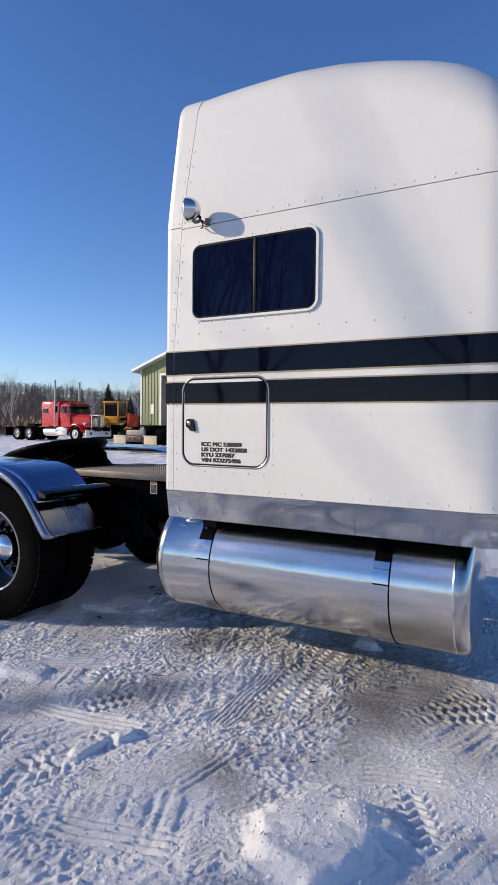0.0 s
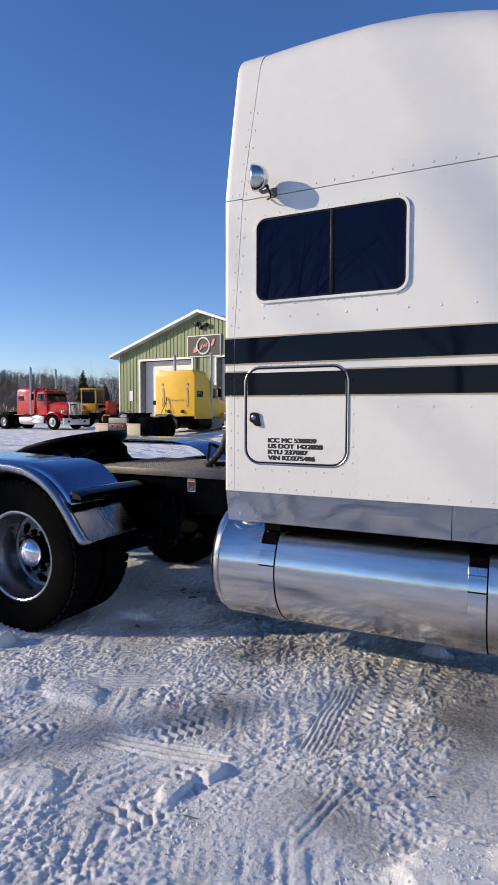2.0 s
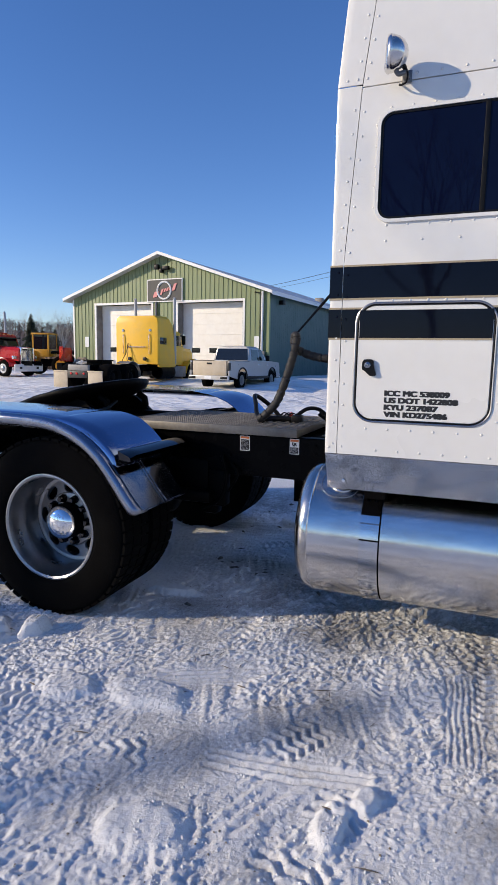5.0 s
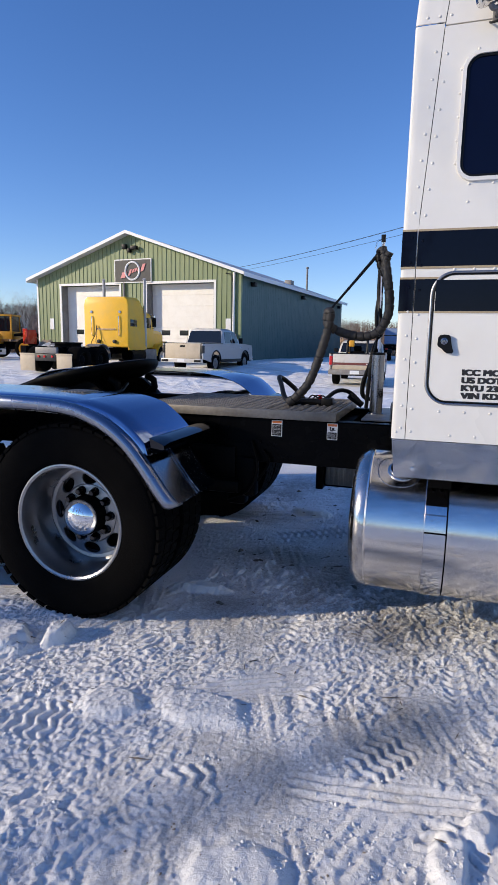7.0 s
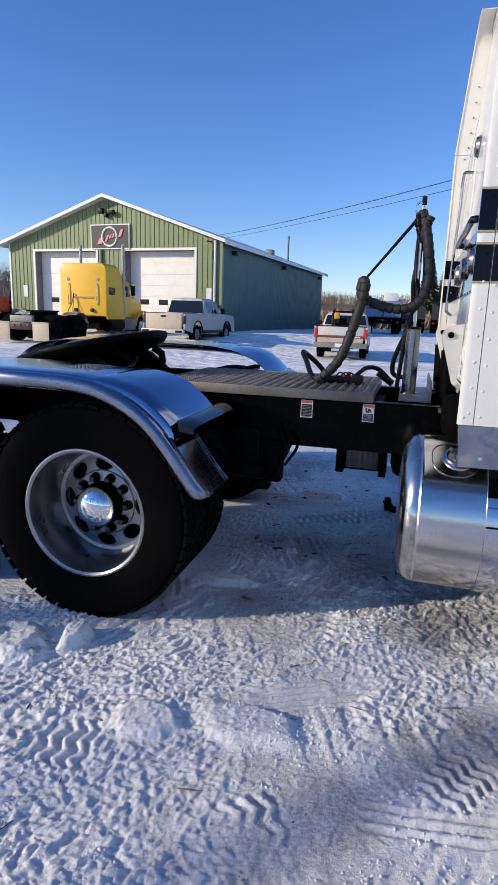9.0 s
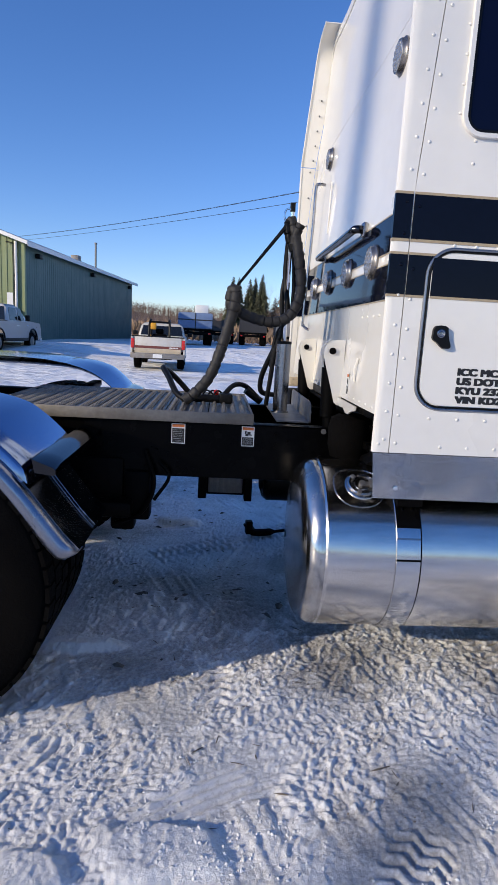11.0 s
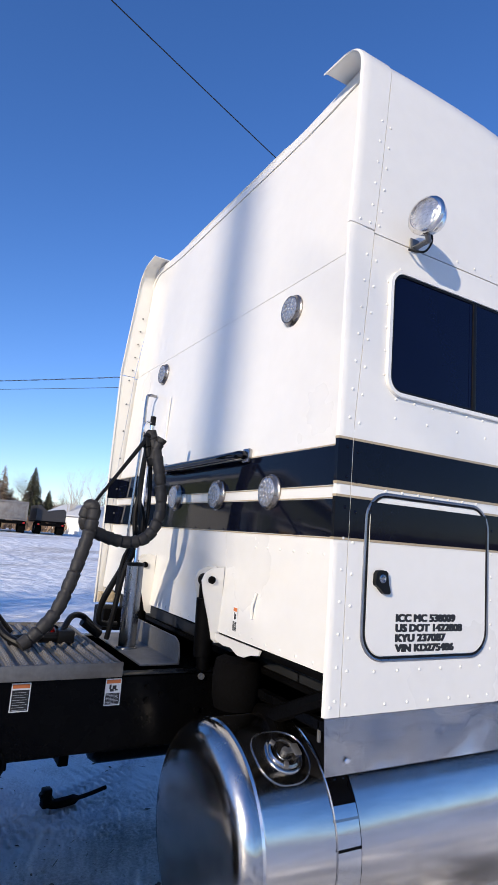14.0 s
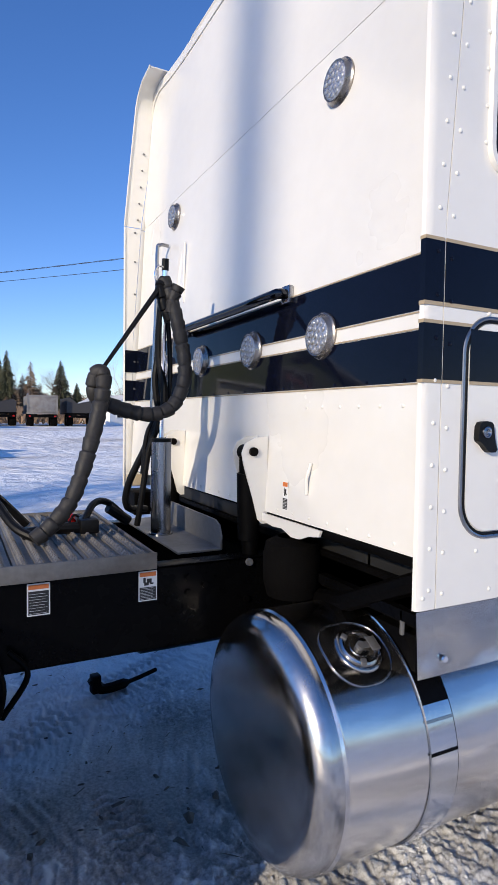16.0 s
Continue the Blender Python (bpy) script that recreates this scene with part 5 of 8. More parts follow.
bm = bmesh.new()
ringp = [(a * 1.0 - 0.01, b, 0.001 - (b * b) / (2 * TR)) for a, b in rounded(0.20, 0.20, 0.085, 8)]
tube(bm, ringp + ringp[:1], 0.0024, 8, cap=False)
part("filler_weld", on_filler(bm), STEEL, tank, "raised weld round the filler", 60)
bm = bmesh.new()
lathe(bm, [(-0.03, 0.070), (-0.004, 0.070), (0.001, 0.066), (0.003, 0.058), (0.010, 0.057), (0.014, 0.052), (0.012, 0.046), (0.006, 0.043), (0.006, 0.030), (0.009, 0.028), (0.009, 0.0)], (0, 0, 0), "z", 44)
cap = part("filler_cap", on_filler(bm), ALU_END, truck, "worn aluminium filler cap", 40)
bm = boxes((-0.010, 0.040, -0.010, 0.010, 0.012, 0.017, 0.002), (0.028, 0.058, -0.022, 0.022, 0.014, 0.019, 0.003))
for a in (0, 120, 240):
    box(bm, -0.008, 0.008, 0.040, 0.058, 0.006, 0.017, 0.002, m=Matrix.Rotation(radians(a + 40), 4, "Z"))
tube(bm, [(0, 0, 0.008), (0, 0, 0.022)], 0.012, 10)
part("lever", on_filler(bm), ZINC, cap)
part("bracket", boxes((-2.05, -2.04, 3.10, 3.112, 0.96, 1.03, 0.003)), ZINC, truck, "small steel bracket")


# wheels: dual tyres on polished ten-hole rims
def dual_wheel(x, near):
    s = 1 if near else -1
    y0 = 2.895 if near else mirror_y(2.895)
    whl = part("wheel", boxes((x - 0.05, x + 0.05, y0 + s * 0.16 - 0.02, y0 + s * 0.16 + 0.02, 0.48, 0.57)), GREASE, truck, "dual wheel with deep polished rim")
    R, Rr = 0.532, 0.318
    for k, yy in enumerate((0.0, 0.305)):
        bm = bmesh.new()
        lathe(bm, [(0.030, Rr - 0.005), (0.010, Rr + 0.012), (0.004, Rr + 0.04), (-0.006, 0.40), (-0.004, 0.45), (0.010, 0.500), (0.022, 0.520), (0.040, 0.5285), (0.235, 0.5285), (0.253, 0.520), (0.265, 0.50),
                   (0.278, 0.45), (0.278, 0.40), (0.27, Rr + 0.02), (0.25, Rr - 0.005)], (x, y0 + s * yy, 0.528), "y", 64, s)
        ty = part("tyre", bm, RUBBER, whl, "worn black tyre with lugged tread", 40)
        bm = bmesh.new()
        for q in range(48):
            a = 2 * math.pi * q / 48
            for (u0, u1, tw) in ((0.012, 0.085, 0.0), (0.10, 0.175, 0.5), (0.19, 0.263, 0.0)):
                m = Matrix.Translation((x, y0 + s * yy, 0.528)) @ Matrix.Rotation(a + tw * math.pi / 48 * 2, 4, "Y")
                box(bm, -0.027, 0.027, min(s * u0, s * u1), max(s * u0, s * u1), 0.518, 0.5335, 0.0, m=m)
        part("tread", bm, RUBBER, whl, "", 0)
        bm = bmesh.new()
        lathe(bm, [(0.034, Rr - 0.002), (0.022, Rr + 0.004), (0.014, Rr + 0.002), (0.012, Rr - 0.006), (0.018, Rr - 0.018), (0.05, Rr - 0.024), (0.105, Rr - 0.027), (0.118, Rr - 0.036), (0.205, Rr - 0.044)] +
              ([(0.234, Rr - 0.052)] if k == 0 else [(0.22, Rr - 0.05)]), (x, y0 + s * yy, 0.528), "y", 64, s)
        part("rim", bm, WHEEL_ALU, whl, "polished aluminium rim", 40)
    # disc with ten oval holes
    bm = bmesh.new()
    n_h, yd = 8, 0.240
    seg = 96

    def on_disc(r, a, d):
        return (x + r * math.cos(a), y0 + s * d, 0.528 + r * math.sin(a))

    def oval(q, k, scale, sink):
        u, v = math.cos(2 * math.pi * k / 24), math.sin(2 * math.pi * k / 24)
        return on_disc(0.205 + 0.035 * scale * u, 2 * math.pi * q / n_h + 0.25 * scale * v, yd - 0.010 + 0.28 * 0.035 * scale * u + sink)

    for rr in (((Rr - 0.050, yd - 0.002), (0.2479, yd + 0.00204)), ((0.1621, yd - 0.02204), (0.105, yd - 0.030))):
        loft(bm, [[on_disc(r, 2 * math.pi * k / seg, d) for k in range(seg)] for r, d in rr], caps=False)
    for q in range(n_h):
        a0 = 2 * math.pi * q / n_h
        rim_pts = []
        for k in range(24):
            u, v = math.cos(2 * math.pi * k / 24), math.sin(2 * math.pi * k / 24)
            m = max(abs(u), abs(v))
            rim_pts.append(on_disc(0.205 + 0.043 * u / m, a0 + math.pi / n_h * v / m, yd - 0.010 + 0.28 * 0.043 * u / m))
        loft(bm, [rim_pts, [oval(q, k, 1.08, 0.0) for k in range(24)]], caps=False)
    bmesh.ops.recalc_face_normals(bm, faces=bm.faces)
    part("disc", bm, WHEEL_ALU, whl, "wheel disc with hand holes", 0)
    for q in range(n_h):
        bm = bmesh.new()
        loft(bm, [[oval(q, k, w, sink) for k in range(24)] for w, sink in ((1.10, 0.001), (1.06, -0.0015), (1.01, 0.0), (0.98, 0.005), (0.97, 0.016))], caps=False)
        part("hole_lip", bm, WHEEL_ALU, whl, "", 60)
    part("brake_drum", lathe(bmesh.new(), [(0.285, 0.0), (0.28, 0.24), (0.40, 0.24), (0.40, 0.0)], (x, y0, 0.528), "y", 32, s), GREASE, whl)
    for k in range(10):
        bm = bmesh.new()
        a = 2 * math.pi * k / 10
        c = (x + 0.136 * math.cos(a), 0, 0.528 + 0.136 * math.sin(a))
        lathe(bm, [(0.226, 0.027), (0.208, 0.026), (0.200, 0.022), (0.180, 0.0205), (0.168, 0.014), (0.166, 0.0)], (c[0], y0, c[2]), "y", 12, s)
        part("wheel_nut", bm, DARK_CHROME, whl, "dark wheel nut")
    bm = bmesh.new()
    lathe(bm, [(0.232, 0.171), (0.222, 0.172), (0.216, 0.168), (0.220, 0.163), (0.232, 0.162)], (x, y0, 0.528), "y", 56, s)
    part("nut_ring", bm, WHEEL_ALU, whl, "raised ring round the wheel nuts", 50)
    bm = bmesh.new()
    lathe(bm, [(0.232, 0.116), (0.213, 0.113), (0.140, 0.107), (0.134, 0.103), (0.134, 0.0)], (x, y0, 0.528), "y", 40, s)
    part("hub", bm, GREASE, whl)
    bm = bmesh.new()
    lathe(bm, [(0.134, 0.101), (0.126, 0.103), (0.119, 0.099), (0.104, 0.088), (0.090, 0.066), (0.081, 0.040), (0.077, 0.016), (0.0765, 0.0)], (x, y0, 0.528), "y", 40, s)
    part("hub_cap", bm, CHROME, whl, "domed chrome hub cap", 60)


for wx in (-3.81, -5.13):
    dual_wheel(wx, True)
    dual_wheel(wx, False)


# tandem fenders: a flat piece over the axles and a crowned quarter piece rolled down at the front
def fender(near):
    f = (lambda y: y) if near else mirror_y
    y0, y1 = 2.895, 3.44

    def sheet(prof, crown, turned_in=False, rolled=False):
        prof = [(p.x, p.z) for p in smooth_path([(a, 0, b) for a, b in prof], 5)]
        secs = []
        left = [math.dist(a, prof[-1]) for a in prof]
        for i, (x, z) in enumerate(prof):
            c = crown(x, z)
            if rolled:
                ring = [(y0 + 0.062, -0.044), (y0 + 0.048, -0.056), (y0 + 0.031, -0.060), (y0 + 0.014, -0.052), (y0 + 0.004, -0.036), (y0 + 0.001, -0.018), (y0 + 0.006, -0.002), (y0 + 0.018, 0.010), (y0 + 0.034, 0.0145), (y0 + 0.050, 0.010),
                        (y0 + 0.056, 0.004), (y0 + 0.060, -0.004)]
            elif near:
                ring = [(y0 + 0.052, 0.004), (y0 + 0.056, 0.010 + 0.36 * c), (y0 + 0.066, 0.012 + 0.50 * c), (y0 + 0.16, 0.012 + 0.72 * c), ((y0 + y1) / 2 + 0.06, 0.012 + 0.96 * c), (y1 - 0.08, 0.012 + 1.10 * c), (y1, 0.012 + 1.14 * c)]
            else:
                ring = [(y0 + 0.052, 0.004), (y0 + 0.056, 0.010 + 0.5 * c), (y0 + 0.066, 0.012 + 1.05 * c), (y0 + 0.16, 0.012 + 1.14 * c), ((y0 + y1) / 2 + 0.06, 0.012 + 0.9 * c), (y1 - 0.08, 0.012 + 0.55 * c), (y1, 0.012 + 0.40 * c)]
            a, b = prof[max(0, i - 1)], prof[min(len(prof) - 1, i + 1)]
            t = Vector((b[0] - a[0], 0, b[1] - a[1])).normalized()
            n = Vector((-t.z, 0, t.x))
            cut = max(0.0, 0.05 - left[i]) if turned_in else 0.0
            inset = 0.05 - math.sqrt(max(0.0, 0.0025 - cut * cut))
            low = max(0.12, math.sqrt(max(0.0, 1 - (cut / 0.05) ** 2))) if turned_in else 1.0
            ring = [(y, q * low if q < 0 else q) for y, q in ring]
            secs.append([(x + n.x * q, f(y + inset * (1 - (y - y0) / (y1 - y0))), z + n.z * q) for y, q in ring])
        bm = bmesh.new()
        loft(bm, secs, closed=False)
        bmesh.ops.recalc_face_normals(bm, faces=bm.faces)
        bmesh.ops.solidify(bm, geom=bm.faces[:], thickness=0.004)
        return bm

    quarter = [(-3.765, 1.156), (-3.72, 1.144), (-3.62, 1.106), (-3.53, 1.055), (-3.45, 0.99), (-3.38, 0.912), (-3.31, 0.82), (-3.245, 0.735), (-3.190, 0.676)]
    fd = part("fender", sheet(quarter, lambda x, z: 0.070 * min(1.0, max(0.02, (z - 0.895) / 0.05)) * min(1.0, 0.30 + max(0.0, (x + 3.765) / 0.22) * 0.7), True), FENDER, truck, "polished stainless quarter fender with sky blue in its colour", 50)
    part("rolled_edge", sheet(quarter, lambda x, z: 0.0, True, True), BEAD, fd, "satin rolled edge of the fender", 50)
    if not near:
        fd.location.z += 0.05
    flat = [(-5.75, 0.76), (-5.70, 0.90), (-5.60, 1.03), (-5.45, 1.12), (-5.25, 1.165), (-5.0, 1.178), (-4.5, 1.180), (-4.1, 1.178), (-3.94, 1.174), (-3.85, 1.168), (-3.760, 1.1545)]
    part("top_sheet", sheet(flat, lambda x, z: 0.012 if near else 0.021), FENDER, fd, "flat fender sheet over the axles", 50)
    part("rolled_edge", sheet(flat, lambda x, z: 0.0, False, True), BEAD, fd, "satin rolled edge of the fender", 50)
    bm = bmesh.new()
    secs = []
    for k in range(12):
        y = 2.945 + (3.72 - 2.945) * k / 11
        dz = -0.010 if k == 0 else 0.0
        secs.append([(-3.345, f(y), 1.014), (-3.318, f(y), 1.012 + dz), (-3.276, f(y), 0.996 + dz), (-3.264, f(y), 0.987 + dz), (-3.264, f(y), 0.962), (-3.272, f(y), 0.957), (-3.335, f(y), 0.965)])
    loft(bm, secs)
    part("step_bar", bm, DARK_CHROME, fd, "dark folded bar across the fender front", 25)
    bm = bmesh.new()
    loft(bm, [[(-3.372, f(y), 0.934), (-3.296, f(y), 0.834), (-3.231, f(y), 0.749), (-3.180, f(y), 0.695), (-3.190, f(y), 0.690), (-3.241, f(y), 0.744), (-3.306, f(y), 0.829), (-3.382, f(y), 0.930)] for y in np.linspace(2.938, 3.43, 6)])
    fp = part("front_plate", bm, DULL_PLATE, fd, "smooth steel plate below the bar", 40)
    for y in (3.17, 3.20):
        part("fold_line", tube(bmesh.new(), [(-3.368, f(y), 0.936), (-3.293, f(y), 0.837), (-3.228, f(y), 0.752), (-3.180, f(y), 0.698)], 0.002, 6), STEEL, fp)
    ya, yb = sorted((f(3.10), f(3.72)))
    part("bracket", boxes((-3.52, -3.46, ya, yb, 0.80, 0.84, 0.004), (-3.62, -3.56, ya, yb, 1.0, 1.04, 0.004)), BLACK, fd)
    ya, yb = sorted((f(3.20), f(3.43)))
    if near:
        bm = bmesh.new()
        for k in range(7):
            box(bm, -4.035 + 0.022 * k, -4.022 + 0.022 * k, 3.20, 3.36, 1.196, 1.204, 0.002)
        box(bm, -4.12, -3.87, 3.18, 3.38, 1.190, 1.197, 0.002)
        part("tread_plate", bm, DECK, fd, "small ribbed plate on the fender top")
        for x in (-4.38, -4.26, -4.5):
            part("bolt", tube(bmesh.new(), [(x, 3.25, 1.188), (x, 3.25, 1.204)], 0.010, 8), ZINC, fd)


fender(True)
fender(False)

# fifth wheel coupling: a round-fronted plate with two rear horns, tipped down to the rear
tl = Matrix.Translation((-4.35, 0, 1.262)) @ Matrix.Rotation(radians(-12.5), 4, "Y") @ Matrix.Translation((4.35, 0, 0))
rim = [(-4.93, 3.90), (-4.86, 3.80), (-4.62, 3.72), (-4.42, 3.69)]
rim += [(-4.42 + 0.47 * math.sin(a), 4.17 - 0.48 * math.cos(a)) for a in [radians(q) for q in range(12, 169, 12)]]
rim += [(-4.42, 4.65), (-4.62, 4.62), (-4.86, 4.54), (-4.93, 4.44), (-4.72, 4.27), (-4.52, 4.21), (-4.45, 4.17), (-4.52, 4.13), (-4.72, 4.07)]


def shrunk(k, z, dx=0.0):
    return [tl @ Vector((-4.42 + (x + 4.42) * k + dx, 4.17 + (y - 4.17) * k, z - 0.05 * max(0.0, -4.62 - x))) for x, y in rim]


bm = bmesh.new()
loft(bm, [shrunk(0.80, -0.075, -0.05), shrunk(0.93, -0.045), shrunk(0.99, -0.012), shrunk(1.0, 0.006), shrunk(0.985, 0.022), shrunk(0.93, 0.030)])
bmesh.ops.recalc_face_normals(bm, faces=bm.faces)
fifth = part("fifth_wheel", bm, GREASE, truck, "greasy black fifth wheel plate", 40)
for y in (3.80, 4.50):
    bm = bmesh.new()
    plate(bm, [(-4.80, 1.05), (-4.02, 1.05), (-4.10, 1.12), (-4.20, 1.20), (-4.30, 1.235), (-4.45, 1.20), (-4.66, 1.13)], lambda u, v, w: (u, y + w, v), 0.05)
    part("pedestal", bm, GREASE, fifth)
part("slide_plate", boxes((-4.80, -3.80, 3.74, 4.60, 1.046, 1.066, 0.004), (-4.5, -3.72, 3.86, 3.94, 1.062, 1.10, 0.008), (-4.5, -3.72, 4.40, 4.48, 1.062, 1.10, 0.008)), GREASE, fifth)
for y in (3.90, 4.44):
    bm = bmesh.new()
    tube(bm, [(-4.14, y, 1.235), (-4.08, y, 1.20), (-4.07, y, 1.15), (-4.12, y, 1.11)], 0.028, 8)
    part("latch_hook", bm, GREASE, fifth)
part("release_arm", tube(bmesh.new(), [(-4.06, 4.0, 1.20), (-3.96, 3.75, 1.17), (-3.93, 3.55, 1.16)], 0.012, 8), GREASE, fifth)


# rivets along the seams
bm = bmesh.new()
lathe(bm, [(0.0, 0.0056), (0.0016, 0.0052), (0.0030, 0.0036), (0.0036, 0.0)], (0, 0, 0), "y", 10, -1)
rivet_mesh = bpy.data.meshes.new("rivet")
bmesh.ops.recalc_face_normals(bm, faces=bm.faces)
bm.to_mesh(rivet_mesh)
bm.free()
rivet_mesh.materials.append(WHITE)
rivet_mesh.polygons.foreach_set("use_smooth", [True] * len(rivet_mesh.polygons))
dark_rivet = rivet_mesh.copy()
dark_rivet.materials[0] = NAVY


def rivet(x, z, parent, navy=False):
    ob = new("rivet", dark_rivet if navy else rivet_mesh)
    ob.parent = parent
    lean = 0.0 if z < 2.7 else -2.5
    ob.matrix_basis = pose(x, side_y(x, z) - (0.002 if navy else 0.0), z, lean, 0, 0)


def in_band(z):
    return any(a < z < b for a, b in BANDS)


z = 1.13
while z < 3.20:
    for x, p in ((seam_x(z) - 0.020, wing_low if z < 2.7 else wing_up), (seam_x(z) + 0.022, side if z < 2.7 else roof)):
        zz = z + (0.012 if p in (wing_low, wing_up) else 0.0)
        if 2.69 < zz < 2.725:
            zz = 2.735
        rivet(x, zz, p, in_band(zz))
    z += 0.098 if z < 2.7 else 0.092
rivet(-2.150, 1.125, wing_low)
rivet(-2.125, 2.735, wing_up)
x = -1.93
while x < -0.2:
    if x > -1.86:
        rivet(x, 2.728, roof)
    rivet(x, 1.122, side)
    x += 0.098
for k in range(9):
    rivet(-1.93 + 0.09 * k, 2.604, side)
for k in range(9):
    rivet(-1.93 + 0.09 * k, 2.122, side)
for k in range(5):
    rivet(-1.988, 2.20 + 0.085 * k, side)
    rivet(-1.145, 2.20 + 0.085 * k, side)
for k in range(11):
    rivet(-1.93 + 0.155 * k, 2.055, side)
for k in range(7):
    rivet(-1.96 + 0.075 * k, 1.800, side)
for k in range(6):
    rivet(-1.425, 1.28 + 0.085 * k, side, in_band(1.28 + 0.085 * k))
for k in range(6):
    rivet(-1.98 + 0.10 * k, 1.222, side)
for k in range(3):
    rivet(-1.2 + 0.17 * k, 1.57, side)


def rear_rivet(y, z, navy=False):
    ob = new("rivet", dark_rivet if navy else rivet_mesh)
    ob.parent = rear
    ob.matrix_basis = pose(rear_x(z) - (0.0025 if navy else 0), y, z, 0, 0, -90)


for k in range(24):
    rear_rivet(3.06 + 0.099 * k, 1.225)
for k in range(6):
    rear_rivet(3.06 + 0.09 * k, 1.575)
for k in range(16):
    rear_rivet(3.06 + 0.15 * k, 1.64, True)
bm = bmesh.new()
for near in (True, False):
    s = 1
    y = FAR - 0.013
    if not near:
        for z in (1.2, 1.3, 1.5, 1.71, 1.88, 2.1, 2.3, 2.5, 2.68, 2.76, 2.86, 2.96, 3.06, 3.16):
            lathe(bm, [(0.0, 0.007), (0.0025, 0.006), (0.004, 0.0)], (-2.098 if z < 2.7 else -2.085 + 0.07 * (z - 2.7), y + (0.0 if z < 2.7 else -0.038 * ((z - 2.7) / 0.65) ** 1.3), z), "y", 8, -1)
tagged(part("wing_bolts", bm, ZINC, truck), kind="stuff")

part("wing_mount", boxes((-2.165, -2.02, FAR - 0.26, FAR - 0.03, 0.95, 1.085, 0.008)), GREASE, truck, "black block under the far corner fairing")
bm = boxes((-2.15, -2.03, FAR - 0.040, FAR - 0.018, 1.10, 1.17, 0.003))
for x, z in ((-2.13, 1.115), (-2.13, 1.155), (-2.05, 1.115), (-2.05, 1.155)):
    tube(bm, [(x, FAR - 0.046, z), (x, FAR - 0.036, z)], 0.008, 6)
part("wing_bracket", bm, SALTY, truck, "stained cream bracket with four bolts")

# a bent scrap of bumper bar lying on the snow beyond the frame
bm = tube(bmesh.new(), smooth_path([(0.20, 0.02, 0.05), (0.05, 0.0, 0.035), (-0.12, -0.01, 0.03), (-0.16, 0.0, 0.05), (-0.19, 0.01, 0.10)]), [0.012] * 8 + [0.028] * 8 + [0.03] * 9, 8)
box(bm, -0.20, -0.15, -0.03, 0.03, 0.02, 0.12, 0.008)
scrap = part("scrap_bar", bm, GREASE, None, "", 40)
tagged(scrap, "bent black metal bar lying on the snow", "scrap metal")
scrap.matrix_world = pose(-2.26, 5.10, 0.0, 0, 0, 8)
# ---- the green garage ----
def place(x, y, turn=0.0, dz=0.0):
    return pose(x, y, ground_at(x, y) + dz, 0, 0, turn)


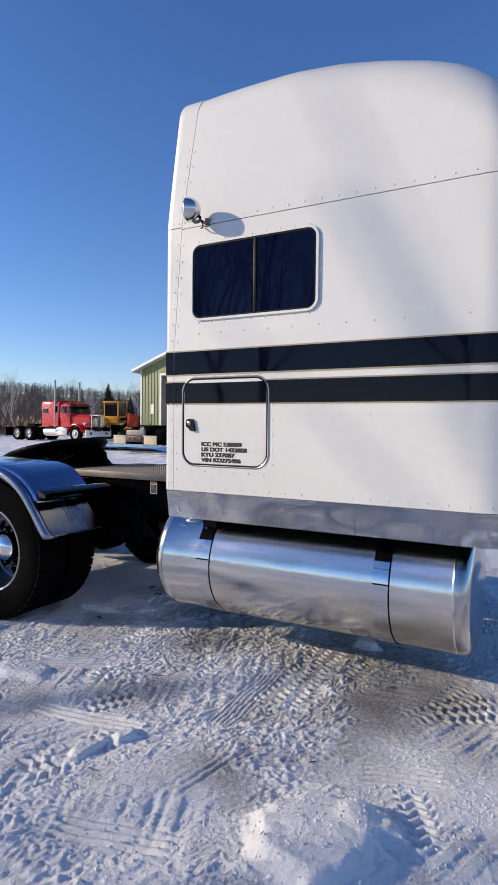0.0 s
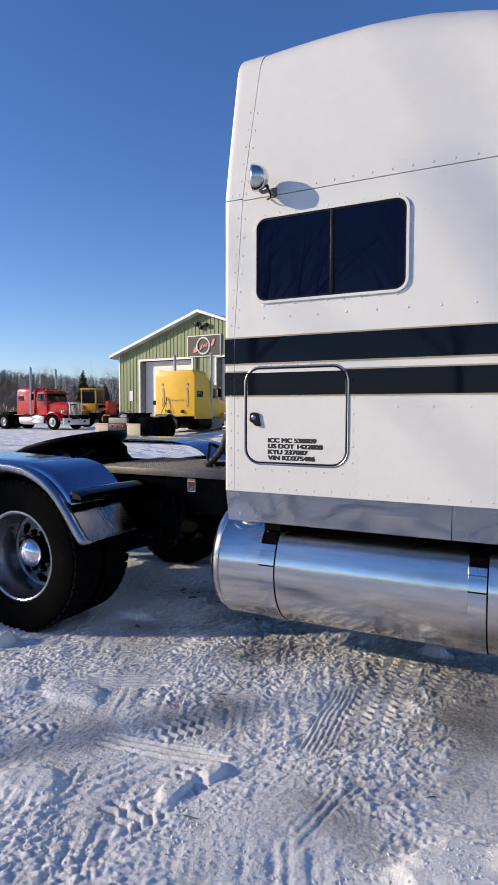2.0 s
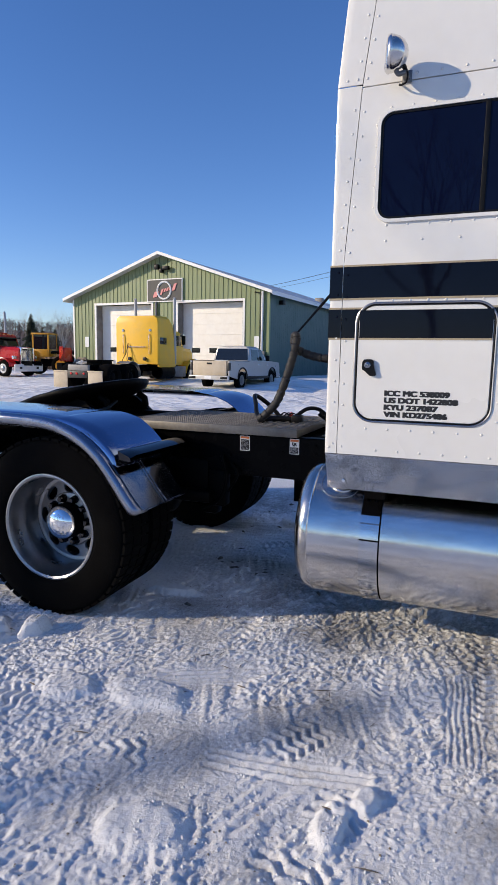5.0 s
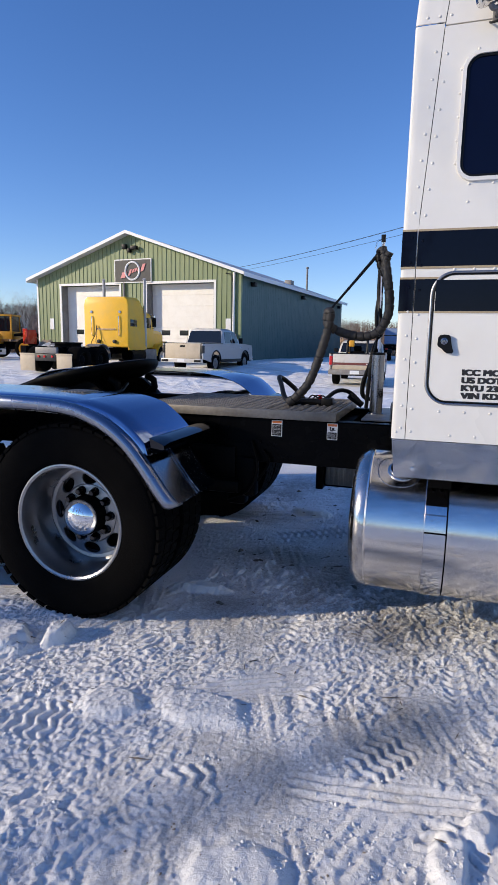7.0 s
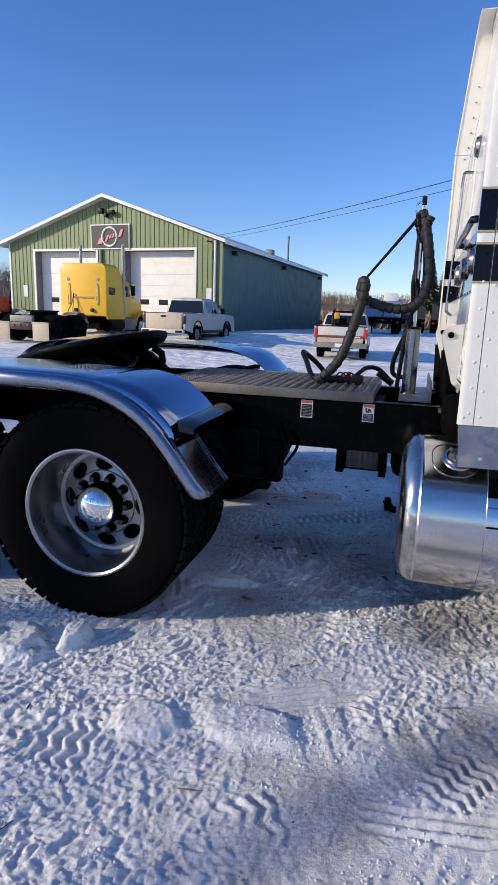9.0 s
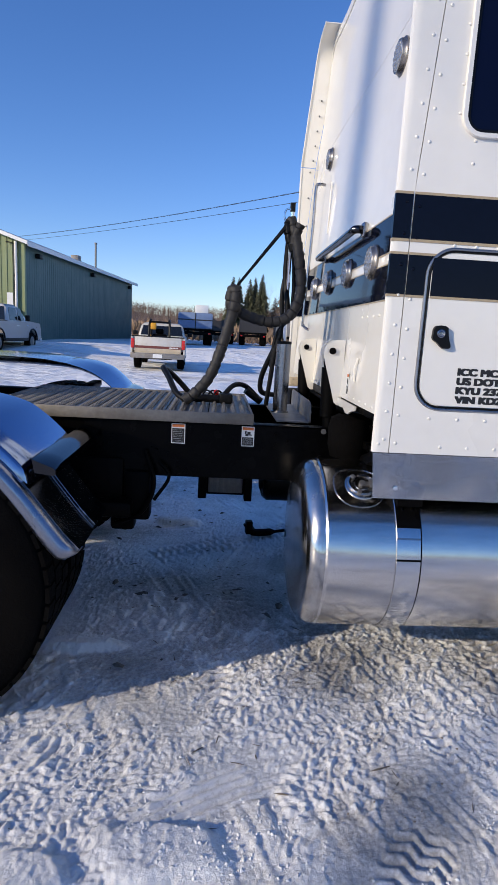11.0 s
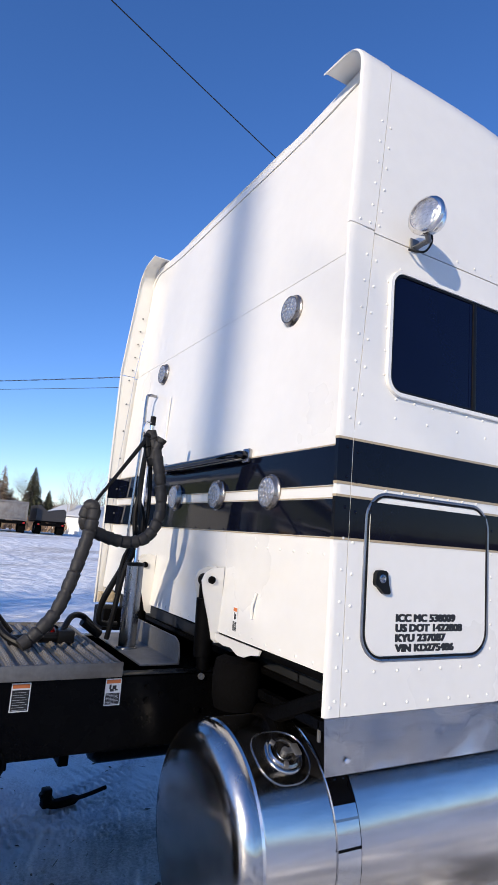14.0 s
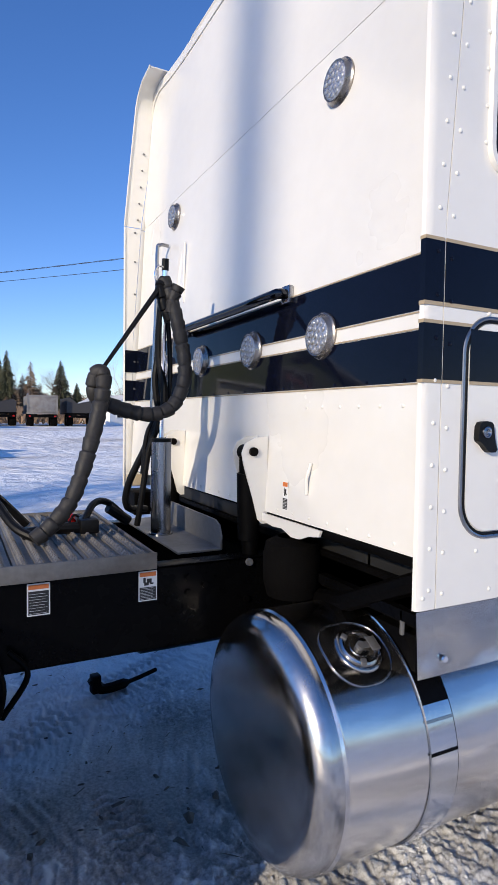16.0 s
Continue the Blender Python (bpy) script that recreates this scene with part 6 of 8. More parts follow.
def build_garage():
    g = thing("garage", (-12.74, 32.28, 0.50), "green metal garage with two tall white overhead doors", "building", turn=math.degrees(-0.092))
    W, L, H, P = 14.80, 22.97, 5.02, 7.50
    t = 0.15
    bays = ((-12.75, -8.25), (-6.25, -1.72))
    top = 4.50
    # front wall, gable included, in pieces round the two doorways
    bm = bmesh.new()

    def roof_z(x):
        return H + (P - H) * (1 - abs(x + W / 2) / (W / 2))

    xs = [-W, bays[0][0], bays[0][1], -W / 2, bays[1][0], bays[1][1], 0.0]
    front = None
    for a, b in zip(xs, xs[1:]):
        z0 = top if (a, b) in bays else 0.0
        bm = plate(bmesh.new(), [(a, z0), (b, z0), (b, roof_z(b)), (a, roof_z(a))], lambda u, v, w: (u, w, v), t)
        front = part("front_wall", bm, GREEN, g, "sunlit ribbed green metal siding", 0)
    bm = bmesh.new()
    k = 0
    x = -W + 0.12
    while x < -0.05:
        z0 = top + 0.14 if any(a - 0.14 < x < b + 0.14 for a, b in bays) else 0.02
        wd = 0.030 if k % 3 else 0.045
        box(bm, x - wd, x + wd, -0.028, 0.0, z0, roof_z(x) - 0.05)
        x += 0.3048
        k += 1
    tagged(part("siding_ribs", bm, GREEN, front, "", 0), kind="stuff")
    # shade on this wall is put into its colour
    sidew = part("side_wall", boxes((-t, 0.0, t, L, 0.0, H)), SHADED_GREEN, g, "green siding with the side's shade in its colour", 0)
    bm = bmesh.new()
    y = 0.3
    while y < L:
        box(bm, 0.0, 0.005, y - 0.03, y + 0.03, 0.02, H - 0.03)
        y += 0.3048
    tagged(part("siding_ribs", bm, SHADED_GREEN, sidew, "", 0), kind="stuff")
    part("side_wall", boxes((-W, -W + t, t, L, 0.0, H)), GREEN, g, "", 0)
    bm = bmesh.new()
    plate(bm, [(-W + t, 0), (-t, 0), (-t, H), (-W / 2, P - 0.05), (-W + t, H)], lambda u, v, w: (u, L - t + w, v), t)
    part("rear_wall", bm, GREEN, g, "", 0)
    for s in (-1, 1):
        bm = bmesh.new()
        ov = 0.38
        slope = (P - H) / (W / 2)
        e = W / 2 + ov
        plate(bm, [(0, P + 0.06), (s * e, P + 0.06 - slope * e), (s * e, P - 0.06 - slope * e), (0, P - 0.06)], lambda u, v, w: (-W / 2 + u, -0.55 + w, v), L + 1.0)
        rf = part("roof", bm, ROOF_M, g, "low pitched metal roof dusted with snow", 0)
        bm = bmesh.new()
        plate(bm, [(0, P + 0.09), (s * e, P + 0.09 - slope * e), (s * e, P - 0.09 - slope * e), (0, P - 0.09)], lambda u, v, w: (-W / 2 + u, -0.585 + w, v), 0.03)
        part("fascia", bm, TRIM, rf, "white gable trim", 0)
        xx = -W / 2 + s * e
        part("fascia", boxes((min(xx, xx + s * 0.03), max(xx, xx + s * 0.03), -0.55, L + 0.45, P - 0.15 - slope * e, P + 0.07 - slope * e)), TRIM, rf, "white eave trim", 0)
    for x in (-W, -0.12):
        part("corner_trim", boxes((x, x + 0.12, -0.034, -0.001, 0, H - 0.05)), TRIM if x < -1 else GREEN, g, "", 0)
    # overhead doors in their frames
    for a, b in bays:
        bm = boxes((a - 0.14, a, -0.05, 0.02, 0.0, top + 0.14), (b, b + 0.14, -0.05, 0.02, 0.0, top + 0.14), (a, b, -0.05, 0.02, top, top + 0.14))
        fr = part("door_frame", bm, TRIM, g, "white trim round a doorway", 0)
        part("reveal", boxes((a, a + 0.04, 0.02, 0.62, 0.0, top)), GREY_STEEL, fr, "", 0)
        part("reveal", boxes((b - 0.04, b, 0.02, 0.62, 0.0, top)), GREY_STEEL, fr, "", 0)
        od = part("overhead_door", boxes((a + 0.04, b - 0.04, 0.55, 0.57, 0.0, top)), DOOR_WHITE, g, "cream sectional overhead door, closed", 0)
        n = 7
        for k in range(n):
            z0, z1 = k * top / n, (k + 1) * top / n
            sec = part("door_section", boxes((a + 0.05, b - 0.05, 0.515, 0.552, z0 + 0.004, z1 - 0.004, 0.003)), DOOR_WHITE, od, "", 0)
            if k == 2:
                for q in range(3):
                    cx = a + (b - a) * (0.22 + 0.28 * q)
                    part("door_window", boxes((cx - 0.30, cx + 0.30, 0.505, 0.513, z0 + 0.18, z1 - 0.16, 0.004)), CARGLASS, od, "dark door window", 0)
    # sign: dark board, white ring, slanting red strokes
    sx, sz = -W / 2 + 0.20, 5.28
    sign = part("sign_board", boxes((sx - 1.33, sx + 1.33, -0.12, -0.04, sz - 0.70, sz + 0.70, 0.01)), TRIM, g, "dark sign with a white ring and red strokes", 0)
    part("panel", boxes((sx - 1.27, sx + 1.27, -0.128, -0.119, sz - 0.64, sz + 0.64)), SIGN_BLACK, sign, "", 0)
    ringp = [(sx + 0.50 * math.cos(a), -0.14, sz + 0.52 * math.sin(a)) for a in [2 * math.pi * k / 40 for k in range(41)]]
    part("ring", tube(bmesh.new(), ringp, 0.06, 8, cap=False), LABEL_WHITE, sign)
    for k, (u, v, w, h) in enumerate(((-0.72, -0.30, 0.34, 0.50), (-0.25, -0.12, 0.16, 0.52), (0.02, 0.0, 0.14, 0.34), (0.22, 0.06, 0.14, 0.34), (0.42, 0.12, 0.12, 0.36), (0.72, 0.22, 0.22, 0.60))):
        bm = bmesh.new()
        plate(bm, [(u - w / 2, v - h / 2), (u + w / 2, v - h / 2 + 0.05), (u + w / 2 + h * 0.3, v + h / 2), (u - w / 2 + h * 0.3, v + h / 2 - 0.05)], lambda a, b, c: (sx + a * 0.95, -0.17 + c, sz + b * 0.78), 0.02)
        part("stroke", bm, SIGN_RED, sign, "", 0)
    bm = boxes((-W / 2 - 0.1, -W / 2 + 0.1, -0.25, -0.03, 6.35, 6.6, 0.03), (-W / 2 - 0.45, -W / 2 - 0.15, -0.32, -0.1, 6.55, 6.85, 0.03), (-W / 2 + 0.15, -W / 2 + 0.6, -0.32, -0.1, 6.5, 6.72, 0.03))
    part("flood_lamp", bm, PLASTIC, g, "black twin flood lamp under the gable")
    for x in (-13.6, -0.78):
        part("notice", boxes((x - 0.16, x + 0.16, -0.05, -0.03, 1.75, 2.45)), LABEL_WHITE, g, "white paper notice", 0)
    for x, m in ((-7.85, GREY_STEEL), (-0.42, TRIM)):
        part("downpipe", tube(bmesh.new(), [(x, -0.10, 0.3), (x, -0.10, 5.0 if x > -1 else 4.6)], 0.07, 8), m, g)
    part("meter_box", boxes((-0.62, -0.22, -0.22, -0.03, 1.0, 1.6, 0.02)), GREY_STEEL, g)
    part("meter_box", tube(bmesh.new(), [(-0.5, -0.12, 1.5), (-0.5, -0.12, 4.9), (-0.9, -0.14, 4.95)], 0.04, 8), INK, g)
    for y in (1.5, 11.0, 21.5):
        part("wall_lamp", boxes((0.0, 0.28, y - 0.2, y + 0.2, 4.35, 4.6, 0.03)), PLASTIC, g)
    part("chimney", tube(bmesh.new(), [(-0.75, 14.5, 4.9), (-0.75, 14.5, 7.0), (-0.75, 14.5, 7.01), (-0.75, 14.5, 7.12)], [0.075, 0.075, 0.11, 0.11], 12), GREY_STEEL, g, "metal stove pipe")
    part("vent", boxes((-2.9, -2.3, 15.2, 15.9, 5.4, 6.25, 0.05)), GREY_STEEL, g)
    return g


garage = build_garage()


# ---- vehicles in the yard ----
def road_wheel(parent, x, y, r, w, s, rim=None, dual=False):
    bm = bmesh.new()
    lathe(bm, [(0.02, r * 0.58), (0.0, r * 0.66), (0.0, r * 0.86), (0.02, r * 0.97), (0.05, r), (w - 0.05, r), (w - 0.02, r * 0.97), (w, r * 0.8), (w, 0.0)], (x, y, r), "x", 28, s)
    wl = part("wheel", bm, RUBBER, parent, "dusty black tyre")
    bm = bmesh.new()
    d = 0.11 if dual else 0.02
    lathe(bm, [(0.015, r * 0.60), (0.025, r * 0.56), (d, r * 0.50), (d + 0.01, r * 0.34), (d - 0.02, r * 0.28), (d - 0.05, r * 0.20), (d - 0.06, 0.0)], (x, y, r), "x", 24, s)
    part("rim", bm, rim or WHEEL_ALU, wl)
    return wl


def bent_stack(parent, x, y, z0, z1, r):
    p = part("exhaust_stack", tube(bmesh.new(), [(x, y, z0), (x, y, z1 - 0.05), (x, y - 0.05, z1)], r, 14), SILVER, parent, "tall silver exhaust stack")
    part("heat_shield", tube(bmesh.new(), [(x, y, z0 + 0.1), (x, y, z0 + 1.2)], r * 1.25, 14), SILVER, p)


def conventional_truck(name, m, label, paint, sleeper_h, shift=0.0):
    """A long-nosed tractor, built with its rear axle pair at the origin, facing +y."""
    t = new(name)
    t.matrix_world = m
    tagged(t, label, "truck")
    for s in (-1, 1):
        part("frame_rail", boxes((s * 0.43 - 0.04, s * 0.43 + 0.04, -1.48 if shift else -1.85, 7.2 + shift, 0.72, 1.0)), BLACK, t)
        for y in (-0.66, 0.66):
            road_wheel(t, s * 1.22, y, 0.52, 0.58, -s, GREASE if paint == YELLOW else SILVER, dual=True)
        road_wheel(t, s * 1.16, 5.45, 0.52, 0.30, -s)
        bm = bmesh.new()
        lathe(bm, [(2.30, 0.28), (2.34, 0.32), (3.55, 0.32), (3.59, 0.28)], (s * 0.95, 0, 0.66), "y", 28)
        part("fuel_tank", bm, GREASE if paint == YELLOW else ALU, t, "dark dirty fuel tank" if paint == YELLOW else "polished fuel tank")
        bent_stack(t, s * 1.12, 3.42, 1.0, 4.25, 0.075)
        part("mud_flap", boxes((min(s * 0.52, s * 1.23), max(s * 0.52, s * 1.23), -1.52, -1.50, 0.06, 0.72, 0.003), (min(s * 0.50, s * 1.24), max(s * 0.50, s * 1.24), -1.54, -1.47, 0.70, 0.76, 0.008)) if shift else boxes((min(s * 0.22, s * 1.23), max(s * 0.22, s * 1.23), -1.92, -1.90, 0.30, 0.95, 0.003)), SALTY if paint == YELLOW else RUBBER, t, "tan mud flap caked with salt" if paint == YELLOW else "black mud flap")
        bm = bmesh.new()
        tube(bm, [(s * 1.25, 4.0, 1.9), (s * 1.48, 3.98, 1.95), (s * 1.48, 3.98, 2.55), (s * 1.25, 4.0, 2.6)], 0.02, 6)
        mir = part("mirror_arm", bm, CHROME, t)
        part("mirror", boxes((s * 1.48 - 0.10, s * 1.48 + 0.10, 3.93, 4.0, 2.0, 2.45, 0.02)), PLASTIC, mir)
    tail = -1.50 if shift else -1.90
    part("cross_member", boxes((-0.5, 0.5, tail, tail + 0.15, 0.75, 1.0, 0.02)), GREY_STEEL, t)
    tl = part("tail_plate", boxes((-0.50, 0.50, tail - 0.04, tail - 0.005, 0.46, 0.74, 0.01)) if shift else boxes((-0.20, 0.20, -1.94, -1.905, 0.70, 1.0, 0.01)), INK if shift else GREY_STEEL, t, "rear light bar")
    for x in (-0.30, -0.02, 0.34) if shift else (-0.12, 0.0, 0.12):
        part("tail_lamp", lathe(bmesh.new(), [(0.0, 0.05), (0.03, 0.047), (0.035, 0.0)], (x, tail - 0.04, 0.64), "y", 14, -1), RED if x else LABEL_WHITE, tl)
    bm = bmesh.new()
    plate(bm, [(-0.5, -0.5), (-0.35, -0.72), (0.35, -0.72), (0.5, -0.5), (0.45, 0.35), (-0.45, 0.35)], lambda u, v, w: (u, v, 1.15 + w), 0.06)
    box(bm, -0.4, 0.4, -0.4, 0.3, 1.0, 1.15)
    part("fifth_wheel", bm, GREASE, t)
    part("deck_plate", boxes((-0.45, 0.45, 0.9, 1.9, 1.0, 1.04)), DECK, t)
    # sleeper, cab, hood
    z1 = sleeper_h
    sw = 1.19
    half = [(-sw, 1.05), (-sw, z1 - 0.35), (0.05 - sw, z1 - 0.12), (0.19 - sw, z1)]
    sec = half + [(-x, z) for x, z in half[::-1]]
    bm = bmesh.new()
    loft(bm, [[(x * 0.93, 2.05, z - 0.03 * (z > 2)) for x, z in sec], [(x * 0.972, 2.065, z - 0.008 * (z > 2)) for x, z in sec], [(x * 0.992, 2.10, z) for x, z in sec], [(x, 2.16, z + 0.01) for x, z in sec], [(x, 3.15, z) for x, z in sec],
              [(x * (0.99 if z < 2.5 else 0.9), 3.75, z if z < 2.5 else z - 0.38 * (z1 > 3)) for x, z in sec]])
    sl = part("sleeper", bm, paint, t, "", 35)
    for s in (-1, 1):
        part("sleeper_window", boxes((s * (sw + 0.002) - 0.006, s * (sw + 0.002) + 0.006, 2.22, 2.80, 1.98, 2.30, 0.003)), CARGLASS, sl)
        part("grab_handle", tube(bmesh.new(), smooth_path([(s * 0.72, 2.05, 1.55), (s * 0.72, 2.0, 1.6), (s * 0.72, 2.0, 2.35), (s * 0.72, 2.05, 2.4)]), 0.022, 8), CHROME, sl)
        part("rear_lamp", lathe(bmesh.new(), [(0.0, 0.07), (0.03, 0.065), (0.035, 0.0)], (s * 0.75, 2.05, 2.62), "y", 14, -1), LENS, sl)
    part("grab_bar", tube(bmesh.new(), smooth_path([(-0.45, 2.06, 1.86), (-0.45, 2.0, 1.84), (0.45, 2.0, 1.84), (0.45, 2.06, 1.86)]), 0.022, 8), CHROME, sl)
    part("hose", tube(bmesh.new(), smooth_path([(-0.46, 2.0, 2.0), (-0.48, 1.9, 1.6), (-0.62, 1.8, 1.25), (-0.5, 1.6, 1.1), (-0.3, 1.5, 1.06)]), 0.016, 8), PLASTIC, t)
    part("hose", tube(bmesh.new(), smooth_path([(-0.44, 2.0, 2.0), (-0.40, 1.88, 1.55), (-0.34, 1.75, 1.2), (0.1, 1.6, 1.06)]), 0.014, 8), PLASTIC, t)
    half = [(-1.02, 1.0), (-1.04, 1.9), (-0.98, 2.55), (-0.86, 2.68)]
    sec = half + [(-x, z) for x, z in half[::-1]]
    bm = bmesh.new()
    loft(bm, [[(x, 3.72, z) for x, z in sec], [(x, 4.55, z) for x, z in sec], [(x * 0.97, 4.78, min(z, 1.95)) for x, z in sec]])
    cab = part("cab", bm, paint, t, "", 30)
    bm = bmesh.new()
    plate(bm, [(-0.88, 1.97), (0.88, 1.97), (0.80, 2.5), (-0.80, 2.5)], lambda u, v, w: (u, 4.80 - (v - 1.95) * 0.36 + w, v), 0.012)
    part("windscreen", bm, CARGLASS, cab, "dark windscreen")
    bm = boxes((-1.0, 1.0, 4.52, 4.86, 2.44, 2.52, 0.01))
    part("sun_visor", bm, INK, cab, "black sun visor")
    for k in range(5):
        part("roof_lamp", boxes((-0.72 + 0.36 * k - 0.05, -0.72 + 0.36 * k + 0.05, 4.42, 4.54, 2.68, 2.75, 0.02)), LABEL_ORANGE, cab)
    for s in (-1, 1):
        part("side_window", boxes((s * 1.025 - 0.01, s * 1.025 + 0.01, 3.95, 4.5, 1.95, 2.45, 0.004)), CARGLASS, cab)
        part("door_handle", boxes((s * 1.05 - 0.015, s * 1.05 + 0.015, 3.9, 4.02, 1.72, 1.76, 0.005)), CHROME, cab)
        part("step", boxes((s * 1.0 - 0.22, s * 1.0 + 0.22, 3.6, 4.7, 0.42, 0.95, 0.03)), GREY_STEEL if paint == YELLOW else ALU, t, "battery box step")
    half = [(-0.80, 1.0), (-0.80, 1.75), (-0.66, 1.93), (-0.3, 1.98)]
    sec = half + [(-x, z) for x, z in half[::-1]]
    bm = bmesh.new()
    loft(bm, [[(x * 1.12, 4.72, z) for x, z in sec], [(x * 0.86, 6.35, z - 0.10 * (z > 1.5)) for x, z in sec]])
    hood = part("hood", bm, paint, t, "", 35)
    for s in (-1, 1):
        bm = bmesh.new()
        arc = [(5.45 + 0.66 * math.cos(a), 0.60 + 0.62 * math.sin(a)) for a in [radians(q) for q in range(8, 181, 14)]]
        secs = [[(s * 0.62, y, z), (s * 1.20, y, z), (s * 1.22, y, z - 0.06), (s * 1.20, y * 1.0, z - 0.03), (s * 0.62, y, z - 0.03)] for y, z in arc]
        loft(bm, secs)
        part("front_fender", bm, paint, hood, "", 50)
        lb = part("head_lamp", boxes((s * 0.86 - 0.17, s * 0.86 + 0.17, 6.12, 6.24, 1.12, 1.34, 0.03)), CHROME, t)
        part("lens", boxes((s * 0.86 - 0.14, s * 0.86 + 0.14, 6.24, 6.25, 1.15, 1.31, 0.01)), LENS, lb)
    gr = part("grille_frame", boxes((-0.58, -0.50, 6.34, 6.44, 0.80, 1.86, 0.01), (0.50, 0.58, 6.34, 6.44, 0.80, 1.86, 0.01), (-0.5, 0.5, 6.34, 6.44, 1.78, 1.86, 0.01), (-0.5, 0.5, 6.34, 6.44, 0.80, 0.86, 0.01)), CHROME, t)
    part("grille", boxes((-0.5, 0.5, 6.36, 6.38, 0.86, 1.78)), INK, gr)
    for k in range(13):
        part("grille_bar", boxes((-0.48 + 0.08 * k - 0.012, -0.48 + 0.08 * k + 0.012, 6.38, 6.41, 0.86, 1.78)), CHROME, gr)
    bp = part("bumper", boxes((-1.2, 1.2, 6.48, 6.56, 0.34, 0.80, 0.02), (-0.9, 0.9, 6.36, 6.5, 0.5, 0.62)), LABEL_WHITE if paint == RED else CHROME, t, "wide bright front bumper")
    for s in (-1, 1):
        part("fog_lamp", boxes((s * 0.72 - 0.1, s * 0.72 + 0.1, 6.56, 6.575, 0.50, 0.64, 0.01)), INK, bp)
    part("engine_block", boxes((-0.5, 0.5, 4.7, 6.3, 0.6, 1.2)), GREASE, t)
    if shift:
        for s in (-1, 1):
            arc = [(s * 1.0, 0.66 + 0.62 * math.cos(a), 0.55 + 0.62 * math.sin(a)) for a in [radians(q) for q in range(0, 121, 12)]]
            bm = bmesh.new()
            loft(bm, [[(s * 0.62, y, z), (s * 1.24, y, z), (s * 1.24, y, z - 0.03), (s * 0.62, y, z - 0.012)] for x, y, z in arc])
            part("quarter_fender", bm, GREY_STEEL, t, "", 50)
            part("side_skirt", boxes((min(s * 1.13, s * 1.19), max(s * 1.13, s * 1.19), 2.09 + shift, 3.74 + shift, 0.90, 1.06, 0.01)), paint, t)
            part("connector", lathe(bmesh.new(), [(0.0, 0.09), (0.10, 0.08), (0.12, 0.0)], (s * 0.42 + 0.05, 2.05 + shift, 1.28), "y", 14, -1), INK, t)
        still = ("frame_rail", "wheel", "mud_flap", "cross_member", "tail_plate", "fifth_wheel", "deck_plate", "quarter_fender", "side_skirt", "connector")
        for ob in t.children:
            kind = ob.name.split(".")[0]
            if kind not in still or (kind == "wheel" and max(v.co.y for v in ob.data.vertices) > 3):
                ob.location.y += shift + (0.28 if kind == "exhaust_stack" else 0.0)
    return t


conventional_truck("semi_truck", place(-17.70, 22.90, -1.2, 0.0) @ Matrix.Scale(1.065, 4), "yellow semi truck tractor parked facing the garage", YELLOW, 3.30, 0.80)
conventional_truck("semi_truck", place(-35.0, 30.6, -92.5), "red semi truck tractor with tall chrome stacks", RED, 2.86)


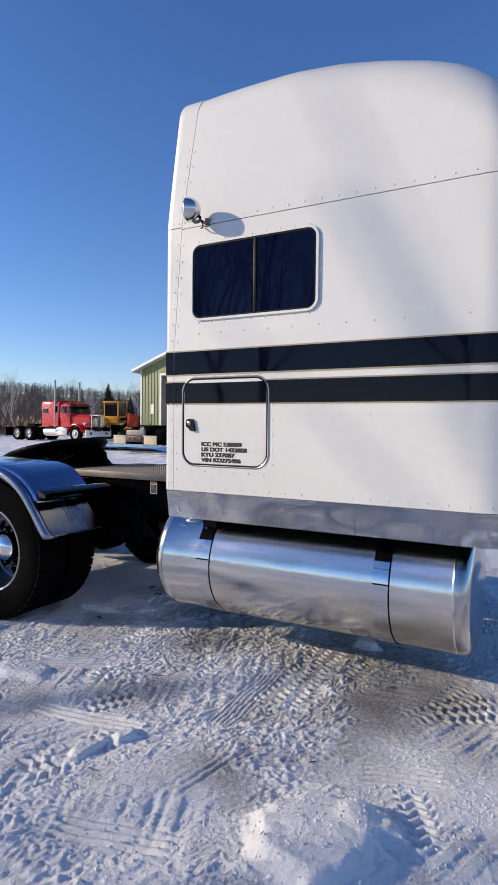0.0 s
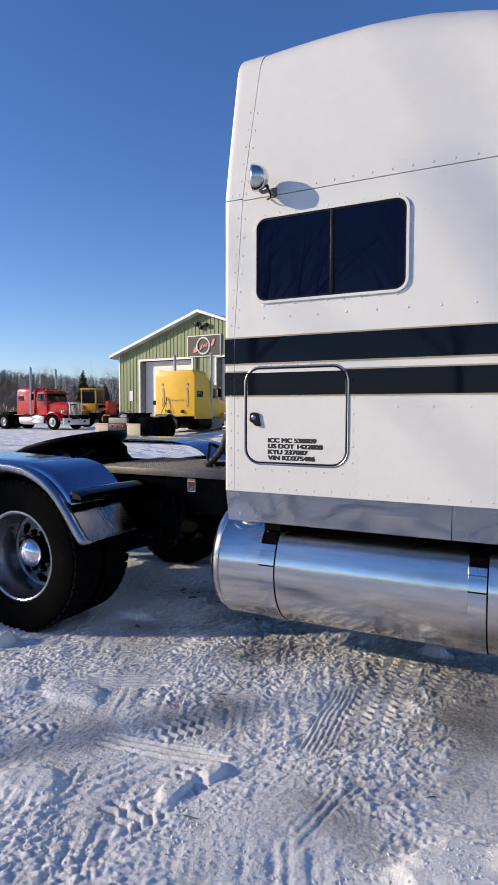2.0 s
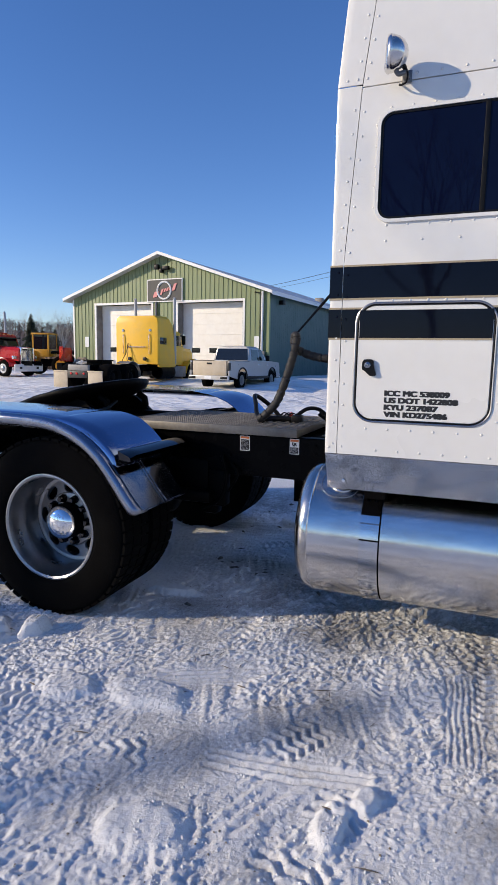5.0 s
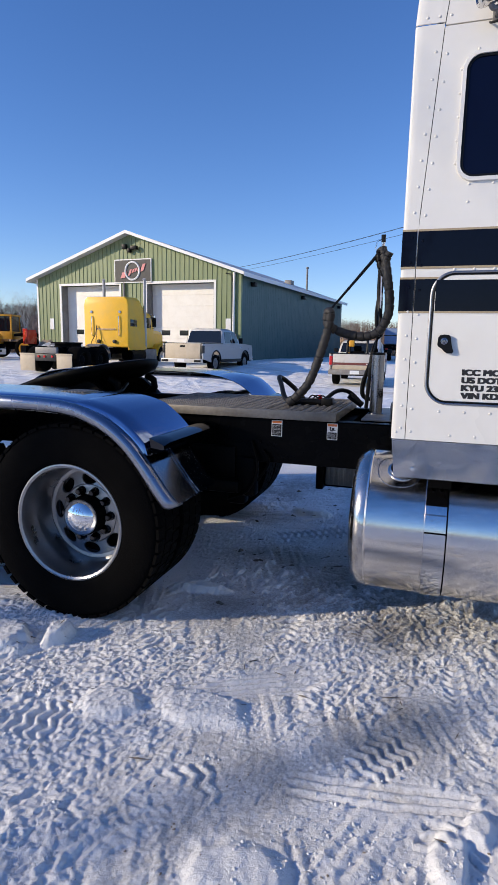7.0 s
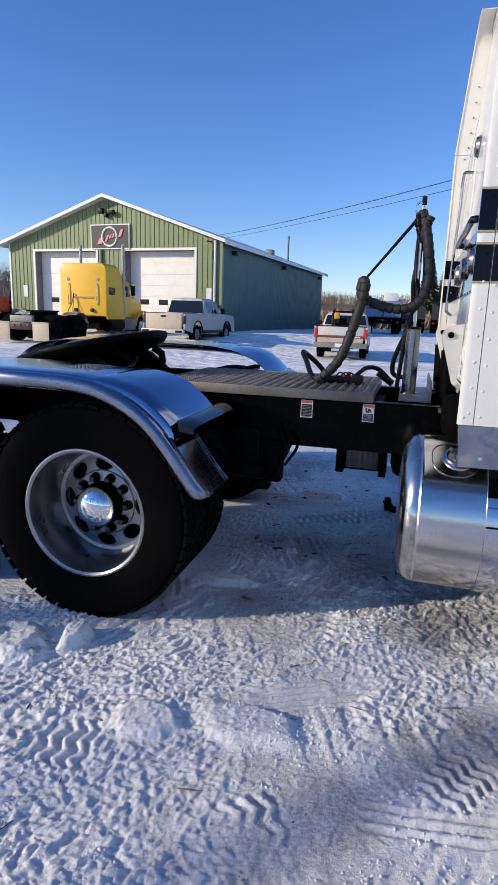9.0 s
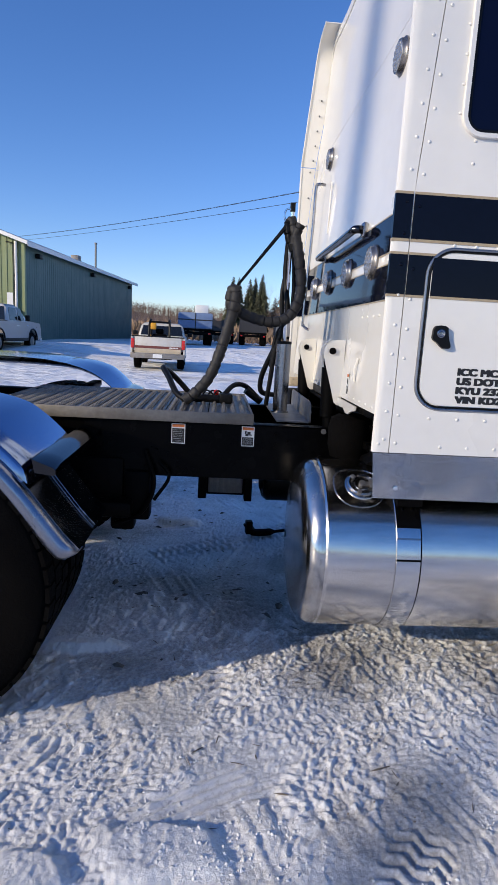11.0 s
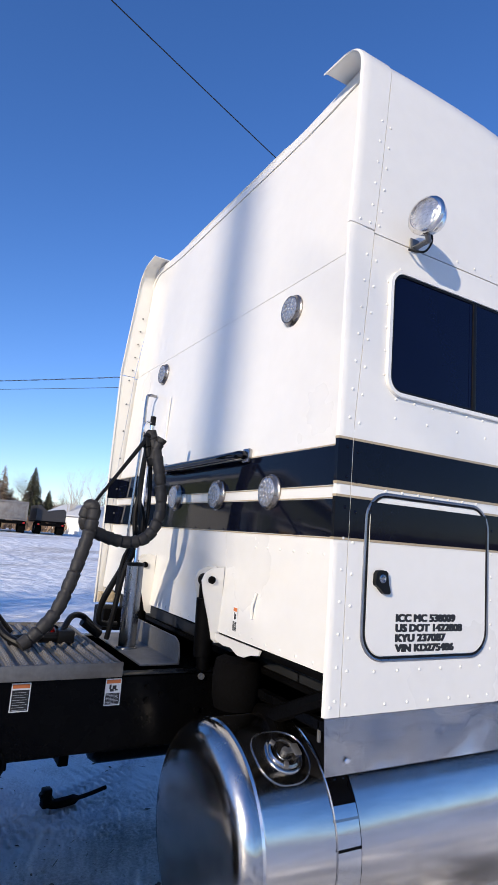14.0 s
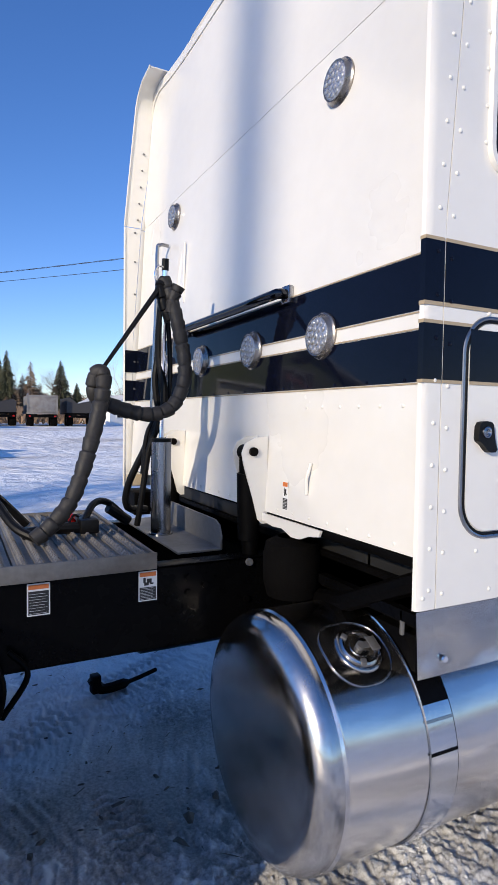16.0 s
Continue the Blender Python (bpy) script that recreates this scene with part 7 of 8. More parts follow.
def pickup(name, m, label, paint, length, height, old=False):
    """A pickup with its tailgate at the origin, facing +y."""
    t = new(name)
    t.matrix_world = m
    tagged(t, label, "pickup truck")
    hw = 1.0 if not old else 0.98
    belt = height * (0.64 if not old else 0.69)
    bed = 2.05 if not old else 2.5
    ra, fa = length * 0.235, length * 0.835
    wr = 0.40 if not old else 0.41

    def side_profile(top):
        pts = [(0.0, 0.62)]
        for c in (ra, fa):
            for q in range(180, -1, -20):
                pts.append((c + (wr + 0.10) * math.cos(radians(q)), 0.50 + (wr + 0.08) * math.sin(radians(q)) if q not in (180, 0) else 0.46))
        return pts + [(length, 0.50), (length + 0.02, 0.95)] + top

    hood_z = belt + 0.02
    top = [(length - 0.10, hood_z - 0.06), (length - 1.35, hood_z + 0.02), (length - 1.45, belt), (0.0, belt)]
    prof = side_profile(top)
    for s in (-1, 1):
        bm = bmesh.new()
        plate(bm, prof, lambda u, v, w: (s * (hw - 0.06 + w), u, v), 0.06)
        sd = part("body_side", bm, paint, t, "", 20)
        for c in (ra, fa):
            road_wheel(t, s * (hw - 0.02), c, wr, 0.27, -s, GREY_STEEL)
        part("mirror", boxes((s * (hw + 0.16) - 0.1, s * (hw + 0.16) + 0.1, length - 1.95, length - 1.83, belt + 0.03, belt + (0.30 if not old else 0.2), 0.03)), PLASTIC, t)
        part("tail_lamp", boxes((s * (hw - 0.065) - 0.055, s * (hw - 0.065) + 0.068, -0.03, 0.05 if old else 0.16, belt - 0.42, belt - 0.08, 0.015)) if old or s > 0 else boxes((-hw + 0.0, -hw + 0.12, -0.03, 0.16, belt - 0.42, belt - 0.08, 0.015)), RED if old else INK, t)
        if not old:
            part("bed_rail_cap", boxes((s * (hw - 0.05) - 0.05, s * (hw - 0.05) + 0.05, 0.0, bed, belt - 0.005, belt + 0.03, 0.01)), PLASTIC, sd)
            part("rocker", boxes((s * (hw - 0.01) - 0.02, s * (hw - 0.01) + 0.02, ra + wr + 0.12, fa - wr - 0.12, 0.44, 0.58, 0.01)), PLASTIC, sd)
            for c in (ra, fa):
                arc = [(s * (hw - 0.005), c + (wr + 0.09) * math.cos(a), 0.50 + (wr + 0.07) * math.sin(a)) for a in [radians(q) for q in range(-4, 185, 12)]]
                part("wheel_arch_lip", tube(bmesh.new(), arc, 0.035, 6), PLASTIC, sd)
            for y0 in (bed + 0.9, bed + 1.95):
                part("door_handle", boxes((s * (hw + 0.012) - 0.012, s * (hw + 0.012) + 0.012, y0, y0 + 0.2, belt - 0.18, belt - 0.14, 0.005)), CHROME, sd)
        else:
            part("side_band", boxes((s * (hw + 0.002) - 0.004, s * (hw + 0.002) + 0.004, 0.05, length - 0.1, 0.86, 0.98)), MAROON, sd)
    gate = part("tailgate", boxes((-hw + 0.14, hw - 0.14, -0.02, 0.05, 0.62, belt, 0.015)), SALTY if not old else paint, t, "tailgate stained with road salt" if not old else "cream tailgate")
    if old:
        part("band", boxes((-hw + 0.15, hw - 0.15, -0.027, -0.019, 0.80, 0.89)), MAROON, gate, "maroon band")
        part("band", boxes((-hw + 0.15, hw - 0.15, -0.026, -0.019, 0.64, 0.79)), SALTY, gate, "grey road film")
        part("top_rail", boxes((-hw + 0.02, hw - 0.02, -0.03, 0.07, belt - 0.005, belt + 0.035, 0.01)), PLASTIC, gate, "black tailgate cap")
        for q in range(6):
            part("lettering", boxes((hw - 0.56 + 0.055 * q, hw - 0.52 + 0.055 * q, -0.030, -0.026, 0.825, 0.865)), LABEL_WHITE, gate)
    else:
        part("handle", boxes((-0.13, 0.13, -0.03, -0.018, belt - 0.16, belt - 0.08, 0.005)), PLASTIC, gate)
    bp = part("rear_bumper", boxes((-hw, hw, -0.16, 0.02, 0.44, 0.62, 0.02)), PICKUP_WHITE if not old else GREY_STEEL, t)
    for s in (-1, 1) if not old else ():
        part("bumper_step", boxes((s * (hw - 0.2) - 0.17, s * (hw - 0.2) + 0.17, -0.166, -0.156, 0.47, 0.57, 0.004)), PLASTIC, bp)
    part("plate_recess", boxes((-0.17, 0.17, -0.168, -0.158, 0.47, 0.60)), LABEL_WHITE, bp)
    part("bed_floor", boxes((-hw + 0.06, hw - 0.06, 0.05, bed, 0.72, 0.78), (-hw + 0.06, hw - 0.06, bed - 0.05, bed, 0.78, belt)), GREY_STEEL, t)
    part("chassis", boxes((-0.5, 0.5, 0.1, length - 0.2, 0.40, 0.62), (-hw + 0.1, hw - 0.1, bed, length - 0.05, 0.45, belt - 0.15)), GREASE, t)
    half = [(-hw + 0.04, belt), (-hw + 0.13, height - 0.17), (-hw + 0.18, height - 0.07), (-hw + 0.27, height - 0.015), (-hw + 0.42, height)]
    sec = half + [(-x, z) for x, z in half[::-1]]
    y0, y1 = bed + 0.02, length - 1.42
    bm = bmesh.new()
    loft(bm, [[(x, y0, min(z, belt + 0.01)) for x, z in sec], [(x, y0 + 0.15, z - 0.03 * (z > height - 0.1)) for x, z in sec], [(x, y0 + 0.40, z) for x, z in sec], [(x, y1 - 1.0, z) for x, z in sec], [(x, y1 - 0.72, z - 0.05 * (z > height - 0.1)) for x, z in sec], [(x, y1 + 0.05, min(z, belt + 0.01)) for x, z in sec]])
    cab = part("cab", bm, paint, t, "", 25)
    for s in (-1, 1):
        bm = bmesh.new()
        def lift(u, v, w):
            return (s * (hw - 0.04 - (v - belt) / (height - 0.17 - belt) * 0.09 + 0.004 + w), u, v)
        cuts = [(y0 + 0.28, y0 + 1.05), (y0 + 1.13, y1 - 0.62)] if not old else [(y0 + 0.3, y1 - 0.62)]
        for a, b in cuts:
            bm = bmesh.new()
            plate(bm, [(a, belt + 0.05), (b + (0.30 if b == cuts[-1][1] else 0), belt + 0.05), (b, height - 0.15), (a + 0.05, height - 0.15)], lift, 0.006)
            part("side_window", bm, CARGLASS, cab, "", 0)
    bm = bmesh.new()
    plate(bm, [(-hw + 0.13, belt + 0.05), (hw - 0.13, belt + 0.05), (hw - 0.22, height - 0.12), (-hw + 0.22, height - 0.12)], lambda u, v, w: (u, y0 + (v - belt) / (height - belt) * 0.17 - 0.018 + w, v), 0.01)
    part("rear_window", bm, CARGLASS, cab, "dark rear window", 0)
    bm = bmesh.new()
    plate(bm, [(-hw + 0.18, belt + 0.06), (hw - 0.18, belt + 0.06), (hw - 0.32, height - 0.08), (-hw + 0.32, height - 0.08)], lambda u, v, w: (u, y1 + 0.055 - (v - belt) / (height - belt) * 0.80 + w, v), 0.012)
    part("windscreen", bm, CARGLASS, cab, "", 0)
    bm = bmesh.new()
    loft(bm, [[(-hw + 0.03, y1, belt), (hw - 0.03, y1, belt), (hw - 0.03, y1, belt - 0.1), (-hw + 0.03, y1, belt - 0.1)],
              [(-hw + 0.06, length - 0.06, hood_z - 0.07), (hw - 0.06, length - 0.06, hood_z - 0.07), (hw - 0.06, length - 0.06, 0.5), (-hw + 0.06, length - 0.06, 0.5)]])
    part("hood", bm, paint, t, "", 20)
    part("front_bumper", boxes((-hw, hw, length - 0.02, length + 0.12, 0.42, 0.66, 0.03)), CHROME, t)
    return t


pickup("pickup_truck", place(-12.57, 23.85, -4.7), "silver crew cab pickup with salt stained tailgate", SILVER, 5.6, 1.98)
old = pickup("pickup_truck", place(-4.90, 22.54, 2.5), "old cream and maroon pickup with equipment in its bed", PICKUP_WHITE, 5.3, 1.76, True)
ld = thing("plow_pump", (0, 0, 0), "yellow and black engine frame standing in the pickup bed", "machine")
ld.matrix_world = place(-4.90, 22.54, 2.5) @ pose(0, 1.0, 0.78)
bm = bmesh.new()
for x in (-0.35, 0.35):
    tube(bm, smooth_path([(x, -0.3, 0.0), (x * 1.1, -0.25, 0.7), (x, 0.0, 1.05), (x, 0.4, 0.9), (x, 0.4, 0.0)]), 0.045, 8)
tube(bm, [(-0.4, -0.1, 0.98), (0.4, -0.1, 0.98)], 0.04, 8)
part("roll_frame", bm, PLASTIC, ld, "black tubular frame")
part("engine", boxes((-0.28, 0.28, -0.2, 0.35, 0.0, 0.55, 0.05), (-0.15, 0.15, -0.1, 0.2, 0.55, 0.75, 0.05)), GREASE, ld)
part("cowling", boxes((-0.33, -0.12, -0.32, -0.12, 0.70, 0.95, 0.04)), LOADER_YELLOW, ld, "yellow engine cowling")
part("cowling", boxes((0.05, 0.34, -0.34, -0.15, 0.15, 0.42, 0.05)), LOADER_YELLOW, ld, "yellow engine cowling")
part("fuel_can", boxes((-0.4, -0.3, -0.2, 0.0, 0.2, 0.5, 0.03)), LOADER_YELLOW, ld)


def wheel_loader():
    t = new("wheel_loader")
    t.matrix_world = place(-32.3, 35.0, -75)
    tagged(t, "yellow wheel loader with glazed cab and raised arms", "loader")
    for s in (-1, 1):
        for y in (0.0, 2.6):
            road_wheel(t, s * 1.1, y, 0.68, 0.5, -s, LOADER_YELLOW)
    part("rear_body", boxes((-0.85, 0.85, -1.5, 0.6, 0.75, 1.75, 0.08)), LOADER_YELLOW, t, "yellow engine cover")
    cab = part("cab_frame", boxes((-0.72, -0.62, 0.35, 0.45, 1.6, 2.9), (0.62, 0.72, 0.35, 0.45, 1.6, 2.9), (-0.72, -0.62, 1.5, 1.6, 1.6, 2.9), (0.62, 0.72, 1.5, 1.6, 1.6, 2.9),
                                  (-0.78, 0.78, 0.28, 1.68, 2.9, 3.02, 0.03), (-0.72, 0.72, 0.35, 1.6, 1.3, 1.85, 0.03)), LOADER_YELLOW, t, "yellow cab posts and roof")
    part("cab_glass", boxes((-0.70, 0.70, 0.38, 1.57, 1.85, 2.9)), CARGLASS, cab)
    part("front_frame", boxes((-0.4, 0.4, 0.8, 3.4, 0.6, 1.15, 0.05)), GREASE, t)
    for s in (-1, 1):
        arm = bmesh.new()
        tube(arm, [(s * 0.5, 1.7, 1.6), (s * 0.5, 2.8, 1.75), (s * 0.5, 4.0, 0.6)], 0.11, 8)
        part("lift_arm", arm, GREASE, t, "black lift arm")
    bm = bmesh.new()
    plate(bm, [(4.0, 0.15), (5.0, 0.05), (4.1, 0.25), (4.0, 1.1), (4.5, 1.5), (3.9, 1.4), (3.85, 0.3)], lambda u, v, w: (-1.25 + w, u, v), 2.5)
    part("bucket", bm, GREASE, t, "black steel bucket")


wheel_loader()

red_box = boxes((-0.9, 0.9, -0.5, -0.42, 0.1, 1.3, 0.03), (-0.9, 0.9, 0.42, 0.5, 0.1, 1.0, 0.03), (-0.9, -0.82, -0.42, 0.42, 0.1, 1.2, 0.02), (0.82, 0.9, -0.42, 0.42, 0.1, 1.2, 0.02), (-0.9, 0.9, -0.5, 0.5, 0.0, 0.1, 0.02))
rb = tagged(part("spreader_hopper", red_box, RED, None, "", 20), "faded red steel hopper standing by the garage", "hopper")
rb.matrix_world = place(-28.5, 34.0, -40, 1.0) @ Matrix.Diagonal((0.66, 0.66, 0.8, 1.0))
rbl = boxes((-0.9, 0.9, -0.4, 0.4, 0.0, 0.9, 0.05))
rbase = tagged(part("pallet_stack", rbl, GREASE, None, "", 20), "dark stack of parts under the hopper", "stack")
rbase.matrix_world = place(-28.6, 34.0, -40)
bm = bmesh.new()
hp = [((0.55 + 0.03 * math.sin(5 * a)) * math.cos(a), (0.55 + 0.03 * math.sin(5 * a)) * math.sin(a), 0.12 + 0.10 * (a // (2 * math.pi)) + 0.03 * math.sin(3 * a)) for a in [2 * math.pi * k / 24 for k in range(60)]]
hs = tagged(part("hose_coil", tube(bm, hp, 0.06, 8), LABEL_WHITE, None, "", 60), "coil of thick white hose lying on the snow", "hose")
hs.matrix_world = place(-24.6, 31.0, 0) @ pose(0, 0, 0.45, 50, 0, 30)
bm = bmesh.new()
lathe(bm, [(0.0, 3.4), (0.35, 2.9), (0.9, 1.9), (1.35, 1.0), (1.6, 0.4), (1.65, 0.0)], (0, 0, 0), "z", 30)
for v in bm.verts:
    v.co += Vector((noise.noise(v.co * 0.9), noise.noise(v.co * 0.9 + Vector((9, 3, 1))), noise.noise(v.co * 1.4 + Vector((5, 5, 5))))) * 0.35
heap = tagged(part("gravel_heap", bm, MUD, None, "", 60), "dark heap of gravel beside the garage wall", "heap")
heap.matrix_world = place(-26.6, 34.0, 0, -0.15) @ Matrix.Diagonal((0.62, 0.62, 1.0, 1.0))


# ---- row of trailers across the yard ----
def trailer(m, label, kind, length=4.5):
    t = new("dump_trailer" if kind != "flat" else "flatbed_trailer")
    t.matrix_world = m
    tagged(t, label, "trailer", "row of parked trailers")
    part("chassis", boxes((-0.55, -0.42, 0, length, 0.75, 1.0), (0.42, 0.55, 0, length, 0.75, 1.0), (-1.2, 1.2, -0.05, 0.1, 0.72, 0.95, 0.02)), GREASE, t)
    for s in (-1, 1):
        for y in (0.7, 1.95):
            road_wheel(t, s * 1.22, y, 0.50, 0.55, -s, GREY_STEEL, True)
        part("tail_lamp", boxes((s * 1.0 - 0.08, s * 1.0 + 0.08, -0.08, -0.045, 0.78, 0.88)), RED, t)
    part("deck", boxes((-1.25, 1.25, 0.0, length + 2, 1.0, 1.14, 0.02)), GREASE if kind != "grey" else GREY_STEEL, t)
    if kind == "dark":
        bm = bmesh.new()
        plate(bm, [(-1.22, 1.14), (1.22, 1.14), (1.22, 2.05), (1.0, 2.25), (-0.3, 1.95), (-1.0, 2.5), (-1.22, 2.45)], lambda u, v, w: (u, 0.1 + w, v), length + 1.5)
        part("load", bm, SIGN_BLACK, t, "dark tarpaulin over a sagging load", 0)
    elif kind == "grey":
        b = part("box_body", boxes((-1.2, 1.2, 0.05, length + 1.5, 1.14, 2.6, 0.05)), GREY_STEEL, t, "grey steel dump body")
        part("rib", boxes((-1.24, -1.1, 0.0, 0.06, 1.14, 2.6), (1.1, 1.24, 0.0, 0.06, 1.14, 2.6), (-1.2, 1.2, 0.0, 0.05, 2.45, 2.6)), GREY_STEEL, b)
    elif kind == "blue":
        b = part("tarp_load", boxes((-1.2, 1.2, 0.05, length + 1.5, 1.14, 2.25, 0.10)), BLUE_TARP, t, "blue tarpaulin load")
        part("strap", boxes((-1.22, 1.22, 0.03, 0.048, 1.72, 1.79), (-0.03, 0.03, 0.03, 0.048, 1.14, 2.25)), INK, b)
        part("crate", boxes((0.0, 0.9, 0.4, 1.6, 2.25, 2.8, 0.02)), LABEL_WHITE, t, "white crate on top")
    return t


trailer(place(-4.35, 42.5, 4), "flatbed trailer loaded with blue tarpaulined bales", "blue")
trailer(place(-2.55, 52.8, 4), "flatbed trailer with a dark tarpaulined load", "dark")
trailer(place(0.35, 53.2, -2), "flatbed trailer with a dark tarpaulined load", "dark")
trailer(place(3.6, 53.0, -3), "grey steel dump trailer parked in the row", "grey")
trailer(place(6.9, 53.6, -4), "flatbed trailer with a dark tarpaulined load", "dark")
trailer(place(-7.6, 57.0, 4), "empty flatbed trailer parked in the row", "flat")


def far_house(x, y, w, d, h, turn):
    g = new("house")
    g.matrix_world = place(x, y, turn)
    tagged(g, "small far house with a snowy gable roof", "house")
    bm = bmesh.new()
    plate(bm, [(-w / 2, 0), (w / 2, 0), (w / 2, h), (0, h * 1.55), (-w / 2, h)], lambda u, v, z: (u, z, v), d)
    part("wall", bm, TRIM, g, "white clapboard wall", 0)
    for s in (-1, 1):
        bm = bmesh.new()
        plate(bm, [(0, h * 1.60), (s * w * 0.56, h * 0.97), (s * w * 0.56, h * 0.92), (0, h * 1.54)], lambda u, v, z: (u, z - 0.3, v), d + 0.6)
        part("roof", bm, ROOF_M, g, "snow covered roof", 0)
        wn_ = part("window", boxes((s * w * 0.25 - 0.45, s * w * 0.25 + 0.45, -0.05, -0.005, h * 0.35, h * 0.75)), TRIM, g, "", 0)
        part("pane", boxes((s * w * 0.25 - 0.38, s * w * 0.25 + 0.38, -0.06, -0.051, h * 0.38, h * 0.72)), CARGLASS, wn_, "", 0)


far_house(13.8, 63.0, 5.0, 7.0, 2.0, 20)
far_house(3.0, 84.0, 9.0, 10.0, 2.8, -25)


# ---- trees ----
def spruce(h, seed, crown=None, label="tall dark green spruce at the edge of the yard", thick=56):
    r = random.Random(seed)
    t = new("spruce_tree")
    tagged(t, label, "tree", "spruces" if crown is None else "tamaracks")
    part("trunk", tube(bmesh.new(), [(0, 0, -0.2), (0, 0, h * 0.5), (0, 0, h * 0.97)], [h * 0.018, h * 0.011, 0.01], 7), BARK, t)
    verts, faces = [], []
    n = int(h * thick)
    for k in range(n):
        f = (k + r.random()) / n
        z = h * (0.07 + 0.92 * f)
        reach = h * 0.225 * (1 - f) ** 0.8 * r.uniform(0.6, 1.15) + 0.10
        a = r.uniform(0, 2 * math.pi)
        d, sd = Vector((math.cos(a), math.sin(a), 0)), Vector((-math.sin(a), math.cos(a), 0))
        droop = r.uniform(0.15, 0.45)
        m = 4
        for q in range(m):
            u0, u1 = q / m, (q + 1) / m + 0.12
            w = reach * 0.30 * (1.05 - u0) * r.uniform(0.7, 1.3)
            for sgn in (-1, 1):
                base = len(verts)
                p0 = d * reach * u0 + Vector((0, 0, z - droop * reach * u0 * u0))
                p1 = d * reach * min(u1, 1.05) + sd * sgn * w * 0.5 + Vector((0, 0, z - droop * reach * u1 * u1 - r.uniform(0, 0.10) * reach))
                p2 = d * reach * (u0 + u1) * 0.42 + sd * sgn * w + Vector((0, 0, z - droop * reach * u0 - r.uniform(0.05, 0.20) * reach))
                verts += [p0, p1, p2]
                faces.append((base, base + 1, base + 2))
    me = bpy.data.meshes.new("crown")
    me.from_pydata(verts, [], faces)
    part_mesh("crown", me, crown or NEEDLE, t, "needle branches in drooping tiers", 0)
    return t


def bare_tree(h, seed, bark, label, spread=0.55, depth=5, sides=5):
    r = random.Random(seed)
    t = new("bare_tree")
    tagged(t, label, "tree", "bare trees")
    trunk, twigs = bmesh.new(), bmesh.new()

    def grow(p, d, ln, rad, lev):
        pts, rads = [p], [rad]
        n = 4 if lev < 3 else 2
        for k in range(n):
            d = (d + Vector((r.uniform(-1, 1), r.uniform(-1, 1), r.uniform(-0.3, 0.8))) * 0.16).normalized()
            p = p + d * ln / n
            pts.append(p)
            rads.append(rad * (1 - 0.5 * (k + 1) / n))
        tube(trunk if lev == 0 else twigs, pts, rads, sides if lev < 2 else 3, cap=False)
        if lev >= depth:
            return
        for k in range(r.choice((3, 4, 5)) if lev else 7):
            i = r.randint(1, n) if lev else r.randint(2, n)
            a = r.uniform(0, 2 * math.pi)
            out = Vector((math.cos(a), math.sin(a), 0))
            nd = (d * 0.75 + out * spread * r.uniform(0.6, 1.5) + Vector((0, 0, 0.18))).normalized()
            grow(pts[i], nd, ln * r.uniform(0.48, 0.72), rads[i] * 0.62, lev + 1)

    grow(Vector((0, 0, -0.3)), Vector((0, 0, 1)), h * 0.52, h * 0.0125, 0)
    part("trunk", trunk, bark, t, "", 60)
    part("branch_work", twigs, bark, t, "", 60)
    return t


s1 = spruce(8.0, 1, thick=92)
s1.matrix_world = place(-1.1, 75.0, 0) @ Matrix.Diagonal((0.95, 0.95, 1.0, 1))
for x, y, wide, tall, a in ((-0.4, 75.6, 0.80, 1.0, 80), (1.0, 75.5, 0.92, 0.98, 140), (1.7, 76.2, 0.85, 1.02, 200), (2.5, 75.0, 0.92, 1.06, 30), (8.6, 75.0, 1.05, 0.95, 260), (10.5, 75.0, 0.72, 0.62, 300),
                            (-50.6, 55.6, 0.92, 0.80, 10), (-52.5, 62, 0.71, 0.62, 60), (-48, 66, 0.63, 0.55, 100), (-55, 70, 0.58, 0.5, 170), (-58, 66, 0.76, 0.66, 190), (-44.5, 70, 0.58, 0.5, 70)):
    c = copy_thing(s1, place(x, y, a))
    c.matrix_world = place(x, y, a) @ Matrix.Diagonal((wide, wide, tall, 1))

s2 = spruce(7.4, 9, DRY_LEAF, "brown tamarack with sparse winter branches", 44)
s2.matrix_world = place(5.2, 75.5, 0)
for x, y, wide, tall, a in ((3.3, 74.6, 0.95, 0.58, 30), (4.3, 76.0, 0.85, 0.80, 80), (6.3, 76.0, 0.95, 0.66, 150), (2.4, 73.8, 0.8, 0.42, 220), (10.9, 74.0, 0.65, 0.34, 300), (7.2, 76.5, 0.8, 0.5, 99)):
    c = copy_thing(s2, place(x, y, a))
    c.matrix_world = place(x, y, a) @ Matrix.Diagonal((wide, wide, tall, 1))

tA = bare_tree(9.0, 3, BARK, "bare grey winter tree at the yard's edge")
tB = bare_tree(8.0, 8, BIRCH, "pale bare birch at the yard's edge", 0.42)
tC = bare_tree(7.0, 21, BARK, "bare brown winter tree at the yard's edge", 0.7)
for x, y, s, a in ((4.0, 75.2, 0.92, 10), (6.0, 77.0, 0.7, 120)):
    c = copy_thing(tC, place(x, y, a))
    c.matrix_world = place(x, y, a) @ Matrix.Diagonal((s * 0.8, s * 0.8, s * 1.15, 1))
tA.matrix_world, tB.matrix_world, tC.matrix_world = place(-62, 62, 20), place(-58.5, 64, 50), place(-66, 55, 0)
rt = random.Random(5)
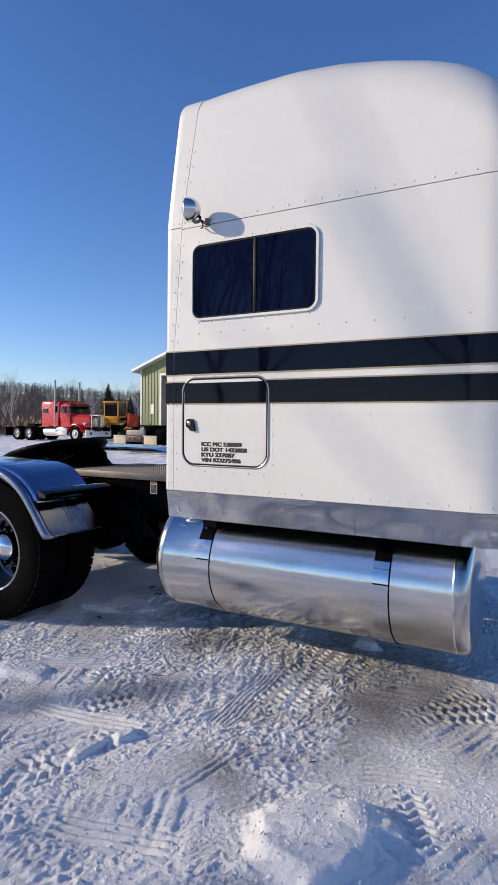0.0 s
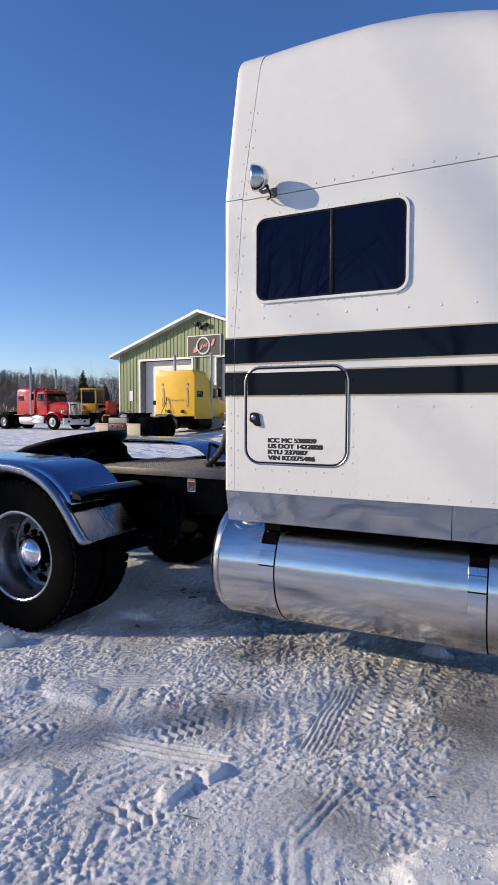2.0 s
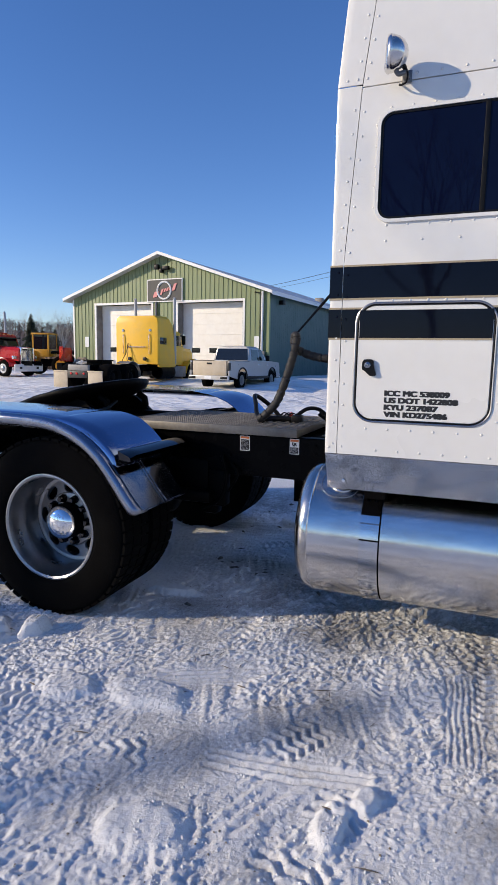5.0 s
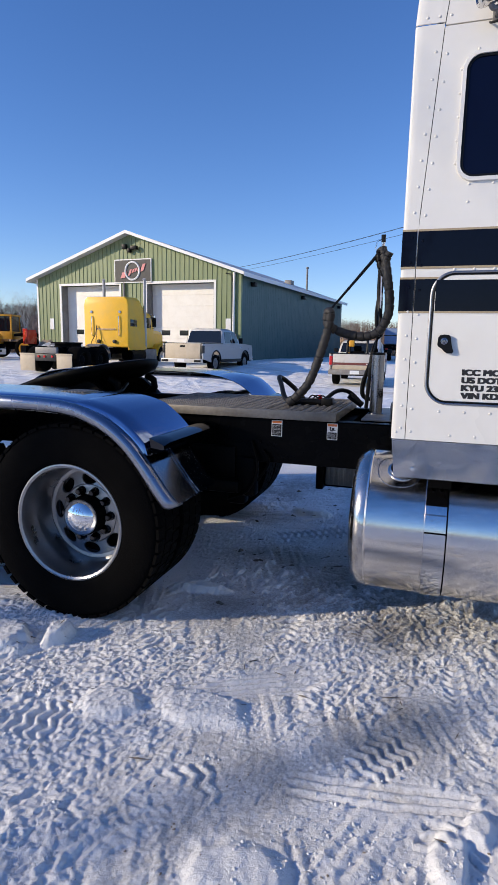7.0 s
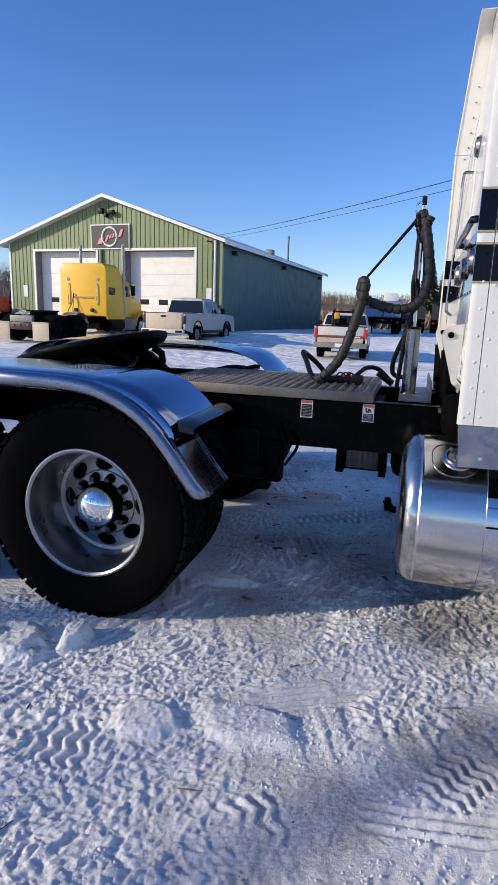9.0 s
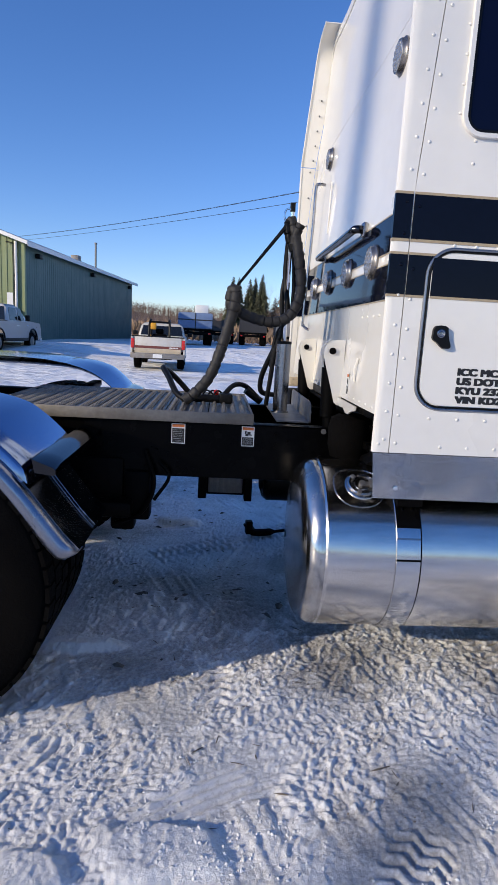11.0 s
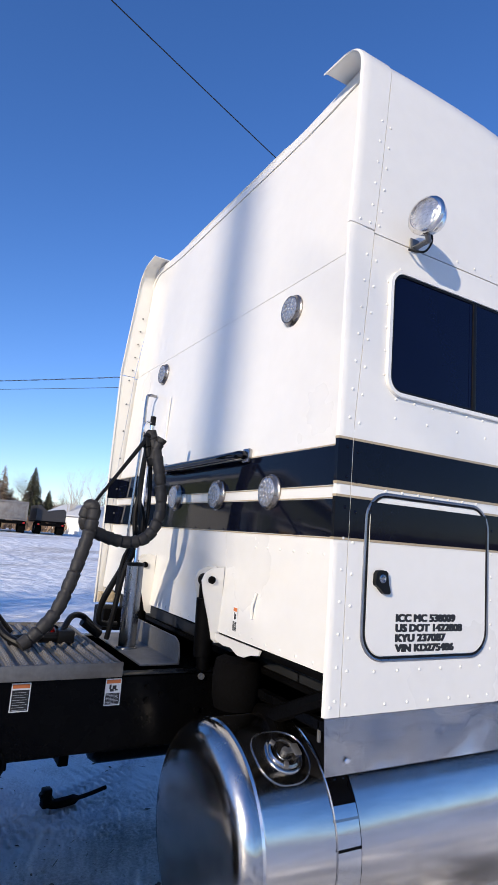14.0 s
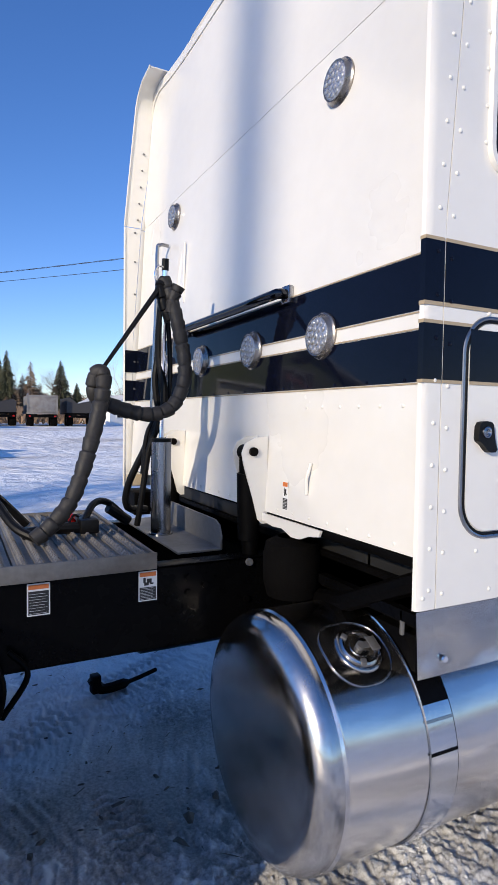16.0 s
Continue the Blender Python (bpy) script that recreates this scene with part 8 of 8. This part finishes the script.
for k in range(64):
    src = (tA, tB, tC)[k % 3]
    if k < 40:
        az, d = rt.uniform(28, 62), rt.uniform(78, 108)
    elif k < 54:
        az, d = rt.uniform(-20, 12), rt.uniform(82, 120)
    else:
        az, d = rt.uniform(-36, -4), rt.uniform(66, 90)
    x, y = -d * math.sin(radians(az)), d * math.cos(radians(az))
    s = rt.uniform(0.65, 1.1)
    c = copy_thing(src, place(x, y, rt.uniform(0, 360)))
    c.matrix_world = place(x, y, rt.uniform(0, 360)) @ Matrix.Diagonal((s, s, s, 1))

# big bare trees on the sunny side of the yard, behind the camera
big = bare_tree(17.0, 44, BARK, "big bare tree beside the yard", 0.5, 5, 8)
big.matrix_world = place(-28.0, -4.0, 0)
for x, y, s, a in ((-23.2, -1.0, 1.0, 45), (-25.5, -19.5, 1.0, 130), (-9.5, -12.5, 0.75, 210), (-30.0, -7.0, 0.9, 70), (-15.0, -19.0, 0.9, 300), (-3.0, -18.0, 0.8, 20), (-38.0, -27.0, 1.0, 160)):
    c = copy_thing(big, place(x, y, a))
    c.matrix_world = place(x, y, a) @ Matrix.Diagonal((s, s, s, 1))

# added out of view so that its limbs dapple the sleeper side and snow
shade_tree = bare_tree(15.0, 52, BARK, "unseen tall bare tree with few heavy limbs, added for its shade", 0.62, 2, 8)
shade_tree.matrix_world = place(-23.35, -12.2, 15) @ Matrix.Diagonal((1.0, 1.0, 0.975, 1.0))


def hill_z(d, a):
    """Height of the wooded rise at distance d and bearing a (left of straight ahead)."""
    b = (a + math.pi) % (2 * math.pi) - math.pi
    tall = 0.53 + 0.47 * min(1.0, max(0.0, (b - 0.10) / 0.35)) * min(1.0, max(0.0, (2.2 - b) / 0.5))
    t = min(1.0, max(0.0, (d - 112) / 75))
    return -0.4 + 11.2 * tall * t * t * (3 - 2 * t) * (1 + 0.10 * math.sin(a * 5 + 0.6) + 0.06 * math.sin(a * 13 + 2))


def woods():
    """Far leafless woods all round the yard: thin stems with forked tops."""
    r = np.random.RandomState(12)
    verts, faces = [], []
    n = 16000
    for k in range(n):
        az = r.uniform(0, 2 * math.pi) if k % 2 else r.uniform(-0.35, 1.2)
        d = r.uniform(108, 195)
        front = -0.35 < ((az + math.pi) % (2 * math.pi) - math.pi) < 1.2
        if not front and k % 3:
            continue
        x, y = -d * math.sin(az), d * math.cos(az)
        z = max(ground_at(x, y), hill_z(d, az))
        h = r.uniform(2.3, 3.7) * (0.92 + 0.10 * math.sin(az * 9) + 0.06 * math.sin(az * 23 + 1))
        w = r.uniform(0.04, 0.09)
        px, py = math.cos(az), math.sin(az)
        b = len(verts)
        verts += [(x - px * w, y - py * w, z - 1), (x + px * w, y + py * w, z - 1), (x + r.uniform(-0.3, 0.3), y, z + h)]
        faces.append((b, b + 1, b + 2))
        for q in range(24):
            f = r.uniform(0.15, 0.92)
            ln = h * r.uniform(0.16, 0.36) * (1.15 - f)
            s = 1 if r.rand() > 0.5 else -1
            cx, cy, cz = x, y, z + h * f
            b = len(verts)
            verts += [(cx, cy, cz), (cx + px * 0.03 * s, cy + py * 0.03 * s, cz + 0.07), (cx + px * s * ln, cy + py * s * ln + r.uniform(-0.5, 0.5), cz + ln * r.uniform(0.9, 1.9))]
            faces.append((b, b + 1, b + 2))
    me = bpy.data.meshes.new("far_woods")
    me.from_pydata(verts, [], faces)
    return tagged(part_mesh("far_woods", me, FAR_BARK, None, "", 0), "far belt of brown leafless winter woods", "woods", kind="stuff")


woods()


def hill():
    bm = bmesh.new()
    rings = []
    for d in (100, 112, 120, 130, 142, 158, 175, 195, 260, 420):
        rings.append([(-d * math.sin(a), d * math.cos(a), hill_z(d, a) - (1.5 if d == 100 else 0)) for a in [2 * math.pi * k / 180 for k in range(180)]])
    cols = [list(x) for x in zip(*rings)]
    loft(bm, cols + [cols[0]], closed=False)
    return tagged(part("wooded_hill", bm, FAR_BARK, None, "", 60), "low brown wooded rise beyond the yard", "hill", kind="structure")


hill()
rb2 = random.Random(8)
birch = bare_tree(8.5, 61, BIRCH, "slender pale birch on the wooded rise", 0.35, 4)
for k in range(16):
    az, d = rb2.uniform(0.30, 0.85), rb2.uniform(70, 100)
    x, y = -d * math.sin(az), d * math.cos(az)
    s = rb2.uniform(0.8, 1.25)
    m = place(x, y, rb2.uniform(0, 360)) @ Matrix.Diagonal((s, s, s, 1))
    if k == 0:
        birch.matrix_world = m
    else:
        copy_thing(birch, m)


def scrub():
    """Knee to head high dry brush along the yard's far edges."""
    r = np.random.RandomState(4)
    verts, faces = [], []
    for k in range(2600):
        if k < 1500:
            az, d = r.uniform(0.42, 1.15), r.uniform(62, 84)
        else:
            az, d = r.uniform(-0.5, 0.2), r.uniform(64, 92)
        x, y = -d * math.sin(az), d * math.cos(az)
        if -32 < x < -8 and y < 60:
            continue
        z = ground_at(x, y)
        h = r.uniform(0.5, 2.4)
        for q in range(6):
            a = r.uniform(0, 6.28)
            b = len(verts)
            tip = (x + math.cos(a) * h * 0.45, y + math.sin(a) * h * 0.45, z + h * r.uniform(0.6, 1.0))
            verts += [(x - 0.02, y, z - 0.1), (x + 0.03, y, z - 0.1), tip, (tip[0] + 0.14, tip[1], tip[2] - 0.35)]
            faces += [(b, b + 1, b + 2), (b + 1, b + 3, b + 2)]
    me = bpy.data.meshes.new("dry_brush")
    me.from_pydata(verts, [], faces)
    return tagged(part_mesh("dry_brush", me, DRY_LEAF, None, "", 0), "dry brown brush along the yard's edge", "brush", kind="stuff")


scrub()


# ---- overhead wires on wooden poles ----
def pole(x, y, h=10.0, arm=True, r=0.20):
    p = new("utility_pole")
    p.matrix_world = place(x, y)
    tagged(p, "plain wooden utility pole with crossarm" if arm else "unseen tall wooden pole added for its shadow band", "pole", "utility poles")
    part("shaft", tube(bmesh.new(), [(0, 0, -0.5), (0, 0, h)], [r, r * 0.65], 12), BARK, p)
    if arm:
        part("crossarm", boxes((-1.0, 1.0, -0.06, 0.06, h - 0.9, h - 0.75, 0.01)), BARK, p)


pole(-36.0, 75.5, 10.8)
pole(12.0, 15.2)
pole(-24.0, 0.0)
# added pole out of view, carries no wire: shades a band on the rear wall
pole(-36.0, -17.15, 19.5, False, 0.20)


def wire(name, a, b, sag, r, label):
    pts = []
    for k in range(41):
        t = k / 40
        p = Vector(a).lerp(Vector(b), t)
        p.z -= sag * 4 * t * (1 - t)
        pts.append(p)
    return tagged(part(name, tube(bmesh.new(), pts, r, 6), INK, None, "", 60), label, "cable")


def twisted_wire(name, a, b, sag, r, pitch, label):
    """Two strands wound round each other."""
    a, b = Vector(a), Vector(b)
    side = (b - a).cross(Vector((0, 0, 1))).normalized()
    n = int((b - a).length / pitch * 8)
    bm = bmesh.new()
    for half in (0.0, math.pi):
        pts = []
        for k in range(n + 1):
            t = k / n
            w = 2 * math.pi * k / 8 + half
            pts.append(a.lerp(b, t) + Vector((0, 0, -sag * 4 * t * (1 - t) + 1.6 * r * math.sin(w))) + side * (1.6 * r * math.cos(w)))
        tube(bm, pts, r, 5)
    return tagged(part(name, bm, INK, None, "", 60), label, "cable")


twisted_wire("overhead_wire", (-36.0, 75.5, 10.6), (12.0, 15.2, 8.2), 0.9, 0.011, 1.5, "twisted black overhead cable between poles")
wire("overhead_wire", (-36.0, 75.5, 10.1), (12.0, 15.2, 7.6), 0.7, 0.012, "thin black overhead wire between poles")
wire("overhead_wire", (-24.0, -0.4, 9.6), (12.0, 14.9, 9.6), 0.55, 0.010, "thin black overhead wire between poles")
